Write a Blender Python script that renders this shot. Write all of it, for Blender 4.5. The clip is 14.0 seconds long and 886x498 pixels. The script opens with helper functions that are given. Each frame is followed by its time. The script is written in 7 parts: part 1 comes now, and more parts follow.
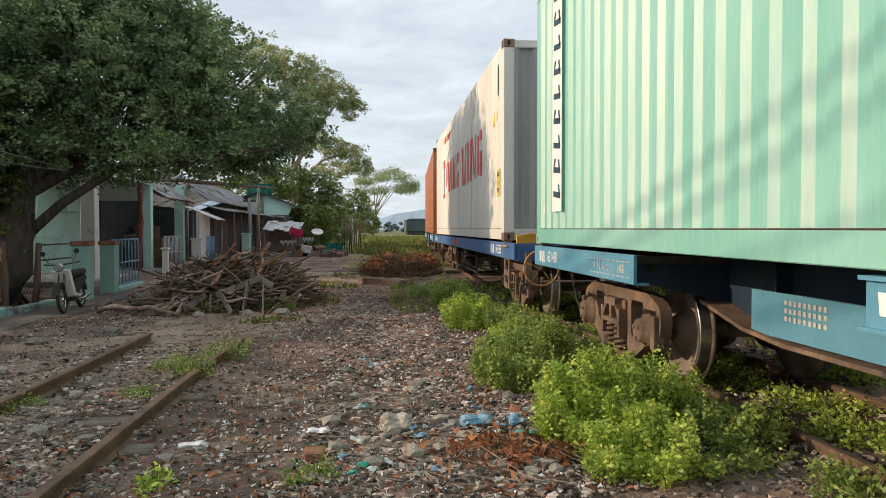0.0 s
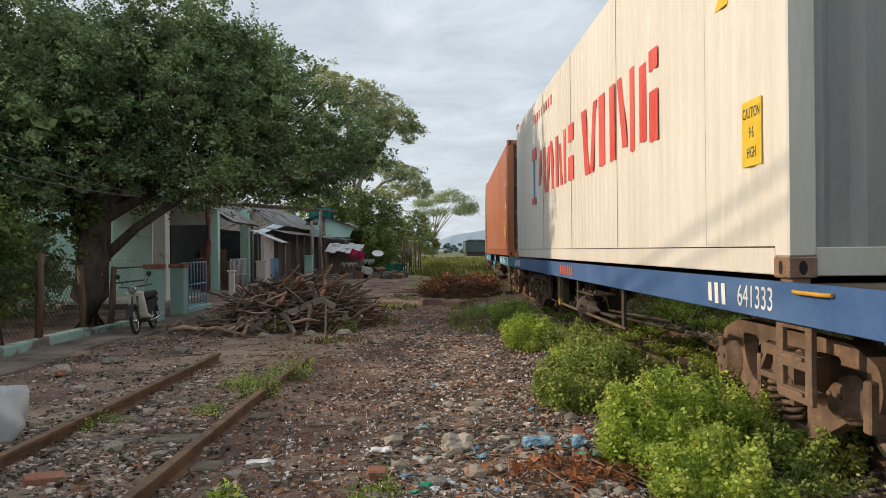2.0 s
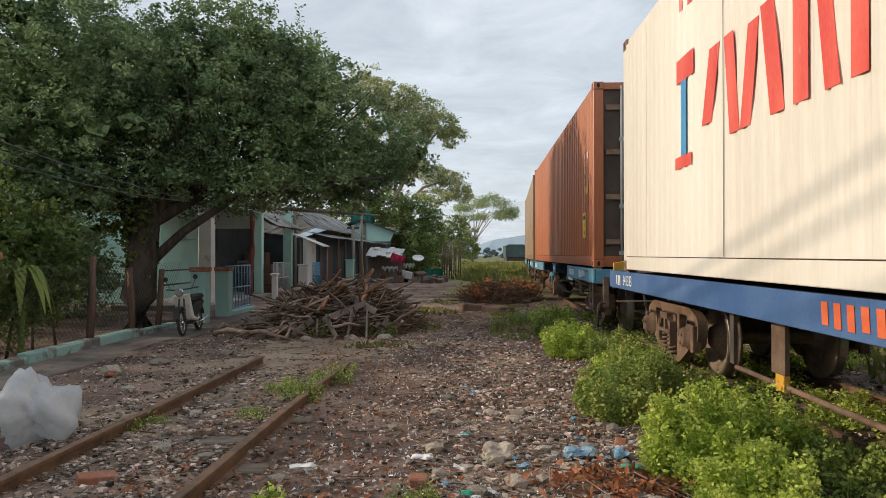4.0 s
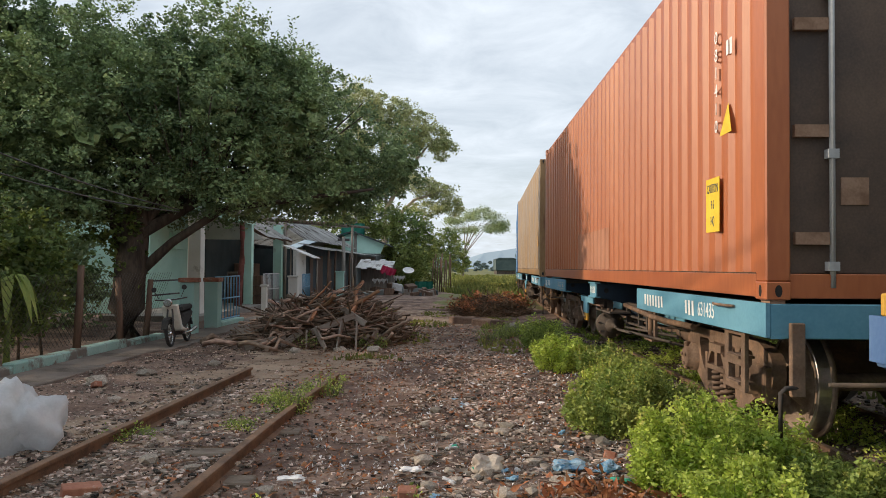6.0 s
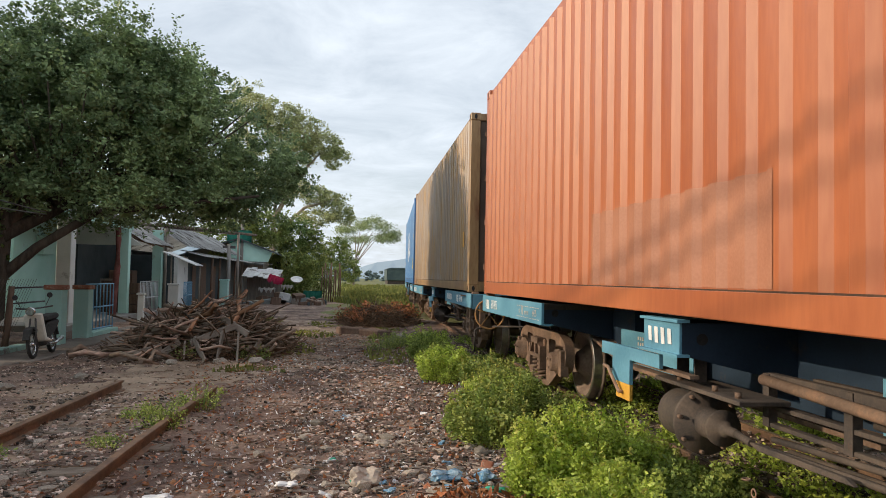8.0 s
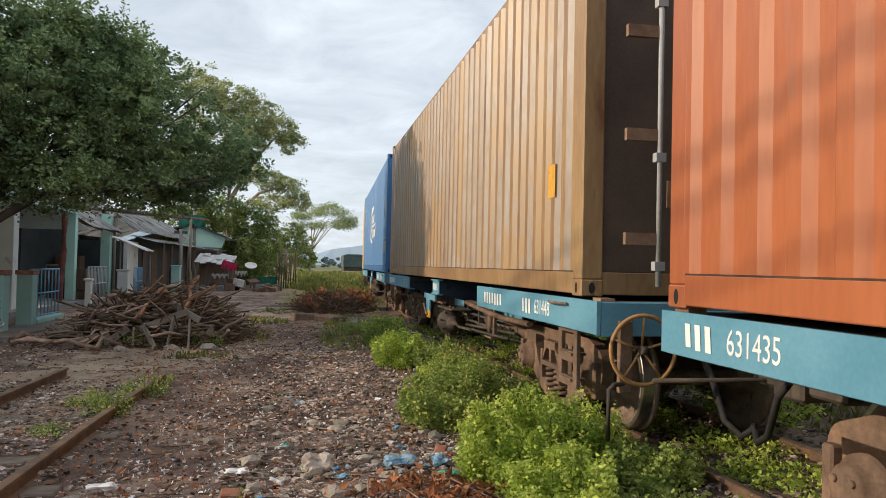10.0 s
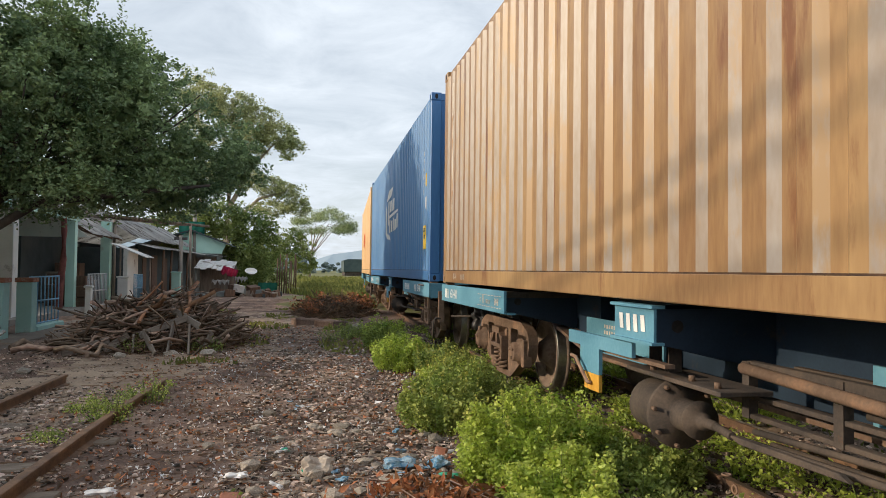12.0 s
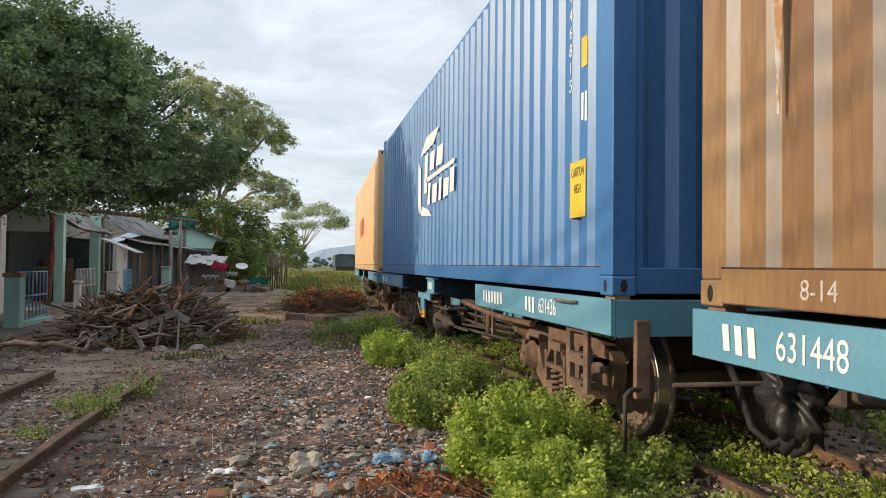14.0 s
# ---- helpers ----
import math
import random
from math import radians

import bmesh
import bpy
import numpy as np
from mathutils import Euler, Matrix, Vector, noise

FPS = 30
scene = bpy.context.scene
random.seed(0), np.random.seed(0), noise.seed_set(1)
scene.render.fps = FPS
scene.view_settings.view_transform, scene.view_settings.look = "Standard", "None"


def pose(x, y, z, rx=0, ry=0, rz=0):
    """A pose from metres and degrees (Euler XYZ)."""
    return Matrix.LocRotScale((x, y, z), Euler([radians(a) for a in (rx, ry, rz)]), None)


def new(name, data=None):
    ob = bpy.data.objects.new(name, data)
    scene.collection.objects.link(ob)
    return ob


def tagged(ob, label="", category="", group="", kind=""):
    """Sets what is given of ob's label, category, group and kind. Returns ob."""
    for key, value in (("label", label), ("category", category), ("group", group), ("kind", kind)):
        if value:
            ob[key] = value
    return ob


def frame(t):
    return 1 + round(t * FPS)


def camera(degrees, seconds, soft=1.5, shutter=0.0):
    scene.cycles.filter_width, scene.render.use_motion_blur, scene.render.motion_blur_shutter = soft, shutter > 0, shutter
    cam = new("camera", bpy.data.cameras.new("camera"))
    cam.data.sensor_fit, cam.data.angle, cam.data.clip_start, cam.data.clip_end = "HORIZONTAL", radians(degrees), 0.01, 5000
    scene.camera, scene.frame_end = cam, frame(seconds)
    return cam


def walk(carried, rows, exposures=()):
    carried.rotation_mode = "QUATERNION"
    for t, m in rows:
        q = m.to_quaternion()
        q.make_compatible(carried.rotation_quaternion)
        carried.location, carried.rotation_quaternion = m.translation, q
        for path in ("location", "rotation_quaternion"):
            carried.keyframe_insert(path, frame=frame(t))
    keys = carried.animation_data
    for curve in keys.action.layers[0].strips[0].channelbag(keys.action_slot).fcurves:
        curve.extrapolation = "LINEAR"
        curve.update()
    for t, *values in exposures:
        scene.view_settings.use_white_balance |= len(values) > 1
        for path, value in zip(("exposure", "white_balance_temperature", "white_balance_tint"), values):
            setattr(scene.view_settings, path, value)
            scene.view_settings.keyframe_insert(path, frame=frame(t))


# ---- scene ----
import random
SKY, CLOUD, GLOW, SUN = 0.10, 0.84, 0.8, 2.7
EXPOSURES = [(0.0, 0.3), (1.5, 0.12), (3.0, 0.12), (4.2, 0.17), (6.5, 0.34), (8.0, 0.34), (11.0, 0.3), (14.0, 0.35)]
cam = camera(62.05, 14.0, soft=0.8)
# seconds, x, y, z, heading to the left of the track, tilt, lean
CAMERA = [
    (0, -0.022, 0.032, 1.393, -5.78, -1.59, -0.06),
    (0.5, -0.001, 0.002, 1.387, -4.07, -1.02, -0.28),
    (1, -0.005, -0.007, 1.404, -2.93, -0.63, -0.45),
    (1.5, -0.035, -0.011, 1.387, -1.95, -0.19, -0.53),
    (2, -0.033, -0.002, 1.390, -1.19, 0.07, -0.56),
    (2.5, -0.050, -0.001, 1.397, -0.82, 0.23, -0.37),
    (3, -0.051, -0.010, 1.396, -0.60, 0.48, -0.22),
    (3.5, -0.048, -0.015, 1.413, 0.38, 0.45, -0.08),
    (4, -0.051, -0.021, 1.419, 1.91, 0.42, -0.05),
    (6.5, -0.053, -0.024, 1.410, 0.46, 1.77, 0.85),
    (7, -0.016, -0.004, 1.418, -2.74, 2.07, 0.77),
    (7.5, 0.000, -0.003, 1.419, -5.35, 2.25, 0.97),
    (8, 0.015, -0.028, 1.421, -7.24, 2.30, 1.10),
    (10.5, 0.041, 0.017, 1.395, -10.77, 1.25, 1.24),
    (11, 0.044, 0.022, 1.390, -10.88, 1.51, 1.17),
    (11.5, 0.054, 0.023, 1.390, -10.82, 1.70, 0.87),
    (12, 0.059, 0.011, 1.387, -10.56, 1.66, 0.65),
    (12.5, 0.066, 0.034, 1.366, -10.73, 1.31, 0.60),
    (13, 0.074, 0.021, 1.376, -11.01, 1.08, 0.64),
    (13.5, 0.079, 0.024, 1.377, -11.11, 1.25, 0.71),
    (14, 0.079, 0.019, 1.388, -11.22, 1.26, 0.61),
]


def camera_pose(x, y, z, yaw, pitch, lean):
    return pose(x, y, z, 0, 0, yaw) @ pose(0, 0, 0, 90 + pitch) @ pose(0, 0, 0, 0, 0, lean)


walk(cam, [(t, camera_pose(*row)) for t, *row in CAMERA], EXPOSURES)

# the way the train has gone along its track, in metres
RUN = [(0, 0.000), (0.5, 1.593), (1, 3.204), (1.5, 4.842), (2, 6.513), (2.5, 8.200), (3, 9.888), (3.5, 11.569), (4, 13.248), (6.5, 21.649), (7, 23.306), (7.5, 24.939), (8, 26.575), (10.5, 34.990), (11, 36.670), (11.5, 38.345), (12, 40.020), (12.5, 41.710), (13, 43.421), (13.5, 45.150), (14, 46.888)]
SIDE = 1.934            # left faces of the containers on the straight
MID = SIDE + 1.219        # middle of the track
BEND = 0.00148      # the track bends to the right past y = 12
RAIL = 0.14               # height of the rail heads

# ---- light ----
SUN_UP, SUN_FROM = 19.0, 1.0      # degrees over the horizon; degrees behind the line square to the track
world = bpy.data.worlds.new("world")
scene.world = world
world.use_nodes = True
wn, wl = world.node_tree.nodes, world.node_tree.links
wn.clear()
sky = wn.new("ShaderNodeTexSky")
sky.sky_type = "NISHITA"
sky.sun_disc = False
sky.sun_elevation = math.radians(SUN_UP)
sky.sun_rotation = math.radians(-90 - SUN_FROM)
sky.dust_density = 2.0
geo = wn.new("ShaderNodeTexCoord")
sep = wn.new("ShaderNodeSeparateXYZ")
wl.new(geo.outputs["Generated"], sep.inputs[0])
flat = wn.new("ShaderNodeMath"); flat.operation = "ADD"; flat.inputs[1].default_value = 0.12
wl.new(sep.outputs["Z"], flat.inputs[0])
flat2 = wn.new("ShaderNodeMath"); flat2.operation = "MAXIMUM"; flat2.inputs[1].default_value = 0.05
wl.new(flat.outputs[0], flat2.inputs[0])
plane = wn.new("ShaderNodeVectorMath"); plane.operation = "DIVIDE"
comb = wn.new("ShaderNodeCombineXYZ"); comb.inputs[2].default_value = 1.0
wl.new(flat2.outputs[0], comb.inputs[0]); wl.new(flat2.outputs[0], comb.inputs[1])
wl.new(geo.outputs["Generated"], plane.inputs[0]); wl.new(comb.outputs[0], plane.inputs[1])
cloud = wn.new("ShaderNodeTexNoise"); cloud.inputs["Scale"].default_value = 2.3; cloud.inputs["Detail"].default_value = 8; cloud.inputs["Roughness"].default_value = 0.62
cloud.inputs["Distortion"].default_value = 0.4
wl.new(plane.outputs[0], cloud.inputs["Vector"])
ramp = wn.new("ShaderNodeValToRGB")
ramp.color_ramp.elements[0].position, ramp.color_ramp.elements[1].position = 0.30, 0.70
ramp.color_ramp.elements[0].color = (0.57, 0.57, 0.57, 1); ramp.color_ramp.elements[1].color = (1.0, 1.0, 1.0, 1)
wl.new(cloud.outputs[0], ramp.inputs[0])
b_sky = wn.new("ShaderNodeBackground"); b_sky.inputs["Strength"].default_value = SKY
b_cloud = wn.new("ShaderNodeBackground"); b_cloud.inputs["Color"].default_value = (0.84, 0.915, 1.0, 1); b_cloud.inputs["Strength"].default_value = CLOUD
wl.new(sky.outputs[0], b_sky.inputs[0])
# thin cloud glows round the sun
around = wn.new("ShaderNodeVectorMath"); around.operation = "DOT_PRODUCT"
up_, from_ = math.radians(SUN_UP), math.radians(SUN_FROM)
around.inputs[1].default_value = (-math.cos(up_) * math.cos(from_), -math.cos(up_) * math.sin(from_), math.sin(up_))
wl.new(geo.outputs["Generated"], around.inputs[0])
keep = wn.new("ShaderNodeMath"); keep.operation = "MAXIMUM"; keep.inputs[1].default_value = 0.0
wl.new(around.outputs["Value"], keep.inputs[0])
sharp = wn.new("ShaderNodeMath"); sharp.operation = "POWER"; sharp.inputs[1].default_value = 16.0
wl.new(keep.outputs[0], sharp.inputs[0])
glow = wn.new("ShaderNodeMath"); glow.operation = "MULTIPLY_ADD"; glow.inputs[1].default_value = GLOW * CLOUD; glow.inputs[2].default_value = CLOUD
wl.new(sharp.outputs[0], glow.inputs[0])
wl.new(glow.outputs[0], b_cloud.inputs["Strength"])
mixw = wn.new("ShaderNodeMixShader")
wl.new(ramp.outputs[0], mixw.inputs[0]); wl.new(b_sky.outputs[0], mixw.inputs[1]); wl.new(b_cloud.outputs[0], mixw.inputs[2])
wout = wn.new("ShaderNodeOutputWorld")
wl.new(mixw.outputs[0], wout.inputs[0])
sun_data = bpy.data.lights.new("sun", "SUN")
sun_data.energy, sun_data.angle, sun_data.color = SUN, math.radians(0.5), (1.0, 0.80, 0.58)
sun = bpy.data.objects.new("sun", sun_data)
scene.collection.objects.link(sun)
su, sf = math.radians(SUN_UP), math.radians(SUN_FROM)
sun_way = Vector((math.cos(su) * math.cos(sf), math.cos(su) * math.sin(sf), -math.sin(su)))
sun.rotation_mode = "QUATERNION"
sun.rotation_quaternion = sun_way.to_track_quat("-Z", "Y")
sun.location = (-30, 0, 30)


# ---- materials ----
def rgb(c):
    return (*c, 1)


def material(name, a, b, scale=6.0, rough=0.8, metal=0.0, bump=0.15, fine=60.0, stretch=(1, 1, 1), spot=None, spots=0.62, spot_scale=3.0, leaf=0.0, vary=0.0, island=0.0, spec=0.4, alpha=1.0, depth=0.01, third=None):
    """A surface of two tones mixed by coarse and fine noise, with spots of a third colour."""
    m = bpy.data.materials.new(name)
    m.use_nodes = True
    n, l = m.node_tree.nodes, m.node_tree.links
    p = n["Principled BSDF"]
    co = n.new("ShaderNodeTexCoord")
    mp = n.new("ShaderNodeMapping"); mp.inputs["Scale"].default_value = stretch
    l.new(co.outputs["Object"], mp.inputs[0])
    big = n.new("ShaderNodeTexNoise"); big.inputs["Scale"].default_value = scale; big.inputs["Detail"].default_value = 6; big.inputs["Roughness"].default_value = 0.6
    small = n.new("ShaderNodeTexNoise"); small.inputs["Scale"].default_value = fine; small.inputs["Detail"].default_value = 4
    l.new(mp.outputs[0], big.inputs["Vector"]); l.new(mp.outputs[0], small.inputs["Vector"])
    add = n.new("ShaderNodeMath"); add.operation = "MULTIPLY_ADD"; add.inputs[1].default_value = 0.35
    l.new(small.outputs[0], add.inputs[0]); l.new(big.outputs[0], add.inputs[2])
    r = n.new("ShaderNodeValToRGB")
    r.color_ramp.elements[0].position, r.color_ramp.elements[1].position = 0.5, 0.86
    r.color_ramp.elements[0].color, r.color_ramp.elements[1].color = rgb(a), rgb(b)
    if third:
        e = r.color_ramp.elements.new(0.69); e.color = rgb(third)
    l.new(add.outputs[0], r.inputs[0])
    out = r.outputs[0]
    if spot:
        sn = n.new("ShaderNodeTexNoise"); sn.inputs["Scale"].default_value = spot_scale; sn.inputs["Detail"].default_value = 7; sn.inputs["Roughness"].default_value = 0.7
        l.new(mp.outputs[0], sn.inputs["Vector"])
        sr = n.new("ShaderNodeValToRGB"); sr.color_ramp.elements[0].position, sr.color_ramp.elements[1].position = spots, spots + 0.09
        l.new(sn.outputs[0], sr.inputs[0])
        mx = n.new("ShaderNodeMixRGB"); mx.inputs[2].default_value = rgb(spot)
        l.new(sr.outputs[0], mx.inputs[0]); l.new(out, mx.inputs[1])
        out = mx.outputs[0]
    if vary or island:
        if island:
            rnd = n.new("ShaderNodeNewGeometry").outputs["Random Per Island"]
        else:
            rnd = n.new("ShaderNodeObjectInfo").outputs["Random"]
        amount = vary or island
        mr = n.new("ShaderNodeMapRange"); mr.inputs[3].default_value, mr.inputs[4].default_value = 1 - amount, 1 + amount
        l.new(rnd, mr.inputs[0])
        hs = n.new("ShaderNodeHueSaturation")
        l.new(mr.outputs[0], hs.inputs["Value"]); l.new(out, hs.inputs["Color"])
        mh = n.new("ShaderNodeMapRange"); mh.inputs[3].default_value, mh.inputs[4].default_value = 0.5 + 0.03 * amount, 0.5 - 0.012 * amount
        l.new(rnd, mh.inputs[0]); l.new(mh.outputs[0], hs.inputs["Hue"])
        out = hs.outputs[0]
    l.new(out, p.inputs["Base Color"])
    p.inputs["Roughness"].default_value, p.inputs["Metallic"].default_value = rough, metal
    p.inputs["Specular IOR Level"].default_value = spec
    if bump:
        bn = n.new("ShaderNodeBump"); bn.inputs["Strength"].default_value = bump; bn.inputs["Distance"].default_value = depth
        l.new(add.outputs[0], bn.inputs["Height"]); l.new(bn.outputs[0], p.inputs["Normal"])
    if leaf:
        tr = n.new("ShaderNodeBsdfTranslucent")
        l.new(out, tr.inputs[0])
        ms = n.new("ShaderNodeMixShader"); ms.inputs[0].default_value = leaf
        l.new(p.outputs[0], ms.inputs[1]); l.new(tr.outputs[0], ms.inputs[2])
        l.new(ms.outputs[0], n["Material Output"].inputs[0])
    if alpha < 1:
        p.inputs["Alpha"].default_value = alpha
    return m


RUST = (0.16, 0.07, 0.035)
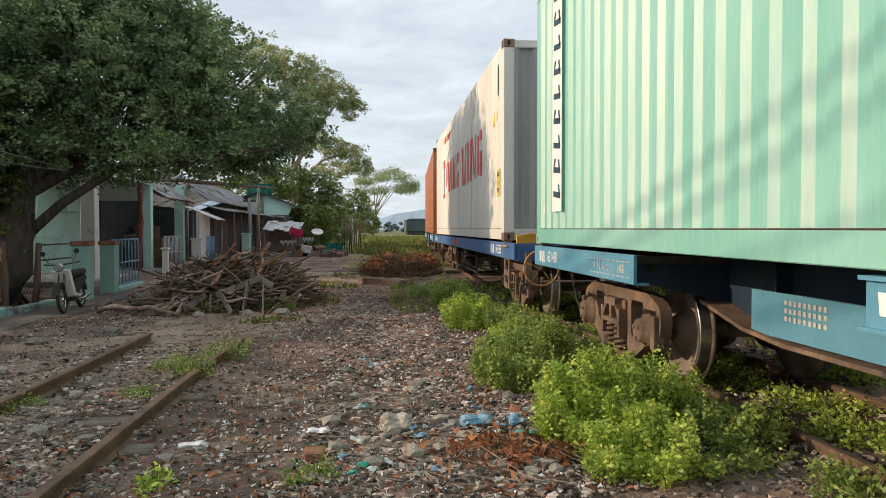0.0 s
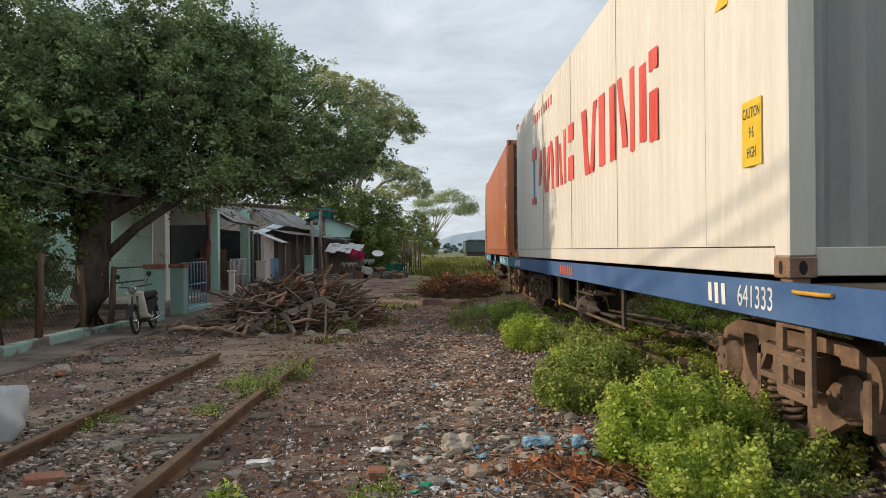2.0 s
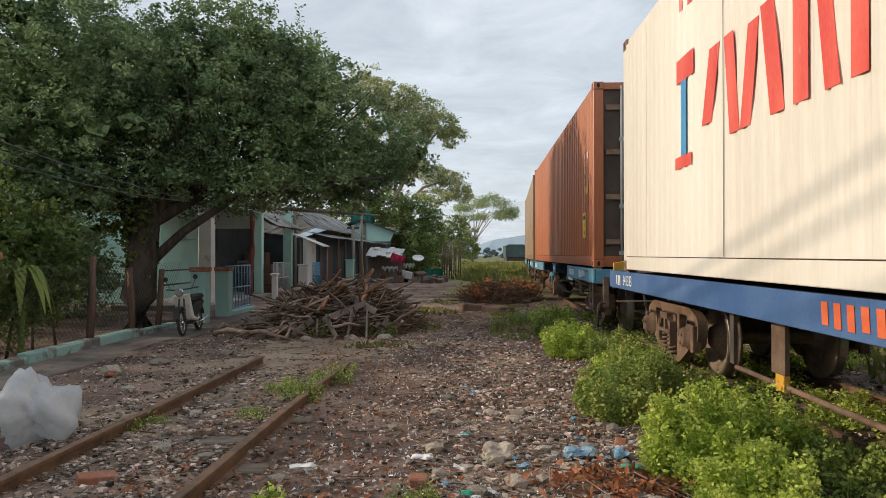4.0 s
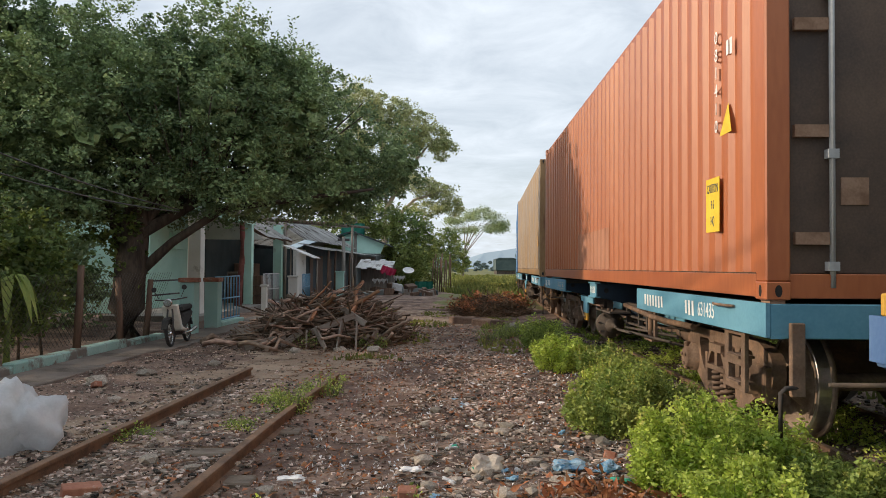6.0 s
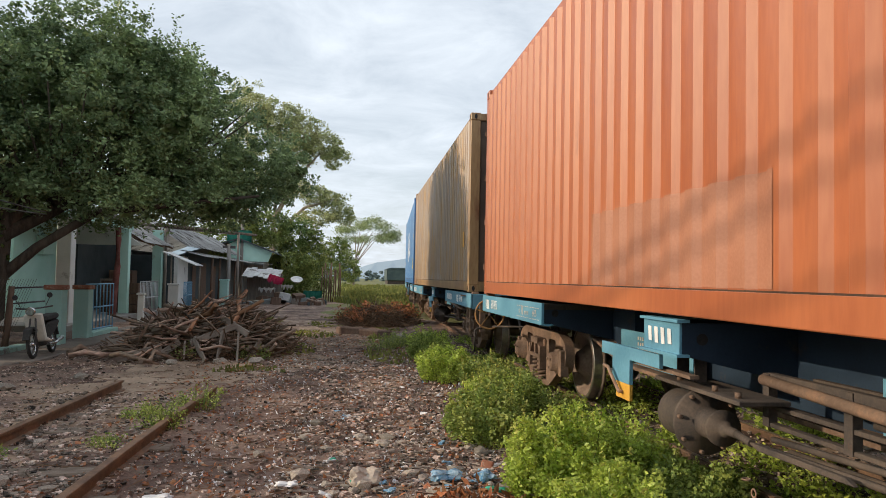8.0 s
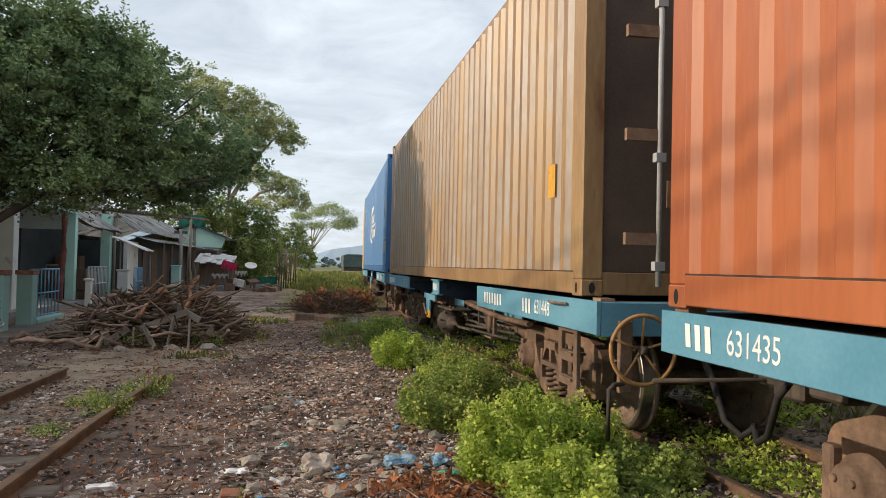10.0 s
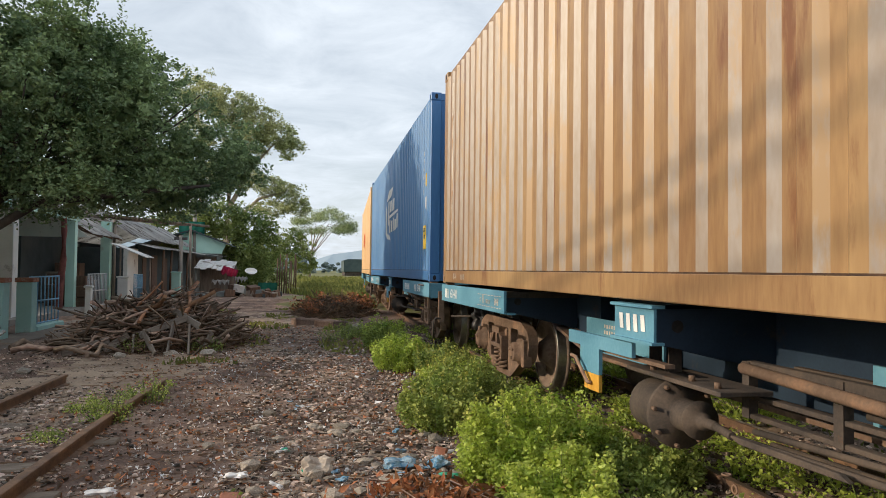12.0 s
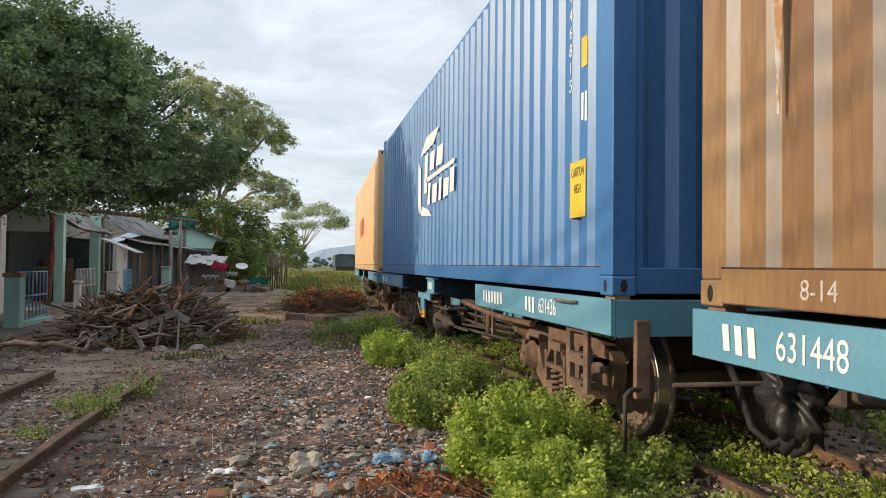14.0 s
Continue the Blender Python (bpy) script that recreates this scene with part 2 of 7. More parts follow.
M = {
    "soil": material("soil", (0.074, 0.047, 0.036), (0.345, 0.243, 0.178), 0.8, 0.95, bump=1.0, fine=34, spot=(0.34, 0.26, 0.19), spots=0.60, spot_scale=0.5, depth=0.04, third=(0.178, 0.120, 0.093)),
    "dust": material("dust", (0.19, 0.135, 0.095), (0.38, 0.29, 0.21), 1.1, 0.97, bump=0.6, fine=40, spot=(0.17, 0.12, 0.085), spots=0.58, spot_scale=2.5, depth=0.02),
    "old_paint": material("old_paint", (0.55, 0.48, 0.38), (0.72, 0.68, 0.60), 4, 0.6, bump=0.1, stretch=(1, 1, 0.5), spot=(0.38, 0.20, 0.08), spots=0.50, spot_scale=3.5),
    "gravel": material("gravel", (0.105, 0.076, 0.063), (0.47, 0.385, 0.325), 9, 0.9, bump=0.4, fine=60, island=0.95),
    "rubble": material("rubble", (0.20, 0.17, 0.14), (0.42, 0.37, 0.31), 7, 0.9, bump=0.5, fine=50, vary=0.4),
    "brick": material("brick", (0.26, 0.105, 0.065), (0.36, 0.17, 0.11), 12, 0.9, bump=0.4, spot=(0.4, 0.33, 0.27), spots=0.58, spot_scale=14),
    "concrete": material("concrete", (0.19, 0.175, 0.16), (0.30, 0.28, 0.255), 2.0, 0.92, bump=0.3, fine=40, spot=(0.15, 0.13, 0.115), spots=0.6, spot_scale=1.6),
    "path": material("path", (0.12, 0.098, 0.082), (0.24, 0.20, 0.17), 1.2, 0.95, bump=0.5, fine=40, spot=(0.085, 0.068, 0.056), spots=0.56, spot_scale=1.3),
    "kerb_paint": material("kerb_paint", (0.22, 0.37, 0.33), (0.36, 0.52, 0.47), 1.5, 0.92, bump=0.4, spot=(0.17, 0.15, 0.13), spots=0.50, spot_scale=2.2),
    "rail_rust": material("rail_rust", (0.10, 0.065, 0.047), (0.25, 0.15, 0.09), 5, 0.7, metal=0.3, bump=0.3, fine=80),
    "rail_head": material("rail_head", (0.30, 0.22, 0.17), (0.42, 0.34, 0.28), 3, 0.4, metal=0.75, bump=0.1, stretch=(1, 0.05, 1)),
    "sleeper": material("sleeper", (0.11, 0.085, 0.065), (0.22, 0.18, 0.14), 4, 0.95, bump=0.5, stretch=(1, 4, 4)),
    "bogie": material("bogie", (0.12, 0.073, 0.047), (0.27, 0.165, 0.105), 5, 0.85, bump=0.35, fine=50, spot=(0.30, 0.13, 0.055), spots=0.66, spot_scale=4, third=(0.17, 0.115, 0.082)),
    "wheel": material("wheel", (0.11, 0.075, 0.055), (0.29, 0.22, 0.17), 4, 0.75, bump=0.25, fine=30, spot=(0.06, 0.05, 0.045), spots=0.60, spot_scale=2.5),
    "tread": material("tread", (0.45, 0.43, 0.41), (0.62, 0.6, 0.58), 20, 0.3, metal=0.95, bump=0.05),
    "underframe": material("underframe", (0.045, 0.039, 0.036), (0.115, 0.088, 0.068), 4, 0.85, bump=0.2, spot=RUST, spots=0.64),
    "sill_teal": material("sill_teal", (0.085, 0.25, 0.35), (0.14, 0.33, 0.44), 1.5, 0.6, bump=0.12, fine=40, spot=(0.16, 0.15, 0.14), spots=0.68, spot_scale=2.4),
    # the wagon's teal with the container's shade put in as navy
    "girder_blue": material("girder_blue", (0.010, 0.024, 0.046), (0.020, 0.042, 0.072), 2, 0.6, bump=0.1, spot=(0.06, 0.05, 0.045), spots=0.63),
    "sill_blue": material("sill_blue", (0.045, 0.11, 0.27), (0.09, 0.17, 0.34), 1.5, 0.6, bump=0.12, fine=40, spot=(0.11, 0.10, 0.10), spots=0.66, spot_scale=2.4),
    "yellow_paint": material("yellow_paint", (0.55, 0.28, 0.03), (0.68, 0.38, 0.06), 5, 0.7, bump=0.2, spot=RUST, spots=0.6, spot_scale=7),
    "orange_wheel": material("orange_wheel", (0.32, 0.16, 0.06), (0.48, 0.27, 0.10), 10, 0.7, bump=0.2, spot=(0.10, 0.06, 0.04), spots=0.58, spot_scale=12),
    "green_box": material("green_box", (0.20, 0.48, 0.39), (0.33, 0.59, 0.50), 0.8, 0.36, bump=0.1, fine=30, stretch=(1, 1, 0.22), spot=(0.30, 0.22, 0.12), spots=0.69, spot_scale=2.6, spec=0.65),
    "white_box": material("white_box", (0.66, 0.62, 0.54), (0.80, 0.77, 0.70), 0.8, 0.55, bump=0.08, fine=30, stretch=(1, 1, 0.2), spot=(0.36, 0.27, 0.18), spots=0.74, spot_scale=2.2),
    # white box's end wall with its shade painted grey; also its panel joints
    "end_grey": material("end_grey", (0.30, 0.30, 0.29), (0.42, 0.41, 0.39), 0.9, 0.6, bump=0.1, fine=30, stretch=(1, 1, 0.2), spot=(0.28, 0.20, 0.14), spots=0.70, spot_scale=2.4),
    "orange_box": material("orange_box", (0.33, 0.092, 0.034), (0.47, 0.155, 0.058), 0.7, 0.42, bump=0.1, fine=30, stretch=(1, 1, 0.2), spot=(0.36, 0.17, 0.11), spots=0.64, spot_scale=1.2, spec=0.65),
    "brown_box": material("brown_box", (0.225, 0.125, 0.06), (0.42, 0.275, 0.13), 0.9, 0.42, bump=0.15, fine=30, stretch=(1, 1, 0.22), spot=(0.19, 0.085, 0.04), spots=0.57, spot_scale=2.6, spec=0.45),
    # rib flank tones: box paints made paler by a painted sky reflection
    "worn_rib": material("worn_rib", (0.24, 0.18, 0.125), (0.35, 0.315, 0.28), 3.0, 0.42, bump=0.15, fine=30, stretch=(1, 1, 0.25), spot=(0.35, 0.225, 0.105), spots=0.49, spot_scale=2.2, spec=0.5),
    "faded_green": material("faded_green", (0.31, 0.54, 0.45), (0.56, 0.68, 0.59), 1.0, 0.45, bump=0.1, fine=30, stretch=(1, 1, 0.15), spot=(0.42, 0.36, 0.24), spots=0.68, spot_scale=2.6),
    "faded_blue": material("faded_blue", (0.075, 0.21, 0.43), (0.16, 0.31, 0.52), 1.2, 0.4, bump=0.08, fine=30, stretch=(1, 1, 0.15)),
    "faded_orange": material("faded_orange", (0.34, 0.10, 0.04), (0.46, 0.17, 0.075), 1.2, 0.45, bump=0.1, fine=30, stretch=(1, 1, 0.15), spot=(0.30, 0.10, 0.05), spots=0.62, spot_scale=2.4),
    "blue_box": material("blue_box", (0.040, 0.15, 0.37), (0.075, 0.215, 0.47), 0.7, 0.36, bump=0.06, fine=30, stretch=(1, 1, 0.2), spot=(0.10, 0.20, 0.36), spots=0.72, spot_scale=2, spec=0.5),
    "cream_box": material("cream_box", (0.66, 0.40, 0.18), (0.76, 0.52, 0.27), 0.8, 0.45, bump=0.1, stretch=(1, 1, 0.2), spot=(0.4, 0.17, 0.07), spots=0.70, spec=0.65),
    "dark_door": material("dark_door", (0.055, 0.040, 0.033), (0.13, 0.088, 0.062), 1.5, 0.6, bump=0.1, spot=(0.2, 0.12, 0.06), spots=0.66, spot_scale=2),
    "seam": material("seam", (0.035, 0.022, 0.016), (0.10, 0.055, 0.03), 6, 0.9, bump=0.2),
    "casting": material("casting", (0.20, 0.115, 0.07), (0.34, 0.22, 0.15), 8, 0.75, bump=0.3, fine=60),
    "gasket": material("gasket", (0.012, 0.012, 0.012), (0.03, 0.028, 0.026), 10, 0.8),
    "white_mark": material("white_mark", (0.72, 0.72, 0.70), (0.85, 0.85, 0.82), 6, 0.6, bump=0),
    "red_mark": material("red_mark", (0.62, 0.06, 0.045), (0.76, 0.15, 0.11), 3, 0.55, bump=0, stretch=(1, 1, 0.3), spot=(0.72, 0.42, 0.34), spots=0.62, spot_scale=4),
    "orange_mark": material("orange_mark", (0.62, 0.11, 0.04), (0.75, 0.18, 0.07), 6, 0.6, bump=0),
    "blue_mark": material("blue_mark", (0.05, 0.25, 0.50), (0.09, 0.32, 0.58), 6, 0.6, bump=0),
    "dark_mark": material("dark_mark", (0.02, 0.045, 0.075), (0.04, 0.08, 0.11), 6, 0.6, bump=0),
    "chalk": material("chalk", (0.42, 0.38, 0.33), (0.60, 0.56, 0.50), 30, 0.9, bump=0),
    "yellow_mark": material("yellow_mark", (0.68, 0.45, 0.03), (0.80, 0.57, 0.06), 5, 0.6, bump=0, spot=(0.50, 0.27, 0.08), spots=0.64, spot_scale=9),
    "patch": material("patch", (0.31, 0.125, 0.068), (0.42, 0.19, 0.112), 1.5, 0.55, bump=0.05),
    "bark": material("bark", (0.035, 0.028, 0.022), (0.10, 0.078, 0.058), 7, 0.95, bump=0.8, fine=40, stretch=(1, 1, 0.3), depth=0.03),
    "pale_bark": material("pale_bark", (0.26, 0.21, 0.16), (0.42, 0.36, 0.28), 5, 0.9, bump=0.4, stretch=(1, 1, 0.3)),
    "leaf_dark": material("leaf_dark", (0.095, 0.155, 0.075), (0.31, 0.40, 0.175), 0.9, 0.42, bump=0, leaf=0.3, island=0.4, spec=0.3),
    "leaf_ivy": material("leaf_ivy", (0.06, 0.105, 0.025), (0.15, 0.19, 0.045), 1.5, 0.5, bump=0, leaf=0.35, island=0.5),
    "leaf_euc": material("leaf_euc", (0.31, 0.36, 0.16), (0.58, 0.57, 0.29), 0.35, 0.6, bump=0, leaf=0.3, island=0.35),
    "leaf_feather": material("leaf_feather", (0.24, 0.31, 0.15), (0.42, 0.47, 0.24), 0.35, 0.6, bump=0, leaf=0.35, island=0.3),
    "leaf_mid": material("leaf_mid", (0.11, 0.175, 0.05), (0.33, 0.37, 0.11), 0.5, 0.6, bump=0, leaf=0.3, island=0.4),
    "leaf_weed": material("leaf_weed", (0.29, 0.41, 0.055), (0.62, 0.69, 0.16), 3, 0.45, bump=0, leaf=0.45, island=0.35),
    "leaf_weed_dark": material("leaf_weed_dark", (0.19, 0.28, 0.06), (0.42, 0.46, 0.12), 3, 0.55, bump=0, leaf=0.35, island=0.4),
    "stem": material("stem", (0.11, 0.17, 0.04), (0.2, 0.25, 0.07), 20, 0.7, bump=0),
    "seed": material("seed", (0.34, 0.36, 0.07), (0.50, 0.50, 0.13), 20, 0.7, bump=0, leaf=0.3, island=0.3),
    "grass": material("grass", (0.10, 0.13, 0.03), (0.27, 0.26, 0.07), 0.5, 0.8, bump=0, leaf=0.3, island=0.35),
    "meadow": material("meadow", (0.075, 0.095, 0.03), (0.21, 0.20, 0.075), 0.05, 0.95, bump=0.3, fine=2.0),
    "dry_leaf": material("dry_leaf", (0.21, 0.072, 0.03), (0.42, 0.18, 0.085), 9, 0.7, bump=0, leaf=0.25, island=0.5),
    "stick": material("stick", (0.09, 0.058, 0.044), (0.36, 0.255, 0.19), 5, 0.9, bump=0.5, fine=40, stretch=(1, 1, 0.25), vary=0.65),
    "fresh_wood": material("fresh_wood", (0.19, 0.085, 0.045), (0.42, 0.22, 0.12), 5, 0.8, bump=0.3, stretch=(1, 1, 0.2), vary=0.3),
    "brush": material("brush", (0.075, 0.05, 0.035), (0.19, 0.115, 0.07), 4, 0.9, bump=0, island=0.5),
    "wall_mint": material("wall_mint", (0.38, 0.62, 0.54), (0.50, 0.74, 0.66), 0.9, 0.9, bump=0.1, spot=(0.34, 0.42, 0.38), spots=0.62, spot_scale=1.3),
    "wall_teal": material("wall_teal", (0.27, 0.46, 0.42), (0.38, 0.57, 0.52), 1.3, 0.9, bump=0.15, spot=(0.33, 0.36, 0.32), spots=0.6, spot_scale=2.0),
    "wall_white": material("wall_white", (0.58, 0.58, 0.55), (0.74, 0.74, 0.70), 0.9, 0.9, bump=0.15, spot=(0.30, 0.28, 0.25), spots=0.58, spot_scale=1.4),
    "wall_grey": material("wall_grey", (0.17, 0.19, 0.19), (0.27, 0.29, 0.28), 1.0, 0.9, bump=0.15),
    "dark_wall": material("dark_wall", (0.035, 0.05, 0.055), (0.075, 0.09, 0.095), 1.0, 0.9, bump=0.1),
    "sheet_roof": material("sheet_roof", (0.36, 0.36, 0.355), (0.64, 0.64, 0.62), 0.8, 0.7, bump=0.1, spot=(0.12, 0.10, 0.085), spots=0.52, spot_scale=1.5),
    "iron": material("iron", (0.05, 0.05, 0.055), (0.12, 0.105, 0.095), 8, 0.6, metal=0.4, bump=0.1),
    "blue_gate": material("blue_gate", (0.10, 0.26, 0.42), (0.18, 0.36, 0.50), 4, 0.6, bump=0.1),
    "grey_gate": material("grey_gate", (0.32, 0.34, 0.35), (0.46, 0.47, 0.47), 4, 0.6, bump=0.1),
    "wood_dark": material("wood_dark", (0.085, 0.05, 0.035), (0.17, 0.105, 0.07), 5, 0.8, bump=0.3, stretch=(3, 3, 0.3)),
    "wood_grey": material("wood_grey", (0.17, 0.14, 0.115), (0.31, 0.27, 0.23), 5, 0.9, bump=0.4, stretch=(3, 3, 0.3)),
    "red_cloth": material("red_cloth", (0.13, 0.045, 0.04), (0.27, 0.10, 0.085), 6, 0.9, bump=0.2),
    "pink_cloth": material("pink_cloth", (0.62, 0.06, 0.16), (0.75, 0.12, 0.24), 6, 0.9, bump=0.2),
    "white_cloth": material("white_cloth", (0.60, 0.60, 0.60), (0.75, 0.74, 0.72), 6, 0.9, bump=0.2),
    "green_sheet": material("green_sheet", (0.03, 0.22, 0.17), (0.06, 0.32, 0.25), 4, 0.7, bump=0.2),
    "plastic_bag": material("plastic_bag", (0.62, 0.64, 0.66), (0.78, 0.80, 0.82), 5, 0.35, bump=0.3, leaf=0.35, alpha=0.72),
    "black_plastic": material("black_plastic", (0.015, 0.015, 0.016), (0.045, 0.045, 0.047), 9, 0.45, bump=0.3, spec=0.4),
    "plastic_blue": material("plastic_blue", (0.05, 0.24, 0.44), (0.45, 0.58, 0.66), 22, 0.35, bump=0.2, leaf=0.2),
    "plastic_white": material("plastic_white", (0.55, 0.56, 0.57), (0.72, 0.72, 0.72), 9, 0.4, bump=0.2, island=0.25),
    "plastic_green": material("plastic_green", (0.02, 0.30, 0.18), (0.08, 0.46, 0.32), 9, 0.4, bump=0.2),
    "tyre": material("tyre", (0.018, 0.018, 0.018), (0.04, 0.038, 0.036), 20, 0.85, bump=0.2),
    "chrome": material("chrome", (0.5, 0.5, 0.5), (0.65, 0.65, 0.65), 20, 0.25, metal=1.0, bump=0),
    "moped_cream": material("moped_cream", (0.62, 0.60, 0.52), (0.74, 0.72, 0.64), 6, 0.4, bump=0.05),
    "cable": material("cable", (0.05, 0.05, 0.05), (0.14, 0.14, 0.135), 5, 0.7, bump=0),
    "wire_mesh": material("wire_mesh", (0.06, 0.052, 0.046), (0.13, 0.115, 0.10), 9, 0.7, metal=0.3, bump=0),
    "far_wagon": material("far_wagon", (0.055, 0.085, 0.085), (0.09, 0.125, 0.12), 0.6, 0.8, bump=0),
    # distance haze is mixed into the colours of far woods and hills
    "far_green": material("far_green", (0.14, 0.19, 0.18), (0.20, 0.25, 0.23), 0.08, 0.95, bump=0, island=0.2),
    "hill": material("hill", (0.27, 0.35, 0.42), (0.33, 0.41, 0.47), 0.005, 1.0, bump=0, spec=0.0),
}


# ---- building helpers ----
def box(bm, x0, x1, y0, y1, z0, z1):
    v = [bm.verts.new((x, y, z)) for z in (z0, z1) for y in (y0, y1) for x in (x0, x1)]
    for f in ((0, 2, 3, 1), (4, 5, 7, 6), (0, 1, 5, 4), (2, 6, 7, 3), (0, 4, 6, 2), (1, 3, 7, 5)):
        bm.faces.new([v[i] for i in f])
    return bm


def tube(bm, points, radii, sides=8, caps=True):
    """A round bar along points, with a radius (or one for each point)."""
    if isinstance(radii, (int, float)):
        radii = [radii] * len(points)
    points = [Vector(p) for p in points]
    rings = []
    for i, p in enumerate(points):
        way = (points[min(i + 1, len(points) - 1)] - points[max(i - 1, 0)]).normalized()
        q = way.to_track_quat("Z", "Y")
        rings.append([bm.verts.new(p + q @ Vector((math.cos(k * 2 * math.pi / sides), math.sin(k * 2 * math.pi / sides), 0)) * radii[i]) for k in range(sides)])
    for a, b in zip(rings, rings[1:]):
        for k in range(sides):
            f = bm.faces.new((a[k], a[(k + 1) % sides], b[(k + 1) % sides], b[k]))
            f.smooth = True
    if caps:
        bm.faces.new(rings[0][::-1]); bm.faces.new(rings[-1])
    return bm


def lathe(bm, profile, sides=32, axis="x"):
    """A turned body: profile of (along, radius) round the x axis (or z)."""
    rings = []
    for a, r in profile:
        ring = []
        for k in range(sides):
            c, s = math.cos(k * 2 * math.pi / sides), math.sin(k * 2 * math.pi / sides)
            ring.append(bm.verts.new((a, r * c, r * s) if axis == "x" else (r * c, r * s, a)))
        rings.append(ring)
    for a, b in zip(rings, rings[1:]):
        for k in range(sides):
            f = bm.faces.new((a[k], a[(k + 1) % sides], b[(k + 1) % sides], b[k]))
            f.smooth = True
    bm.faces.new(rings[0][::-1]); bm.faces.new(rings[-1])
    for e in bm.edges:
        if len(e.link_faces) == 2 and e.calc_face_angle(0) > 0.6:
            e.smooth = False
    return bm


def ring(bm, centre, radius, thick, axis="y", sides=40, small=8):
    """A torus round the given axis."""
    rows = []
    for i in range(sides):
        a = i * 2 * math.pi / sides
        row = []
        for k in range(small):
            b = k * 2 * math.pi / small
            r = radius + thick * math.cos(b)
            u, v, w = r * math.cos(a), r * math.sin(a), thick * math.sin(b)
            p = {"y": (u, w, v), "x": (w, u, v), "z": (u, v, w)}[axis]
            row.append(bm.verts.new(Vector(centre) + Vector(p)))
        rows.append(row)
    for i in range(sides):
        for k in range(small):
            f = bm.faces.new((rows[i][k], rows[(i + 1) % sides][k], rows[(i + 1) % sides][(k + 1) % small], rows[i][(k + 1) % small]))
            f.smooth = True
    return bm


def prism(bm, outline, x0, x1, axis="x"):
    """An outline of (y, z) drawn out from x0 to x1 (axis y: outline of (x, z))."""
    def at(d, p):
        return (d, p[0], p[1]) if axis == "x" else (p[0], d, p[1])
    a = [bm.verts.new(at(x0, p)) for p in outline]
    b = [bm.verts.new(at(x1, p)) for p in outline]
    bm.faces.new(a[::-1]); bm.faces.new(b)
    for i in range(len(outline)):
        j = (i + 1) % len(outline)
        bm.faces.new((a[i], a[j], b[j], b[i]))
    return bm


def soften(bm, width=0.01):
    bmesh.ops.recalc_face_normals(bm, faces=bm.faces)
    bmesh.ops.bevel(bm, geom=list(bm.edges), offset=width, segments=1, affect="EDGES", clamp_overlap=True)
    return bm


def mesh_of(name, bm, mat):
    bmesh.ops.recalc_face_normals(bm, faces=bm.faces)
    me = bpy.data.meshes.new(name)
    bm.to_mesh(me)
    bm.free()
    me.materials.append(M[mat] if isinstance(mat, str) else mat)
    return me


def part(name, bm, mat, parent, label="", where=None):
    """One mesh object under a thing or a part."""
    me = bm if isinstance(bm, bpy.types.Mesh) else mesh_of(name, bm, mat)
    ob = new(name, me)
    ob.parent = parent
    if where is not None:
        ob.matrix_local = where
    if label:
        tagged(ob, label=label)
    return ob


def thing(name, label, category, where=None, group="", kind="", bm=None, mat=None):
    ob = new(name, mesh_of(name, bm, mat) if isinstance(bm, bmesh.types.BMesh) else bm)
    if where is not None:
        ob.matrix_world = where
    tagged(ob, label=label, category=category, group=group, kind=kind)
    return ob


def soup(name, verts, faces, mat):
    me = bpy.data.meshes.new(name)
    me.from_pydata(verts, [], faces)
    me.materials.append(M[mat])
    me.update()
    return me


B_ = bmesh.new
rng = np.random.default_rng(7)
random.seed(7)


def leaf_mesh(name, centres, size, mat, slim=0.5, up=0.3, spread=0.35):
    """Many small folded leaves, each of two triangles that meet at the midrib."""
    n = len(centres)
    c = np.asarray(centres, float)
    a = rng.normal(size=(n, 3)); a[:, 2] = a[:, 2] * 0.6 + up * 0.5
    a /= np.linalg.norm(a, axis=1)[:, None]
    b = np.cross(a, rng.normal(size=(n, 3))); b /= np.linalg.norm(b, axis=1)[:, None]
    w = np.cross(a, b)
    s = size * (1 + spread * rng.normal(size=(n, 1))).clip(0.4, 2)
    v = np.stack([c - a * s * 0.5, c + b * s * slim * 0.5 + w * s * 0.08, c + a * s * 0.5, c - b * s * slim * 0.5 + w * s * 0.08], 1).reshape(-1, 3)
    i = np.arange(n)[:, None] * 4
    f = np.concatenate([i + [0, 1, 2], i + [0, 2, 3]], 1).reshape(-1, 3)
    me = bpy.data.meshes.new(name)
    me.vertices.add(len(v)); me.vertices.foreach_set("co", v.ravel())
    me.loops.add(len(f) * 3); me.loops.foreach_set("vertex_index", f.ravel())
    me.polygons.add(len(f)); me.polygons.foreach_set("loop_start", np.arange(len(f)) * 3)
    me.materials.append(M[mat])
    me.update(calc_edges=True)
    me.validate()
    return me


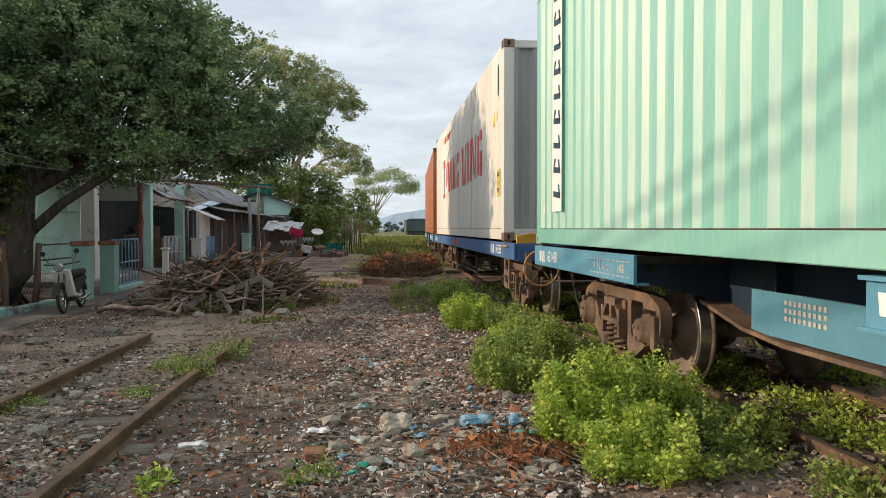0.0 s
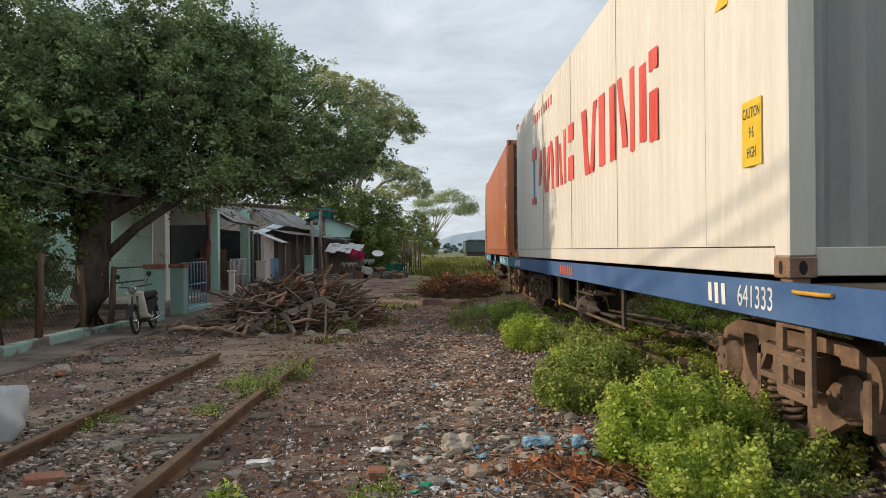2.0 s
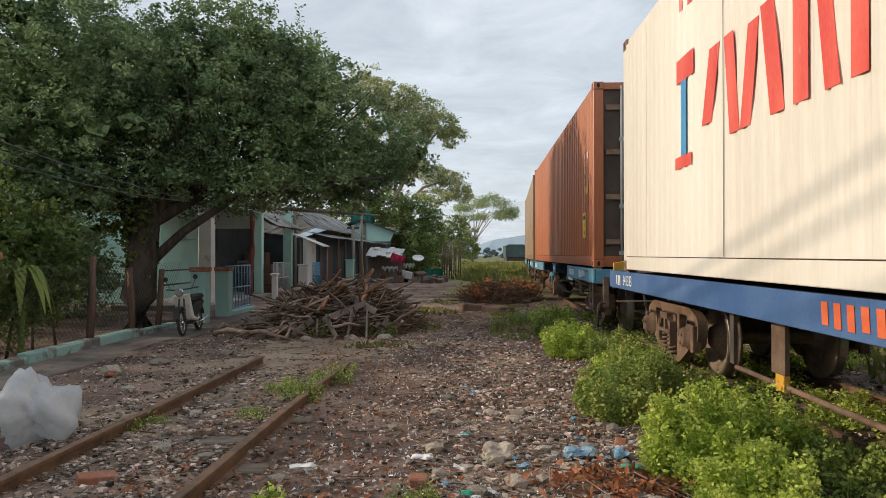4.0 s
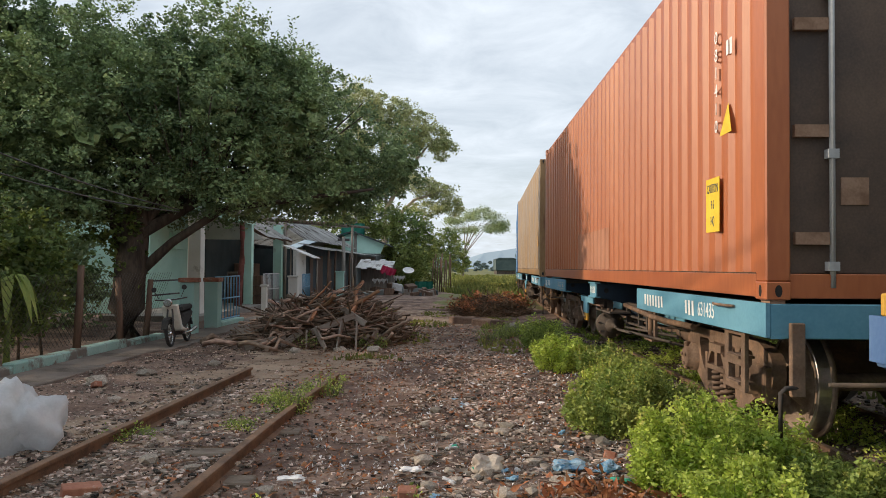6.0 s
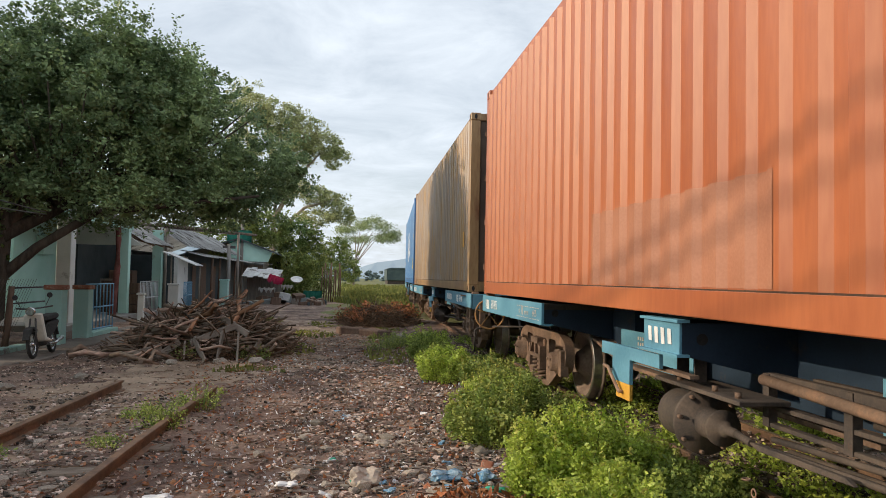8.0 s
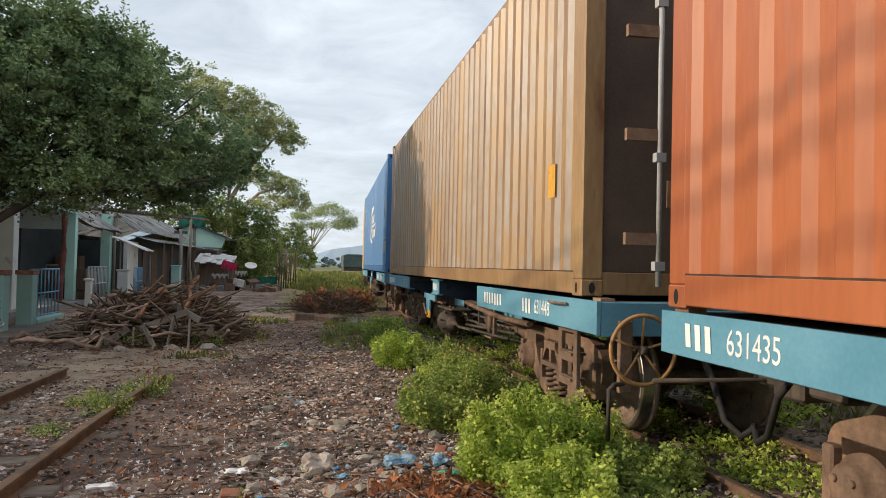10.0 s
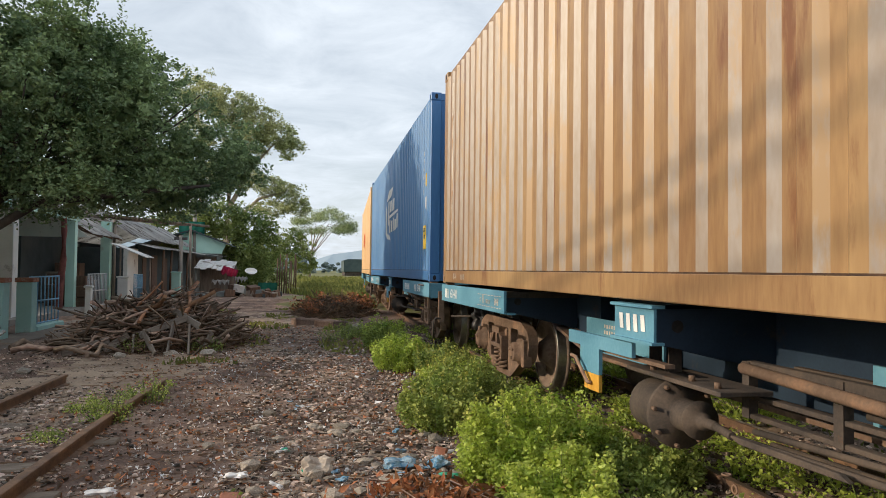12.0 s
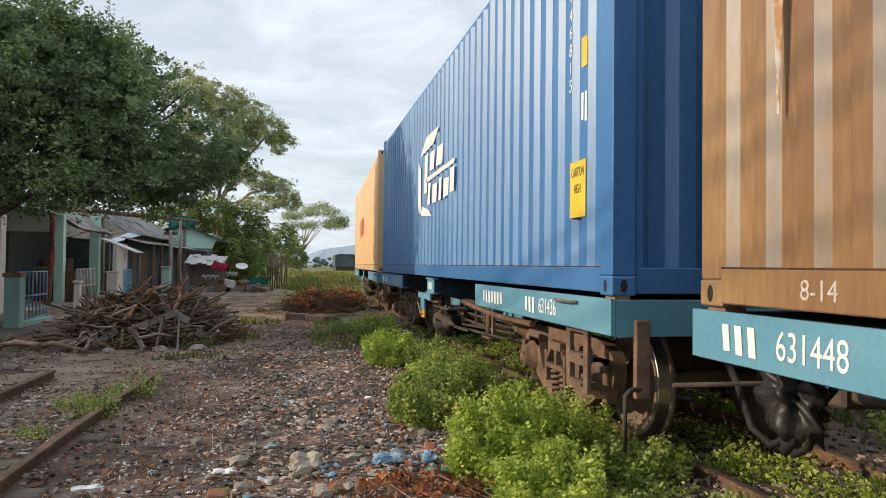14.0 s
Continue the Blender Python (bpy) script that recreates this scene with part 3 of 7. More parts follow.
def in_lobes(lobes, n, shell=0.55, k=34, loose=0.105):
    """Places in balls (x, y, z, rx, ry, rz), thick near their skins and clumped in sprigs."""
    lobes = np.array(lobes, float)
    vol = lobes[:, 3] * lobes[:, 4] * lobes[:, 5]
    vol = vol ** 0.75
    which = rng.choice(len(lobes), size=n // k + 1, p=vol / vol.sum())
    d = rng.normal(size=(len(which), 3)); d /= np.linalg.norm(d, axis=1)[:, None]
    r = (shell + (1 - shell) * rng.random(len(which)) ** 0.7) * (1 + 0.10 * rng.normal(size=len(which)))
    heart = lobes[which, :3] + d * r[:, None] * lobes[which, 3:]
    mean = (lobes[:, 3:].mean() * loose)
    way = rng.normal(size=(len(heart) * k, 3)); way /= np.linalg.norm(way, axis=1)[:, None]
    reach = np.repeat(mean * 2.1 * (0.55 + 0.9 * rng.random((len(heart), 1))), k, 0) * rng.random((len(heart) * k, 1)) ** 0.42
    pts = np.repeat(heart, k, 0) + way * reach * [1, 1, 0.75]
    return pts[:n]


# ---- ground ----
def spaced(fine, coarse):
    return np.array(sorted(set(np.round(np.concatenate([fine, coarse]), 3))))


def rough(x, y):
    """Height of the ground."""
    h = 0.016 * np.sin(1.7 * x + 0.6 * y) * np.sin(0.9 * y - 0.4 * x) + 0.012 * np.sin(4.3 * x + 1.1) * np.sin(3.7 * y) + 0.008 * np.sin(9.1 * x - 5.2 * y)
    h = h + 0.05 * np.exp(-((x - MID - BEND * np.maximum(0, y - 12) ** 2) / 1.4) ** 4)
    return h * np.exp(-((np.abs(y) / 60) ** 4)) * np.exp(-((np.abs(x) / 30) ** 4))


xs = spaced(np.arange(-8, 8.01, 0.12), np.concatenate([-np.geomspace(8.5, 3000, 34), np.geomspace(8.5, 3000, 34)]))
ys = spaced(np.arange(-4, 34.01, 0.12), np.concatenate([-np.geomspace(4.5, 3000, 24), np.geomspace(34.5, 4000, 44)]))
gx, gy = np.meshgrid(xs, ys)
gz = rough(gx, gy) + np.where((np.abs(gx) < 9) & (gy > -5) & (gy < 35), rng.normal(size=gx.shape) * 0.011, 0)
gv = np.stack([gx, gy, gz], -1).reshape(-1, 3)
w = len(xs)
gi = (np.arange(len(ys) - 1)[:, None] * w + np.arange(w - 1)[None]).reshape(-1, 1)
gf = gi + [0, 1, w + 1, w]
ground = new("ground", soup("ground", gv.tolist(), gf.tolist(), "soil"))
ground.data.materials.append(M["meadow"])
mid = gv[gf].mean(1)
far_out = (mid[:, 1] > 27 + 2.0 * np.sin(mid[:, 0] * 1.3) - 0.8 * np.clip(mid[:, 0], -4, 3) + 18 * (mid[:, 0] < -0.5 + 0.6 * np.sin(mid[:, 1] * 0.8))) | (mid[:, 0] > 7) | (mid[:, 0] < -14)
ground.data.materials.append(M["dust"])
edge = 0.30 * np.sin(mid[:, 1] * 1.9) + 0.22 * np.sin(mid[:, 1] * 4.3 + mid[:, 0] * 3) + 0.25 * rng.normal(size=len(mid))
trodden = ((mid[:, 0] > -3.5 + edge) & (mid[:, 0] < -1.6 + edge + 0.06 * (mid[:, 1] - 7)) & (mid[:, 1] > 6.6 + edge * 2) & (mid[:, 1] < 12.6 + edge)) | ((np.abs(mid[:, 0] + 1.0 + 2 * edge) < 0.55) & (mid[:, 1] > 11 + 3 * edge) & (mid[:, 1] < 24))
ground.data.polygons.foreach_set("material_index", np.where(far_out, 1, np.where(trodden, 2, 0)).astype(np.int32))
tagged(ground, label="bare brown earth strewn with gravel, grassy beyond", category="ground", kind="structure")


def height(x, y):
    return float(rough(np.array(float(x)), np.array(float(y))))


# ---- tracks ----
def rail_bar(bm, line, lift):
    """A flat-bottomed rail along points (x, y)."""
    outline = [(-0.055, -0.125), (0.055, -0.125), (0.055, -0.112), (0.010, -0.098), (0.010, -0.036), (0.032, -0.028), (0.032, -0.004), (0.026, 0.0), (-0.026, 0.0), (-0.032, -0.004), (-0.032, -0.028), (-0.010, -0.036), (-0.010, -0.098), (-0.055, -0.112)]
    rows = []
    for i, (x, y) in enumerate(line):
        a, b = line[max(i - 1, 0)], line[min(i + 1, len(line) - 1)]
        d = Vector((b[0] - a[0], b[1] - a[1], 0)).normalized()
        s = Vector((d.y, -d.x, 0))
        rows.append([bm.verts.new(Vector((x, y, lift)) + s * u + Vector((0, 0, v))) for u, v in outline])
    for a, b in zip(rows, rows[1:]):
        for k in range(len(outline)):
            bm.faces.new((a[k], a[(k + 1) % len(outline)], b[(k + 1) % len(outline)], b[k]))
    bm.faces.new(rows[0][::-1]); bm.faces.new(rows[-1])
    return bm


def track_x(y):
    return MID + BEND * max(0.0, y - 12) ** 2


track = thing("railway_track", "rusty metre-gauge track half buried in weeds", "railway track", kind="structure")
for side in (-1, 1):
    line = [(track_x(y) + side * 0.532, y) for y in list(range(-30, 12, 6)) + list(range(12, 80, 4))]
    part("rail", rail_bar(B_(), line, RAIL), "rail_rust", track)
    part("rail_head", box(B_(), *((MID + side * 0.532 - 0.02, MID + side * 0.532 + 0.02, -30, 12)), RAIL - 0.003, RAIL + 0.002), "rail_head", track, "worn bright rail head")
sleeper_mesh = mesh_of("sleeper", soften(box(B_(), -0.95, 0.95, -0.1, 0.1, -0.10, 0.045), 0.012), "sleeper")
for i in range(60):
    y = -6 + i * 0.7
    part("sleeper", sleeper_mesh, None, track, where=pose(track_x(y), y, 0.0, 0, 0, 2 * math.sin(i * 7.0)))

siding = thing("siding_track", "disused siding with rusted rails sunk in gravel", "railway track", kind="structure")
near_line = [(-1.74, -8.0), (-1.66, 0.0), (-1.63, 3.0), (-1.61, 4.5), (-1.60, 6.0), (-1.57, 7.2), (-1.50, 8.9)]
left_line = [(-2.88, -8.0), (-2.80, 0.0), (-2.78, 3.0), (-2.77, 5.0), (-2.74, 6.5), (-2.72, 8.0), (-2.70, 9.4)]
part("rail", rail_bar(B_(), near_line, 0.118), "rail_rust", siding)
part("rail", rail_bar(B_(), left_line, 0.115), "rail_rust", siding)
for i in range(23):
    y = -7.42 + i * 0.72
    part("sleeper", sleeper_mesh, None, siding, where=pose(-2.19, y, -0.035, 0, 0, 1 + 2 * math.sin(i * 5.0)) @ Matrix.Diagonal((0.85, 1, 1, 1)))


# ---- the train ----
HALF = 6.096
ALONG = {"green": -3.687, "white": 10.483, "orange": 24.735, "brown": 37.869, "blue": 51.045, "cream": 64.260}
FACE = Matrix(((0, 0, -1, 0), (-1, 0, 0, 0), (0, 1, 0, 0), (0, 0, 0, 1)))    # writing on a left-hand face


def letters(parent, text, y, z, tall, mat, x=-1.223, name="lettering", squeeze=1.0):
    """Letters on the left-hand face, their middle at y, z."""
    cu = bpy.data.curves.new(name, "FONT")
    cu.body, cu.align_x, cu.align_y, cu.size, cu.extrude = text, "CENTER", "CENTER", tall * 1.38, 0.0012
    tmp = bpy.data.objects.new(name, cu)
    scene.collection.objects.link(tmp)
    bpy.context.view_layer.update()
    me = bpy.data.meshes.new_from_object(tmp.evaluated_get(bpy.context.evaluated_depsgraph_get()))
    bpy.data.objects.remove(tmp)
    me.materials.clear(); me.materials.append(M[mat])
    me.name = name
    return part(name, me, None, parent, where=Matrix.Translation((x, y, z)) @ FACE @ Matrix.Diagonal((squeeze, 1, 1, 1)))


def bars(parent, y, z, tall, count, width, mat, x=-1.224, name="painted_mark", gap=0.35, slant=0.0):
    """Plain bars in place of writing, from y towards the near end."""
    for i in range(count):
        a = y - i * width
        b = a - width * (1 - gap)
        low = z - tall / 2 + (0.0 if i % 3 else tall * 0.08)
        part(name, prism(B_(), [(a + slant, low), (b + slant, low), (b - slant, z + tall / 2), (a - slant, z + tall / 2)], x - 0.002, x), mat, parent)


def stencil(parent, y, z, tall, count, width, mat, x=-1.224, name="painted_mark"):
    """A company's mark as plain upright blocks, from y towards the near end."""
    bars(parent, y, z, tall, count, width, mat, x, name, gap=0.48, slant=-0.006)


def corrugated(bm, y0, y1, z0, z1, out, deep, pitch, across=False, worn=0):
    """A corrugated sheet in the plane x = out (or y = out), its hollows deep inward."""
    n = max(1, round((y1 - y0) / pitch))
    p = (y1 - y0) / n
    line = [(y0, 0.0)]
    for i in range(n):
        a = y0 + i * p
        line += [(a + p * 0.16, 0), (a + p * 0.34, deep), (a + p * 0.66, deep), (a + p * 0.84, 0)]
    line.append((y1, 0.0))
    def at(v, d, z):
        return (v, out + d, z) if across else (out + d, v, z)
    low = [bm.verts.new(at(v, d, z0)) for v, d in line]
    top = [bm.verts.new(at(v, d, z1)) for v, d in line]
    for i in range(len(line) - 1):
        f = bm.faces.new((low[i], low[i + 1], top[i + 1], top[i]))
        # only flanks that face the near end take the painted sky sheen
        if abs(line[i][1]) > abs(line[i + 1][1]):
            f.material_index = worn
    return bm


casting_meshes = {}


def casting(mat):
    """A corner casting whose eyes are flat dark faces painting their inner shade."""
    if mat not in casting_meshes:
        bm = soften(box(B_(), -0.081, 0.081, -0.089, 0.089, 0.0, 0.118), 0.008)
        me = mesh_of("corner_casting", bm, mat)
        me.materials.append(M["gasket"])
        bm = B_(); bm.from_mesh(me)
        for ax in (0, 1):
            for sgn in (-1, 1):
                pts = []
                for k in range(12):
                    u, v = 0.024 * math.cos(k * math.pi / 6), 0.058 + 0.040 * math.sin(k * math.pi / 6)
                    pts.append(bm.verts.new((sgn * 0.0825, u, v) if ax == 0 else (u, sgn * 0.0905, v)))
                f = bm.faces.new(pts); f.material_index = 1
        bm.to_mesh(me); bm.free()
        casting_meshes[mat] = me
    return casting_meshes[mat]


def container(key, paint, label, deep=0.036, pitch=0.28, near_end="wall", base=1.215, worn=None, rusty=None, end_shade=None):
    """A 40-foot container 2.896 m high. Its middle is the origin along the train, z = 0 the ground."""
    ob = thing("shipping_container", label, "shipping container", group="containers on the train")
    top = base + 2.896
    for s in (-1, 1):
        bm = B_()
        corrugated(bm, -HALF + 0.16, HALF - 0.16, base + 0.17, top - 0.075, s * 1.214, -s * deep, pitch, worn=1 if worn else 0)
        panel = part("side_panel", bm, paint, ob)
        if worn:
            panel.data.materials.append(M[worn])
        part("bottom_rail", soften(box(B_(), s * 1.178 - 0.04, s * 1.178 + 0.04, -HALF + 0.17, HALF - 0.17, base + 0.015, base + 0.172), 0.006), paint, ob)
        # dark strip paints the lip shadow along the rusty rail joint
        part("seam", box(B_(), min(s * 1.206, s * 1.2155), max(s * 1.206, s * 1.2155), -HALF + 0.17, HALF - 0.17, base + 0.168, base + 0.178), "seam", ob, "rusty seam darkened by a painted lip shadow")
        part("top_rail", soften(box(B_(), s * (1.162 - deep * 0.4) - 0.032, s * (1.162 - deep * 0.4) + 0.032, -HALF + 0.17, HALF - 0.17, top - 0.08, top - 0.01), 0.006), paint, ob)
        for e in (-1, 1):
            part("corner_post", soften(box(B_(), s * 1.137 - 0.08, s * 1.137 + 0.08, e * (HALF - 0.085) - 0.08, e * (HALF - 0.085) + 0.08, base + 0.118, top - 0.118), 0.01), paint, ob)
            for z in (base, top - 0.118):
                part("corner_casting", casting(rusty or paint), None, ob, where=pose(s * 1.138, e * (HALF - 0.089), z))
    bm = B_()
    box(bm, -1.16, 1.16, -HALF + 0.1, HALF - 0.1, top - 0.06, top - 0.025)
    part("roof", bm, paint, ob)
    part("floor_plate", box(B_(), -1.14, 1.14, -HALF + 0.1, HALF - 0.1, base + 0.03, base + 0.16), "underframe", ob)
    part("end_wall", corrugated(B_(), -1.06, 1.06, base + 0.16, top - 0.1, HALF - 0.05, -0.045, 0.35, across=True), paint, ob)
    for z0, z1 in ((base + 0.01, base + 0.17), (top - 0.12, top - 0.01)):
        for e in (-1, 1):
            part("end_rail", soften(box(B_(), -1.06, 1.06, e * (HALF - 0.07) - 0.05, e * (HALF - 0.07) + 0.05, z0, z1), 0.006), paint, ob)
    if near_end == "wall":
        part("end_wall", corrugated(B_(), -1.06, 1.06, base + 0.16, top - 0.1, -HALF + 0.03, 0.06, 0.35, across=True), end_shade or paint, ob)
    else:
        for s in (-1, 1):
            door = part("door", soften(box(B_(), min(0.005 * s, 1.05 * s), max(0.005 * s, 1.05 * s), -HALF + 0.06, -HALF + 0.11, base + 0.17, top - 0.12), 0.006), "dark_door", ob)
            for u in (0.3, 0.78):
                bm = B_()
                tube(bm, [(s * u, -HALF + 0.025, base + 0.08), (s * u, -HALF + 0.025, top - 0.06)], 0.019)
                part("locking_bar", bm, "grey_gate", door)
            part("data_plate", box(B_(), s * 0.62 - 0.09, s * 0.62 + 0.09, -HALF + 0.052, -HALF + 0.0595, base + 0.62, base + 0.80), "casting", door, "rusty data plate")
            for u in (0.3, 0.78):
                for z in (0.22, 0.95, 2.0):
                    part("bar_bracket", box(B_(), s * u - 0.035, s * u + 0.035, -HALF + 0.002, -HALF + 0.06, base + z - 0.03, base + z + 0.03), "grey_gate", door)
            for z in (0.4, 1.1, 1.8, 2.5):
                part("hinge", box(B_(), s * 0.96 - 0.06, s * 0.96 + 0.16, -HALF + 0.02, -HALF + 0.06, base + z - 0.04, base + z + 0.04), "casting", door)
    return ob


def holed(bm, outer, holes, x0, x1):
    """A plate of outline (y, z) with openings, from x0 to x1."""
    edges = []
    for loop in [outer] + holes:
        vs = [bm.verts.new((x0, y, z)) for y, z in loop]
        edges += [bm.edges.new((vs[i], vs[(i + 1) % len(vs)])) for i in range(len(vs))]
    made = bmesh.ops.triangle_fill(bm, edges=edges, use_beauty=True, use_dissolve=False)
    faces = [g for g in made["geom"] if isinstance(g, bmesh.types.BMFace)]
    grown = bmesh.ops.extrude_face_region(bm, geom=faces)
    bmesh.ops.translate(bm, verts=[g for g in grown["geom"] if isinstance(g, bmesh.types.BMVert)], vec=(x1 - x0, 0, 0))
    return bm


def round_loop(points, r=0.03, n=3):
    """An outline with its corners rounded off."""
    out = []
    for i, p in enumerate(points):
        a, b = Vector(points[i - 1]), Vector(points[(i + 1) % len(points)])
        p = Vector(p)
        ra, rb = min(r, (a - p).length * 0.4), min(r, (b - p).length * 0.4)
        p0, p1 = p + (a - p).normalized() * ra, p + (b - p).normalized() * rb
        for k in range(n + 1):
            t = k / n
            out.append(tuple((1 - t) ** 2 * p0 + 2 * t * (1 - t) * p + t * t * p1))
    return out


AXLE = RAIL + 0.405
FRAME_OUT = round_loop([(-1.04, 0.62), (-1.0, 0.76), (-0.74, 0.85), (0.74, 0.85), (1.0, 0.76), (1.04, 0.62), (0.98, 0.46), (0.74, 0.42), (0.52, 0.30), (0.34, 0.215), (-0.34, 0.215), (-0.52, 0.30), (-0.74, 0.42), (-0.98, 0.46)], 0.06)
FRAME_HOLES = [round_loop([(-0.66, 0.76), (-0.36, 0.76), (-0.36, 0.44), (-0.48, 0.44), (-0.60, 0.56)], 0.06),
               round_loop([(0.36, 0.76), (0.66, 0.76), (0.60, 0.56), (0.48, 0.44), (0.36, 0.44)], 0.06),
               round_loop([(-0.27, 0.75), (0.27, 0.75), (0.27, 0.275), (-0.27, 0.275)], 0.03)]
shared = {}


def shared_mesh(name, make, mat):
    if name not in shared:
        shared[name] = mesh_of(name.strip('-1'), make(), mat)
    return shared[name]


def coil():
    bm = B_()
    pts = [(0.062 * math.cos(a * math.pi / 7), 0.062 * math.sin(a * math.pi / 7), 0.24 * a / 70) for a in range(71)]
    return tube(bm, pts, 0.017, 6)


def wheel_disc():
    bm = B_()
    for s in (-1, 1):
        prof = [(0.40, 0.10), (0.455, 0.11), (0.475, 0.20), (0.478, 0.30), (0.465, 0.35), (0.462, 0.425), (0.490, 0.430), (0.500, 0.408), (0.585, 0.401), (0.588, 0.345), (0.545, 0.32), (0.520, 0.20), (0.60, 0.13), (0.64, 0.11), (0.65, 0.07)]
        lathe(bm, [(s * a, r) for a, r in prof], 36)
        for k in range(2):
            a = k * math.pi
            tube(bm, [(s * 0.49, 0.25 * math.cos(a), 0.25 * math.sin(a)), (s * 0.535, 0.25 * math.cos(a), 0.25 * math.sin(a))], 0.035, 10)
    tube(bm, [(-0.62, 0, 0), (0.62, 0, 0)], 0.07, 14)
    for f in bm.faces:
        f.smooth = True
    return bm


def tread_ring(s):
    bm = B_()
    if s:
        prof = [(0.492, 0.4095), (0.586, 0.4025), (0.590, 0.395), (0.590, 0.372), (0.5885, 0.372)]
        rings = []
        for a, r in prof:
            rings.append([bm.verts.new((s * a, r * math.cos(k * math.pi / 24), r * math.sin(k * math.pi / 24))) for k in range(48)])
        for p, q in zip(rings, rings[1:]):
            for k in range(48):
                bm.faces.new((p[k], p[(k + 1) % 48], q[(k + 1) % 48], q[k]))
    return bm


def bolster():
    bm = B_()
    box(bm, -0.86, 0.86, -0.2, 0.2, 0.50, 0.74)
    box(bm, -0.25, 0.25, -0.28, 0.28, 0.72, 0.93)
    return soften(bm, 0.015)


def bolster_end():
    """The cast bracket over the springs, seen in the frame's window."""
    bm = B_()
    box(bm, -0.06, 0.06, -0.24, 0.24, 0.52, 0.56)
    box(bm, -0.06, 0.06, -0.15, 0.15, 0.68, 0.75)
    for a in (-1, 1):
        prism(bm, [(a * 0.24, 0.56), (a * 0.205, 0.56), (a * 0.10, 0.70), (a * 0.15, 0.70)], -0.05, 0.05)
        box(bm, -0.055, 0.055, min(a * 0.20, a * 0.255), max(a * 0.20, a * 0.255), 0.40, 0.66)
    box(bm, -0.04, 0.05, -0.03, 0.03, 0.56, 0.70)
    return bm


def axle_box():
    bm = B_()
    lathe(bm, [(-0.16, 0.03), (-0.16, 0.085), (-0.145, 0.10), (-0.09, 0.105), (-0.085, 0.135), (0.06, 0.14), (0.08, 0.12)], 20)
    for k in range(3):
        a = k * 2.094 + 0.5
        tube(bm, [(-0.175, 0.06 * math.cos(a), 0.06 * math.sin(a)), (-0.15, 0.06 * math.cos(a), 0.06 * math.sin(a))], 0.017, 6)
    box(bm, -0.05, 0.06, -0.15, 0.15, 0.10, 0.17)
    return bm


WHEELSETS = []


def bogie(wagon, y):
    b = part("bogie", shared_mesh("bolster", bolster, "bogie"), None, wagon, where=pose(0, y, 0))
    for s in (-1, 1):
        part("side_frame", shared_mesh("side_frame", lambda: soften(holed(B_(), FRAME_OUT, FRAME_HOLES, -0.05, 0.05), 0.012), "bogie"), None, b, where=pose(s * 0.80, 0, 0))
        part("bolster_bracket", shared_mesh("bolster_bracket", bolster_end, "bogie"), None, b, where=pose(s * 0.87, 0, 0, 0, 0, 0 if s > 0 else 180))
        for d in (-0.105, 0.105):
            part("spring", shared_mesh("spring", coil, "bogie"), None, b, where=pose(s * 0.84, d, 0.275))
        for e in (-1, 1):
            part("axle_box", shared_mesh("axle_box", axle_box, "bogie"), None, b, where=pose(s * 0.80, e * 0.785, AXLE, 0, 0, 0 if s < 0 else 180))
            part("axle_guard", shared_mesh("axle_guard", lambda: soften(box(B_(), -0.05, 0.05, -0.035, 0.035, -0.12, 0.16), 0.01), "bogie"), None, b, where=pose(s * 0.85, e * 0.965, 0.52, 0, 0, 0))
            part("brake_shoe", shared_mesh("brake_shoe", lambda: soften(box(B_(), -0.05, 0.05, -0.03, 0.03, -0.14, 0.14), 0.01), "bogie"), None, b, where=pose(s * 0.53, e * 0.38, AXLE + 0.02, 8 * e))
    for e in (-1, 1):
        ws = part("wheelset", shared_mesh("wheelset", wheel_disc, "wheel"), None, wagon, where=pose(0, y + e * 0.785, AXLE))
        for s in (-1, 1):
            part("tread", shared_mesh(f"tread{s}", lambda: tread_ring(s), "tread"), None, ws, "wheel rim polished by the rail")
        WHEELSETS.append((ws, y + e * 0.785))
    return b


def handwheel(wagon, y):
    bm = B_()
    ring(bm, (0, 0, 0), 0.225, 0.014, "y")
    for k in range(5):
        a = k * 2 * math.pi / 5 + 0.3
        tube(bm, [(0.03 * math.cos(a), 0.02, 0.03 * math.sin(a)), (0.218 * math.cos(a), 0, 0.218 * math.sin(a))], 0.009, 6)
    hw = part("handwheel", bm, "orange_wheel", wagon, "rusty orange brake handwheel", pose(-0.93, y, 0.885))
    bm = B_()
    tube(bm, [(0, -0.02, 0), (0, 0.35, 0)], 0.022, 8); lathe(bm, [(0, 0)] * 0 + [(-0.02, 0.03), (0.02, 0.03)], 10)
    part("spindle", bm, "underframe", hw)


def step_ladder(wagon, y, x=-1.14):
    """A flat plate step with two openings."""
    outer = [(y - 0.20, 0.53), (y + 0.17, 0.53), (y + 0.20, 0.56), (y + 0.20, 0.97), (y - 0.20, 0.97)]
    holes = [[(y - 0.13, 0.60), (y + 0.12, 0.60), (y + 0.12, 0.71), (y - 0.13, 0.71)], [(y - 0.13, 0.79), (y + 0.12, 0.79), (y + 0.12, 0.93), (y - 0.13, 0.93)]]
    part("ladder", soften(holed(B_(), outer, holes, x - 0.012, x + 0.02), 0.004), "bogie", wagon)
    for z in (0.595, 0.785):
        part("tread_bar", box(B_(), x - 0.03, x + 0.09, y - 0.13, y + 0.12, z - 0.02, z), "bogie", wagon)


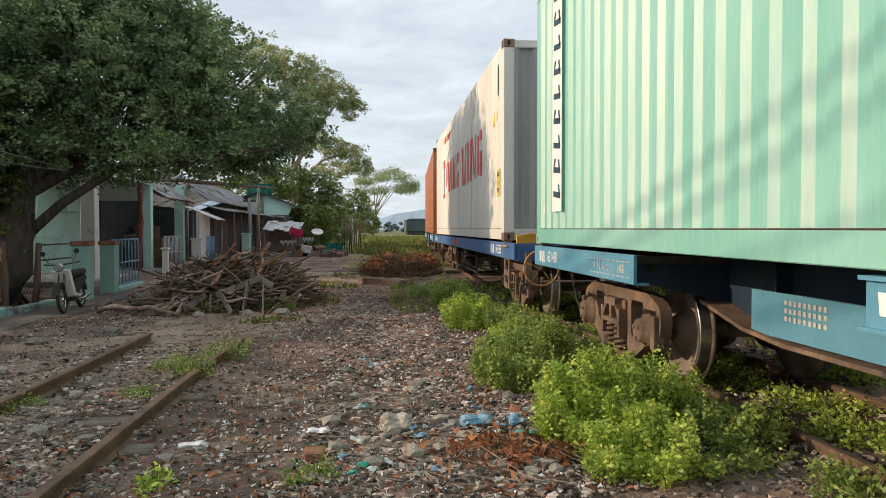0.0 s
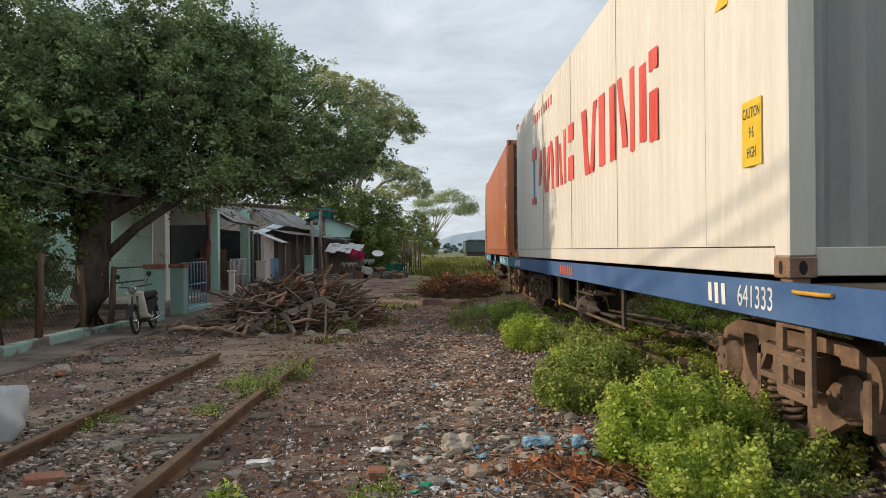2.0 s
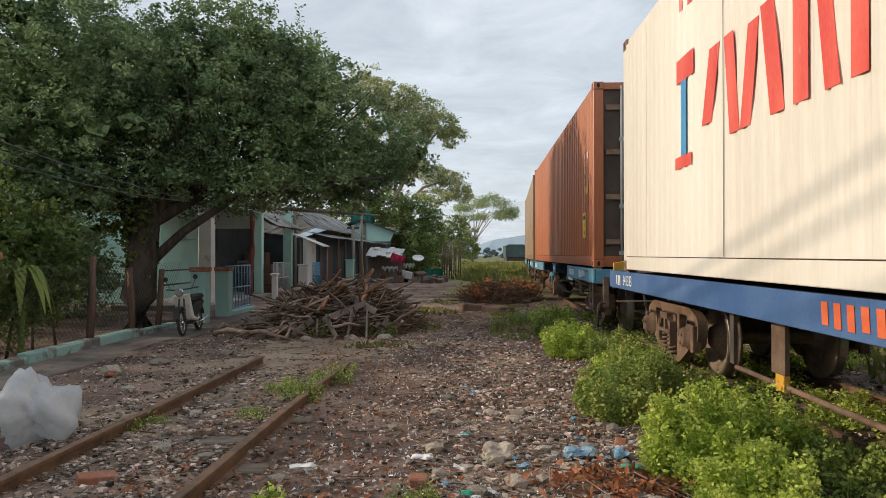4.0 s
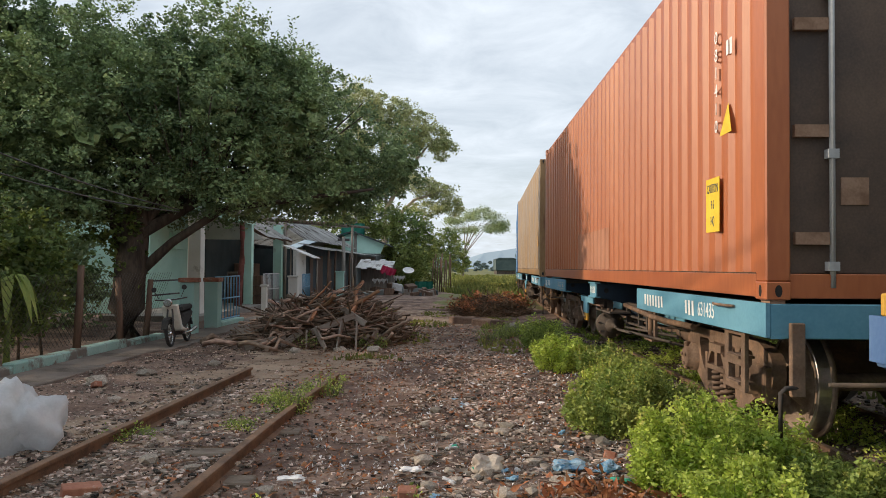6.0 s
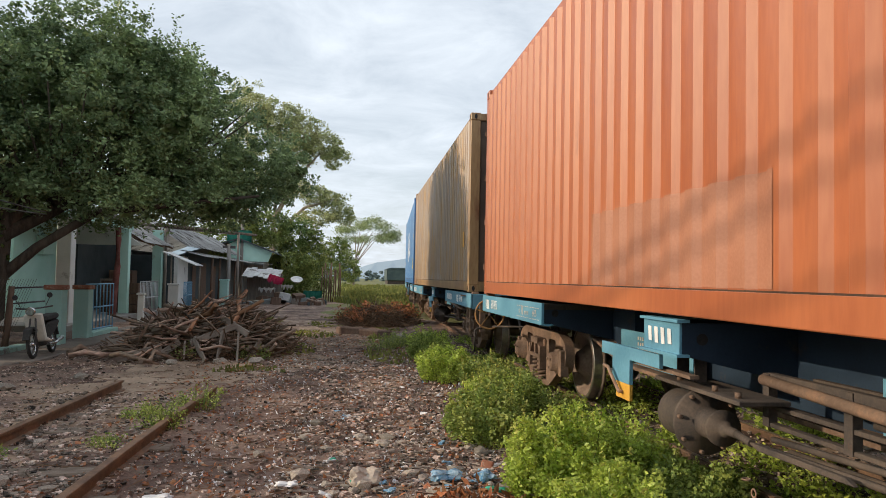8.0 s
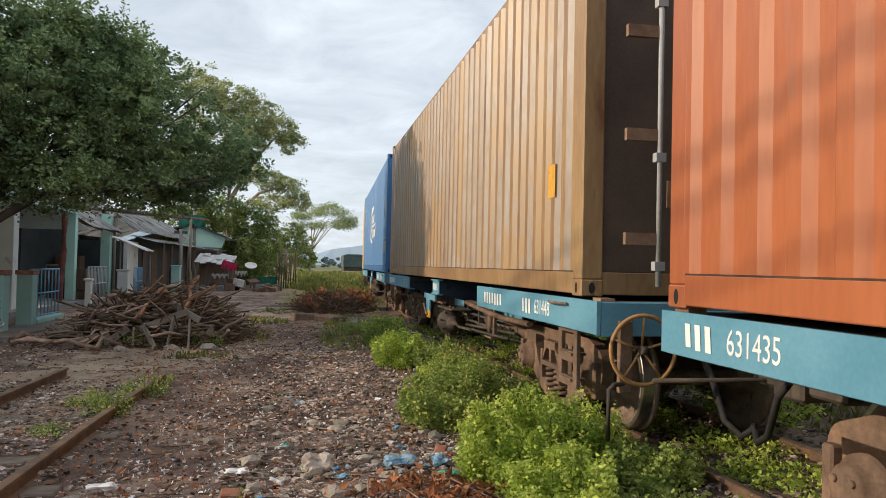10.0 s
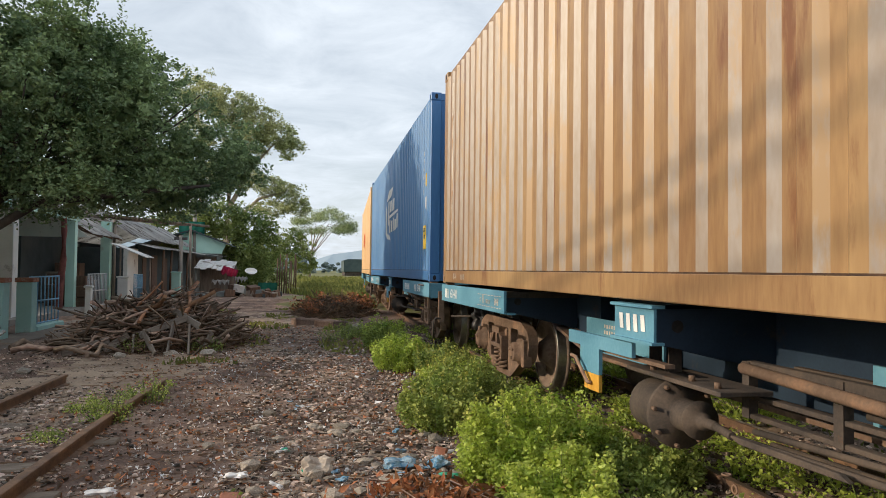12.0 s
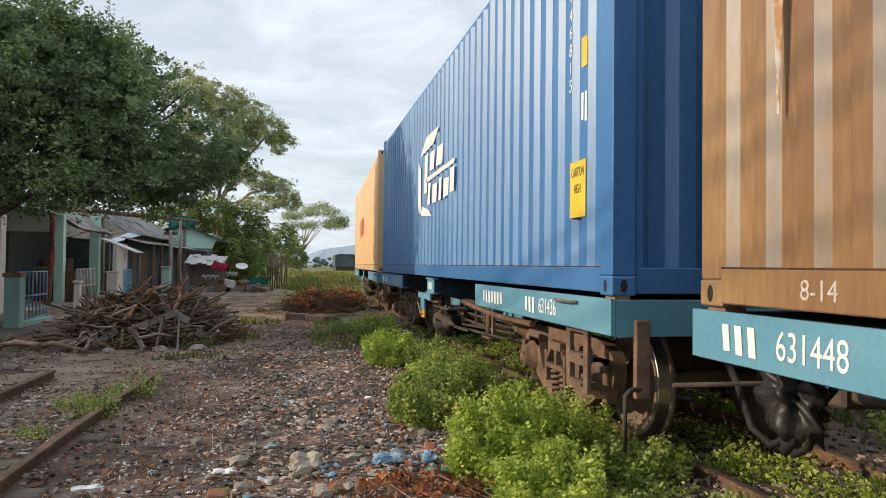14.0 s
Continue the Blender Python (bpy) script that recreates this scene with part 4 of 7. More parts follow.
def end_fittings(wagon, y, e):
    """Coupler, hose, bent step bar and guard post at a wagon's end; e is -1 at the near end."""
    bm = B_()
    box(bm, -0.10, 0.10, min(y, y + e * 0.42), max(y, y + e * 0.42), 0.66, 0.86)
    box(bm, -0.15, 0.15, min(y + e * 0.30, y + e * 0.50), max(y + e * 0.30, y + e * 0.50), 0.62, 0.90)
    part("coupler", soften(bm, 0.02), "underframe", wagon)
    bm = B_()
    tube(bm, [(-0.45, y, 0.80), (-0.45, y + e * 0.10, 0.70), (-0.43, y + e * 0.22, 0.45), (-0.40, y + e * 0.36, 0.38), (-0.36, y + e * 0.46, 0.46)], 0.022, 8)
    part("brake_hose", bm, "gasket", wagon)
    if e < 0:
        part("guard_post", soften(box(B_(), -1.08, -0.99, y - 0.05, y - 0.005, 0.60, 1.07), 0.006), "bogie", wagon)
        bm = B_()
        tube(bm, [(-1.02, y - 0.03, 0.66), (-1.12, y - 0.06, 0.66), (-1.16, y - 0.07, 0.63), (-1.16, y - 0.07, 0.30)], 0.015, 8)
        part("step_bar", bm, "underframe", wagon)
        bm = B_()
        tube(bm, [(-0.9, y - 0.16, 0.70), (0.9, y - 0.16, 0.70)], 0.014, 8)
        part("lever_bar", bm, "underframe", wagon)


def gear(wagon, y, frame_too=True, x=-0.98):
    """Brake gear hung under the middle: flanged cylinder, rods, guard frame, post and pipes; y is the flange's place."""
    bm = B_()
    lathe(bm, [(0.38, 0.02), (0.38, 0.13), (0.35, 0.15), (0.022, 0.15), (0.02, 0.20), (-0.012, 0.20), (-0.014, 0.092), (-0.19, 0.086), (-0.20, 0.105), (-0.222, 0.105), (-0.224, 0.05), (-0.27, 0.045), (-0.28, 0.028), (-0.36, 0.026), (-0.37, 0.01)], 28)
    cyl = part("brake_cylinder", bm, "underframe", wagon, "dusty black flanged brake cylinder", pose(x, y, 0.59, 0, 0, 90))
    for k in range(8):
        a = k * math.pi / 4 + 0.2
        part("flange_bolt", shared_mesh("flange_bolt", lambda: lathe(B_(), [(-0.03, 0.006), (-0.03, 0.013), (0.0, 0.013)], 6), "bogie"), None, cyl, where=pose(-0.012, 0.18 * math.cos(a), 0.18 * math.sin(a)))
    part("push_rod", tube(B_(), [(-0.36, 0, 0), (-0.55, 0.02, -0.01)], 0.022, 8), "underframe", cyl)
    part("cylinder_beam", soften(box(B_(), x - 0.13, x + 0.16, y - 0.62, y + 0.44, 0.785, 0.81), 0.004), "underframe", wagon)
    for d in (0.10, 0.34):
        part("cylinder_hanger", box(B_(), x - 0.02, x + 0.06, y + d, y + d + 0.012, 0.81, 1.0), "underframe", wagon)
    for d in (-0.5, -0.25, 0.2):
        part("beam_bolt", shared_mesh("beam_bolt", lambda: lathe(B_(), [(0, 0.02), (0.03, 0.02), (0.03, 0.006)], 6, "z"), "bogie"), None, wagon, where=pose(x - 0.07, y + d, 0.81))
    # levers and rods behind the cylinder's fork
    for u, z0, z1 in ((0.02, 0.565, 0.60), (0.10, 0.60, 0.66), (0.20, 0.53, 0.55)):
        part("brake_rod", tube(B_(), [(x + u, y - 0.55, z0), (x + u + 0.12, y - 2.6, z1)], 0.017, 6), "underframe", wagon)
    part("brake_lever", soften(prism(B_(), [(y - 0.62, 0.555), (y - 0.50, 0.585), (y - 1.30, 0.600), (y - 1.36, 0.575)], x - 0.03, x + 0.0), 0.004), "underframe", wagon)
    links = B_()
    for k in range(13):
        t = k / 12
        ring(links, (x - 0.02 + 0.02 * (k % 2), y - 0.50 - 0.45 * t, 0.57 - 0.42 * math.sin(math.pi * min(1.0, 0.15 + t * 0.7))), 0.022, 0.006, "x" if k % 2 else "z", 10, 5)
    tagged(part("chain", links, "bogie", wagon), label="rusty slack chain", kind="stuff")
    if not frame_too:
        return
    fx = -0.80
    for z0, z1, y0, y1, name in ((0.87, 0.935, y - 1.5, y - 0.40, "guard_plate"), (0.64, 0.665, y - 1.75, y - 0.38, "guard_bar"), (0.74, 0.765, y - 1.5, y - 0.40, "guard_bar")):
        part(name, soften(box(B_(), fx - 0.025, fx + 0.025, y0, y1, z0, z1), 0.004), "underframe", wagon)
    part("guard_bar", box(B_(), fx + 0.25, fx + 0.29, y - 1.75, y - 0.40, 0.86, 0.90), "underframe", wagon)
    for d in (-0.40, -1.08, -1.5):
        part("guard_upright", box(B_(), fx - 0.032, fx + 0.02, y + d - 0.03, y + d + 0.03, 0.64, 0.93), "underframe", wagon)
    post = part("brake_post", tube(B_(), [(fx - 0.02, y - 1.70, 0.55), (fx - 0.02, y - 1.70, 0.98)], 0.045, 12), "bogie", wagon)
    part("post_cap", lathe(B_(), [(0.98, 0.075), (1.0, 0.075)], 12, "z"), "bogie", post, where=pose(fx - 0.02, y - 1.70, 0))
    part("post_foot", box(B_(), fx - 0.09, fx + 0.09, y - 1.98, y - 1.62, 0.54, 0.56), "bogie", post)
    part("hanger_strap", box(B_(), fx - 0.05, fx - 0.02, y - 1.98, y - 1.90, 0.55, 0.96), "bogie", wagon)
    part("air_pipe", tube(B_(), [(-0.86, y - 0.42, 0.90), (-0.90, y - 2.0, 0.845), (-0.98, y - 2.9, 0.855), (-1.0, y - 3.9, 0.87)], 0.03, 10), "bogie", wagon)
    part("air_pipe", tube(B_(), [(-0.78, y - 1.2, 0.80), (-0.80, y - 2.6, 0.77), (-0.84, y - 3.4, 0.80)], 0.02, 8), "underframe", wagon)
    tank = part("air_tank", lathe(B_(), [(-0.42, 0.03), (-0.41, 0.07), (-0.37, 0.10), (0.37, 0.10), (0.41, 0.07), (0.42, 0.03)], 18), "bogie", wagon, where=pose(-0.62, y - 2.75, 0.70, 0, 0, 90))
    for d in (-0.22, 0.22):
        part("tank_strap", lathe(B_(), [(d - 0.02, 0.104), (d + 0.02, 0.104)], 18), "underframe", tank)
    part("tank_hanger", box(B_(), -0.64, -0.60, y - 2.75, y - 2.71, 0.78, 1.12), "underframe", wagon)


def teal_wagon(key, number, wheel=False, texts=True, lock=True):
    """A fish-bellied container flat with light-blue side plates at its ends."""
    w = thing("container_wagon", "flat railway wagon with light-blue side plates and rusty bogies", "railway wagon", group="wagons of the train")
    a, b = -HALF, HALF + 0.06
    near_plate = None
    for s in (-1, 1):
        for y0, y1 in ((a, a + 3.44), (a + 9.0, b)):
            bm = B_()
            box(bm, min(s * 1.195, s * 1.221), max(s * 1.195, s * 1.221), y0, y1, 0.975, 1.195)
            box(bm, min(s * 1.10, s * 1.19), max(s * 1.10, s * 1.19), y0, y1, 0.965, 0.985)
            part("side_plate", bm, "sill_teal", w, "light-blue side plate")
        bm = B_()
        box(bm, min(s * 1.19, s * 1.205), max(s * 1.19, s * 1.205), a + 5.94, a + 6.46, 1.0, 1.19)
        box(bm, min(s * 1.15, s * 1.228), max(s * 1.15, s * 1.228), a + 5.92, a + 6.48, 0.985, 1.002)
        box(bm, min(s * 1.15, s * 1.228), max(s * 1.15, s * 1.228), a + 5.92, a + 6.48, 1.188, 1.206)
        part("middle_bracket", bm, "sill_teal", w)
    # cross beams that taper down to the belly girder, each with a round hole near its ends
    for y in (a + 3.40, a + 5.95, a + 6.42, a + 9.08):
        beam = part("cross_beam", prism(B_(), [(-1.185, 1.185), (1.185, 1.185), (1.185, 0.995), (0.46, 0.83), (-0.46, 0.83), (-1.185, 0.995)], y, y + 0.03, axis="y"), "girder_blue", w, "tapered cross beam with shade painted in dark blue")
        for s in (-1, 1):
            # flat dark disc paints the shade of an uncut hole
            part("beam_hole", lathe(B_(), [(-0.004, 0.035), (0.002, 0.035)], 16), "gasket", beam, where=pose(s * 1.06, y, 1.09, 0, 0, 90))
    girder = [(a + 0.3, 1.18), (b - 0.3, 1.18), (b - 0.3, 0.93), (a + 9.15, 0.85), (a + 8.5, 0.72), (a + 8.0, 0.68), (a + 4.2, 0.68), (a + 3.7, 0.72), (a + 3.05, 0.85), (a + 0.3, 0.93)]
    belly = girder[3:9]
    for s in (-1, 1):
        # web carries the painted shade; the girder panels keep the lit teal
        part("girder", prism(B_(), girder, min(s * 0.42, s * 0.45), max(s * 0.42, s * 0.45)), "girder_blue", w, "girder web with shade painted in dark blue")
        part("girder_flange", prism(B_(), belly + [(y, z - 0.028) for y, z in belly[::-1]], min(s * 0.30, s * 0.64), max(s * 0.30, s * 0.64)), "bogie", w)
        for y0, y1 in ((a + 3.75, a + 5.05), (a + 7.0, a + 8.45)):
            part("girder_panel", box(B_(), min(s * 0.58, s * 0.60), max(s * 0.58, s * 0.60), y0, y1, 0.70, 0.985), "sill_teal", w, "lettered light-blue girder panel")
        for k in (0, 6):
            y = a + 3.9 + k * 0.72
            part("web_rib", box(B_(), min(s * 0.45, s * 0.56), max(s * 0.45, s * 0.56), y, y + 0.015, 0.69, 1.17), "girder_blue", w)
    for y0, y1 in ((a + 0.03, a + 3.4), (a + 9.04, b - 0.03)):
        part("deck", box(B_(), -1.19, 1.19, y0, y1, 1.13, 1.185), "underframe", w)
    part("belly", box(B_(), -0.41, 0.41, a + 4.2, a + 8.0, 0.66, 0.70), "underframe", w)
    for y in (a, b - 0.10):
        part("end_sill", soften(box(B_(), -1.19, 1.19, y + 0.004, y + 0.096, 0.965, 1.19), 0.006), "sill_teal", w)
    for s in (-1, 1):
        for y in (a + 0.09, b - 0.15):
            part("twist_lock", box(B_(), s * 1.137 - 0.05, s * 1.137 + 0.05, y - 0.07, y + 0.07, 1.186, 1.214), "casting", w)
    bogie(w, a + 1.80); bogie(w, a + 10.42)
    gear(w, a + 6.06)
    step_ladder(w, a + 0.735)
    end_fittings(w, a, -1); end_fittings(w, b, 1)
    if lock:
        bm = B_()
        box(bm, -1.205, -1.18, a + 6.22, a + 7.27, 0.885, 0.972)
        box(bm, -1.205, -1.18, a + 6.71, a + 7.04, 0.715, 0.885)
        t = part("lock_bracket", bm, "sill_teal", w)
        part("bracket_bar", box(B_(), -1.16, -1.10, a + 5.9, a + 6.95, 0.862, 0.884), "bogie", t)
        part("bracket_hanger", box(B_(), -1.14, -1.11, a + 7.1, a + 7.16, 0.80, 0.885), "underframe", t)
        part("lock_plate", soften(box(B_(), -1.206, -1.179, a + 6.71, a + 6.96, 0.60, 0.714), 0.004), "yellow_paint", t, "yellow lock plate")
        bm = B_()
        tube(bm, [(-1.225, a + 7.16, 0.80), (-1.245, a + 7.02, 0.80), (-1.245, a + 6.98, 0.77), (-1.235, a + 6.83, 0.655), (-1.21, a + 6.82, 0.65)], 0.013, 8)
        part("crank_handle", bm, "casting", t, "bent crank handle")
    bm = B_()
    tube(bm, [(-1.235, a + 0.52, 1.15), (-1.26, a + 0.62, 1.15), (-1.26, a + 0.86, 1.15), (-1.235, a + 0.94, 1.15)], 0.011, 6)
    part("hand_hold", bm, "bogie", w)
    if texts:
        stencil(w, a + 3.08, 1.085, 0.115, 7, 0.105, "white_mark")
        stencil(w, a + 1.68, 1.08, 0.125, 3, 0.092, "white_mark")
        letters(w, number, a + 1.15, 1.08, 0.12, "white_mark", squeeze=0.80)
        stencil(w, b - 0.26, 1.08, 0.125, 3, 0.092, "white_mark")
        letters(w, number, b - 0.82, 1.08, 0.12, "white_mark", squeeze=0.80)
        letters(w, "ST", b - 2.30, 1.075, 0.045, "chalk")
        letters(w, "18 9 21", b - 2.62, 1.065, 0.045, "chalk")
        bars(w, b - 2.40, 1.09, 0.10, 2, 0.055, "chalk", gap=0.75)
        letters(w, number[0] + number[3:], b - 2.97, 1.075, 0.075, "chalk", squeeze=0.8)
        for z in (1.018, 1.135):
            bars(w, b - 2.78, z, 0.008, 4, 0.105, "chalk", gap=0.3)
            bars(w, b - 2.18, z, 0.008, 6, 0.095, "chalk", gap=0.3)
        stencil(w, a + 6.38, 1.095, 0.10, 4, 0.095, "white_mark", x=-1.208)
        for z in (0.83, 0.88, 0.93):
            bars(w, a + 8.05, z, 0.03, 9, 0.05, "chalk", x=-0.602, gap=0.45)
    if wheel:
        handwheel(w, a - 0.08)
    return w


def blue_wagon(key, number):
    """A longer flat with one deep-blue sill along its whole side."""
    w = thing("container_wagon", "flat railway wagon with a long deep-blue side sill", "railway wagon", group="wagons of the train")
    a, b = -HALF - 0.88, HALF + 0.88
    for s in (-1, 1):
        bm = B_()
        box(bm, min(s * 1.195, s * 1.221), max(s * 1.195, s * 1.221), a, b, 0.975, 1.195)
        box(bm, min(s * 1.12, s * 1.19), max(s * 1.12, s * 1.19), a, b, 0.965, 0.985)
        part("side_sill", bm, "sill_blue", w, "deep-blue side sill")
        for y in (-HALF + 0.09, HALF - 0.09):
            part("twist_lock", box(B_(), s * 1.137 - 0.05, s * 1.137 + 0.05, y - 0.07, y + 0.07, 1.186, 1.214), "casting", w)
    part("deck", box(B_(), -1.19, 1.19, a + 0.1, b - 0.1, 1.13, 1.185), "underframe", w)
    part("centre_sill", box(B_(), -0.25, 0.25, a + 0.1, b - 0.1, 0.78, 1.13), "underframe", w)
    for y in (a, b - 0.10):
        part("end_sill", soften(box(B_(), -1.19, 1.19, y + 0.004, y + 0.096, 0.95, 1.19), 0.006), "sill_blue", w)
        part("end_board", soften(prism(B_(), [(-1.19, 1.195), (1.19, 1.195), (1.19, 1.40), (-1.0, 1.33), (-1.19, 1.30)], y + 0.02, y + 0.06, axis="y"), 0.006), "yellow_paint", w, "weathered yellow end board")
    bogie(w, -HALF + 0.80); bogie(w, HALF - 0.80)
    gear(w, -0.2, False)
    step_ladder(w, -HALF + 0.10)
    end_fittings(w, a, -1); end_fittings(w, b, 1)
    handwheel(w, a - 0.33)
    for y in (-2.2, 2.6, 0.2):
        part("hanger", box(B_(), -1.10, -1.07, y - 0.045, y + 0.045, 0.55, 0.97), "underframe", w)
    part("hanger_plate", box(B_(), -1.08, -1.05, 1.66, 1.88, 0.60, 0.97), "bogie", w)
    part("hanger_foot", box(B_(), -1.085, -1.045, 1.66, 1.80, 0.49, 0.60), "yellow_paint", w, "yellow hanger foot")
    bm = B_()
    tube(bm, [(-1.06, 2.6, 0.52), (-1.06, -2.2, 0.52)], 0.02, 8)
    part("truss_rod", bm, "bogie", w)
    bm = B_()
    tube(bm, [(-1.235, a + 0.42, 1.15), (-1.26, a + 0.50, 1.15), (-1.26, a + 0.72, 1.15), (-1.235, a + 0.80, 1.15)], 0.012, 6)
    part("hand_hold", bm, "yellow_paint", w)
    stencil(w, a + 2.02, 1.08, 0.14, 3, 0.115, "white_mark")
    letters(w, number, a + 1.30, 1.08, 0.14, "white_mark", squeeze=0.85)
    stencil(w, b - 0.45, 1.08, 0.13, 3, 0.10, "white_mark")
    letters(w, number, b - 1.10, 1.08, 0.13, "white_mark", squeeze=0.92)
    stencil(w, 0.84, 1.085, 0.14, 7, 0.14, "orange_mark")
    return w


def shape(parent, outline, mat, x=-1.2165, name="painted_shape"):
    """A plain painted shape of outline (y, z) on the left-hand face."""
    return part(name, prism(B_(), outline, x - 0.002, x), mat, parent)


def warning_plate(parent, y, z, lines, tall=0.38, wide=0.26):
    pl = part("warning_plate", box(B_(), -1.222, -1.217, y - wide / 2, y + wide / 2, z - tall / 2, z + tall / 2), "yellow_mark", parent, "yellow height warning plate")
    for i, text in enumerate(lines):
        letters(pl, text, y, z + tall * (0.3 - 0.3 * i), tall * 0.17, "dark_mark", x=-1.2225, squeeze=0.55)
    return pl


TRAIN = {}
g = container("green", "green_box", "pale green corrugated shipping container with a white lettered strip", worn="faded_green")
shape(g, [(HALF - 1.12, 1.57), (HALF - 0.74, 1.57), (HALF - 0.74, 4.0), (HALF - 1.12, 4.0)], "white_mark", x=-1.2165, name="white_strip")
bm = B_()
for i in range(9):
    z = 1.70 + i * 0.255
    prism(bm, [(HALF - 1.07, z), (HALF - 0.80, z + 0.03), (HALF - 0.80, z + 0.09), (HALF - 1.07, z + 0.06)], -1.221, -1.219)
    prism(bm, [(HALF - 1.07, z + 0.03), (HALF - 1.02, z + 0.03), (HALF - 0.98, z + 0.15), (HALF - 1.03, z + 0.15)], -1.221, -1.219)
    if i % 2:
        prism(bm, [(HALF - 0.86, z + 0.09), (HALF - 0.80, z + 0.09), (HALF - 0.84, z + 0.17), (HALF - 0.90, z + 0.17)], -1.221, -1.219)
part("strip_mark", bm, "dark_mark", g)
shape(g, [(HALF - 0.42, 1.55), (HALF - 0.36, 1.55), (HALF - 0.36, 1.67), (HALF - 0.42, 1.67)], "white_mark", name="sticker")
TRAIN["green"] = (teal_wagon("green", "631480", lock=False), g)

yw = container("white", "white_box", "off-white shipping container with large red painted blocks", deep=0.012, pitch=0.20, rusty="casting", end_shade="end_grey")
n0 = -HALF
for y0, y1, z0, z1, slant in ((9.85, 9.35, 2.22, 2.33, 0), (9.8, 9.28, 3.02, 3.24, 0), (8.95, 8.70, 2.50, 3.10, -0.10), (8.45, 8.25, 2.33, 3.10, 0.06), (8.10, 7.90, 2.33, 3.05, -0.08), (7.72, 7.50, 2.33, 3.10, 0.08), (7.30, 7.10, 2.33, 3.10, 0), (6.95, 6.78, 2.33, 2.95, 0.05), (6.62, 6.45, 2.33, 3.10, 0), (6.28, 5.92, 2.33, 2.66, 0), (6.28, 5.92, 2.86, 3.10, 0),
                             (5.28, 5.02, 2.30, 3.12, 0.10), (4.80, 4.62, 2.30, 3.12, -0.10), (4.42, 4.14, 2.32, 3.12, 0), (3.92, 3.70, 2.32, 3.12, 0), (3.50, 3.32, 2.40, 3.12, 0.10), (3.12, 2.96, 2.32, 3.12, 0), (2.80, 2.58, 2.36, 3.06, 0), (2.50, 2.26, 2.32, 2.76, 0), (2.50, 2.26, 2.94, 3.12, 0)):
    shape(yw, [(n0 + y0 - slant, z0), (n0 + y1 - slant, z0), (n0 + y1 + slant, z1), (n0 + y0 + slant, z1)], "red_mark")
shape(yw, [(n0 + 9.66, 2.33), (n0 + 9.5, 2.33), (n0 + 9.5, 3.02), (n0 + 9.66, 3.02)], "blue_mark")
bars(yw, n0 + 9.7, 3.75, 0.16, 9, 0.25, "red_mark", x=-1.2165, gap=0.6)
warning_plate(yw, n0 + 0.44, 2.08, ("CAUTION", "9 6", "HIGH"), 0.40)
shape(yw, [(n0 + 1.0, 2.98), (n0 + 0.78, 2.98), (n0 + 0.82, 3.2)], "yellow_mark")
shape(yw, [(n0 + 0.62, 3.0), (n0 + 0.56, 3.0), (n0 + 0.56, 3.16), (n0 + 0.62, 3.16)], "yellow_mark")
bars(yw, n0 + 0.52, 3.6, 0.5, 1, 0.06, "dark_mark", x=-1.2165)
part("end_sign", box(B_(), -0.7, -0.25, -HALF + 0.035, -HALF + 0.04, 3.35, 3.85), "red_mark", yw, "red bordered square sign")
part("end_sign_field", box(B_(), -0.64, -0.31, -HALF + 0.03, -HALF + 0.034, 3.41, 3.79), "blue_mark", yw)
for y in (-4.9, -2.45, 0.0, 2.45, 4.9):
    part("panel_joint", box(B_(), -1.2150, -1.209, y - 0.003, y + 0.003, 1.40, 4.03), "end_grey", yw)
TRAIN["white"] = (blue_wagon("white", "641333"), yw)

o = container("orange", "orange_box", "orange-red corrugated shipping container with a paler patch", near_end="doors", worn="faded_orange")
warning_plate(o, n0 + 0.99, 1.91, ("CAUTION", "9 6", "HQ"), 0.42, 0.30)
shape(o, [(n0 + 0.84, 2.42), (n0 + 0.60, 2.42), (n0 + 0.66, 2.64)], "yellow_mark")
letters(o, "0\n8\n1\n4\n1\n0", n0 + 0.92, 2.85, 0.10, "white_mark", x=-1.217)
bars(o, n0 + 0.70, 3.05, 0.12, 2, 0.07, "white_mark", x=-1.2165)
RIB = (2 * HALF - 0.32) / round((2 * HALF - 0.32) / 0.28)
part("faded_patch", corrugated(B_(), -HALF + 0.16 + 17 * RIB, -HALF + 0.16 + 26 * RIB, 1.40, 1.96, -1.217, 0.036, 0.28), "patch", o, "paler repainted patch")
TRAIN["orange"] = (teal_wagon("orange", "631435"), o)

br = container("brown", "brown_box", "tan and rust-streaked corrugated shipping container with dark doors", near_end="doors", worn="worn_rib")
part("faded_plate", box(B_(), -1.219, -1.2165, n0 + 0.66, n0 + 0.86, 1.96, 2.22), "yellow_paint", br, "faded yellow warning plate")
letters(br, "8-14", HALF - 0.80, 1.305, 0.08, "chalk", x=-1.2195)
bars(br, HALF - 1.18, 1.305, 0.07, 3, 0.07, "chalk", x=-1.2195, gap=0.6)
shape(br, [(HALF - 0.562, 2.0), (HALF - 0.575, 2.0), (HALF - 0.602, 2.5), (HALF - 0.604, 3.85), (HALF - 0.534, 3.85), (HALF - 0.538, 2.6)], "old_paint", name="pale_strip")
for ob in br.children:
    # this box ends 0.3 m short at its near end
    if ob.location.y < -1:
        ob.location.y += 0.3
    else:
        ob.data = ob.data.copy()
        for q in ob.data.vertices:
            if q.co.y < -HALF + 2.0:
                q.co.y += 0.3 * min(1.0, (-HALF + 2.0 - q.co.y) / 1.8)
TRAIN["brown"] = (teal_wagon("brown", "631448", wheel=True), br)
bm = B_()
bmesh.ops.create_icosphere(bm, subdivisions=4, radius=1.0)
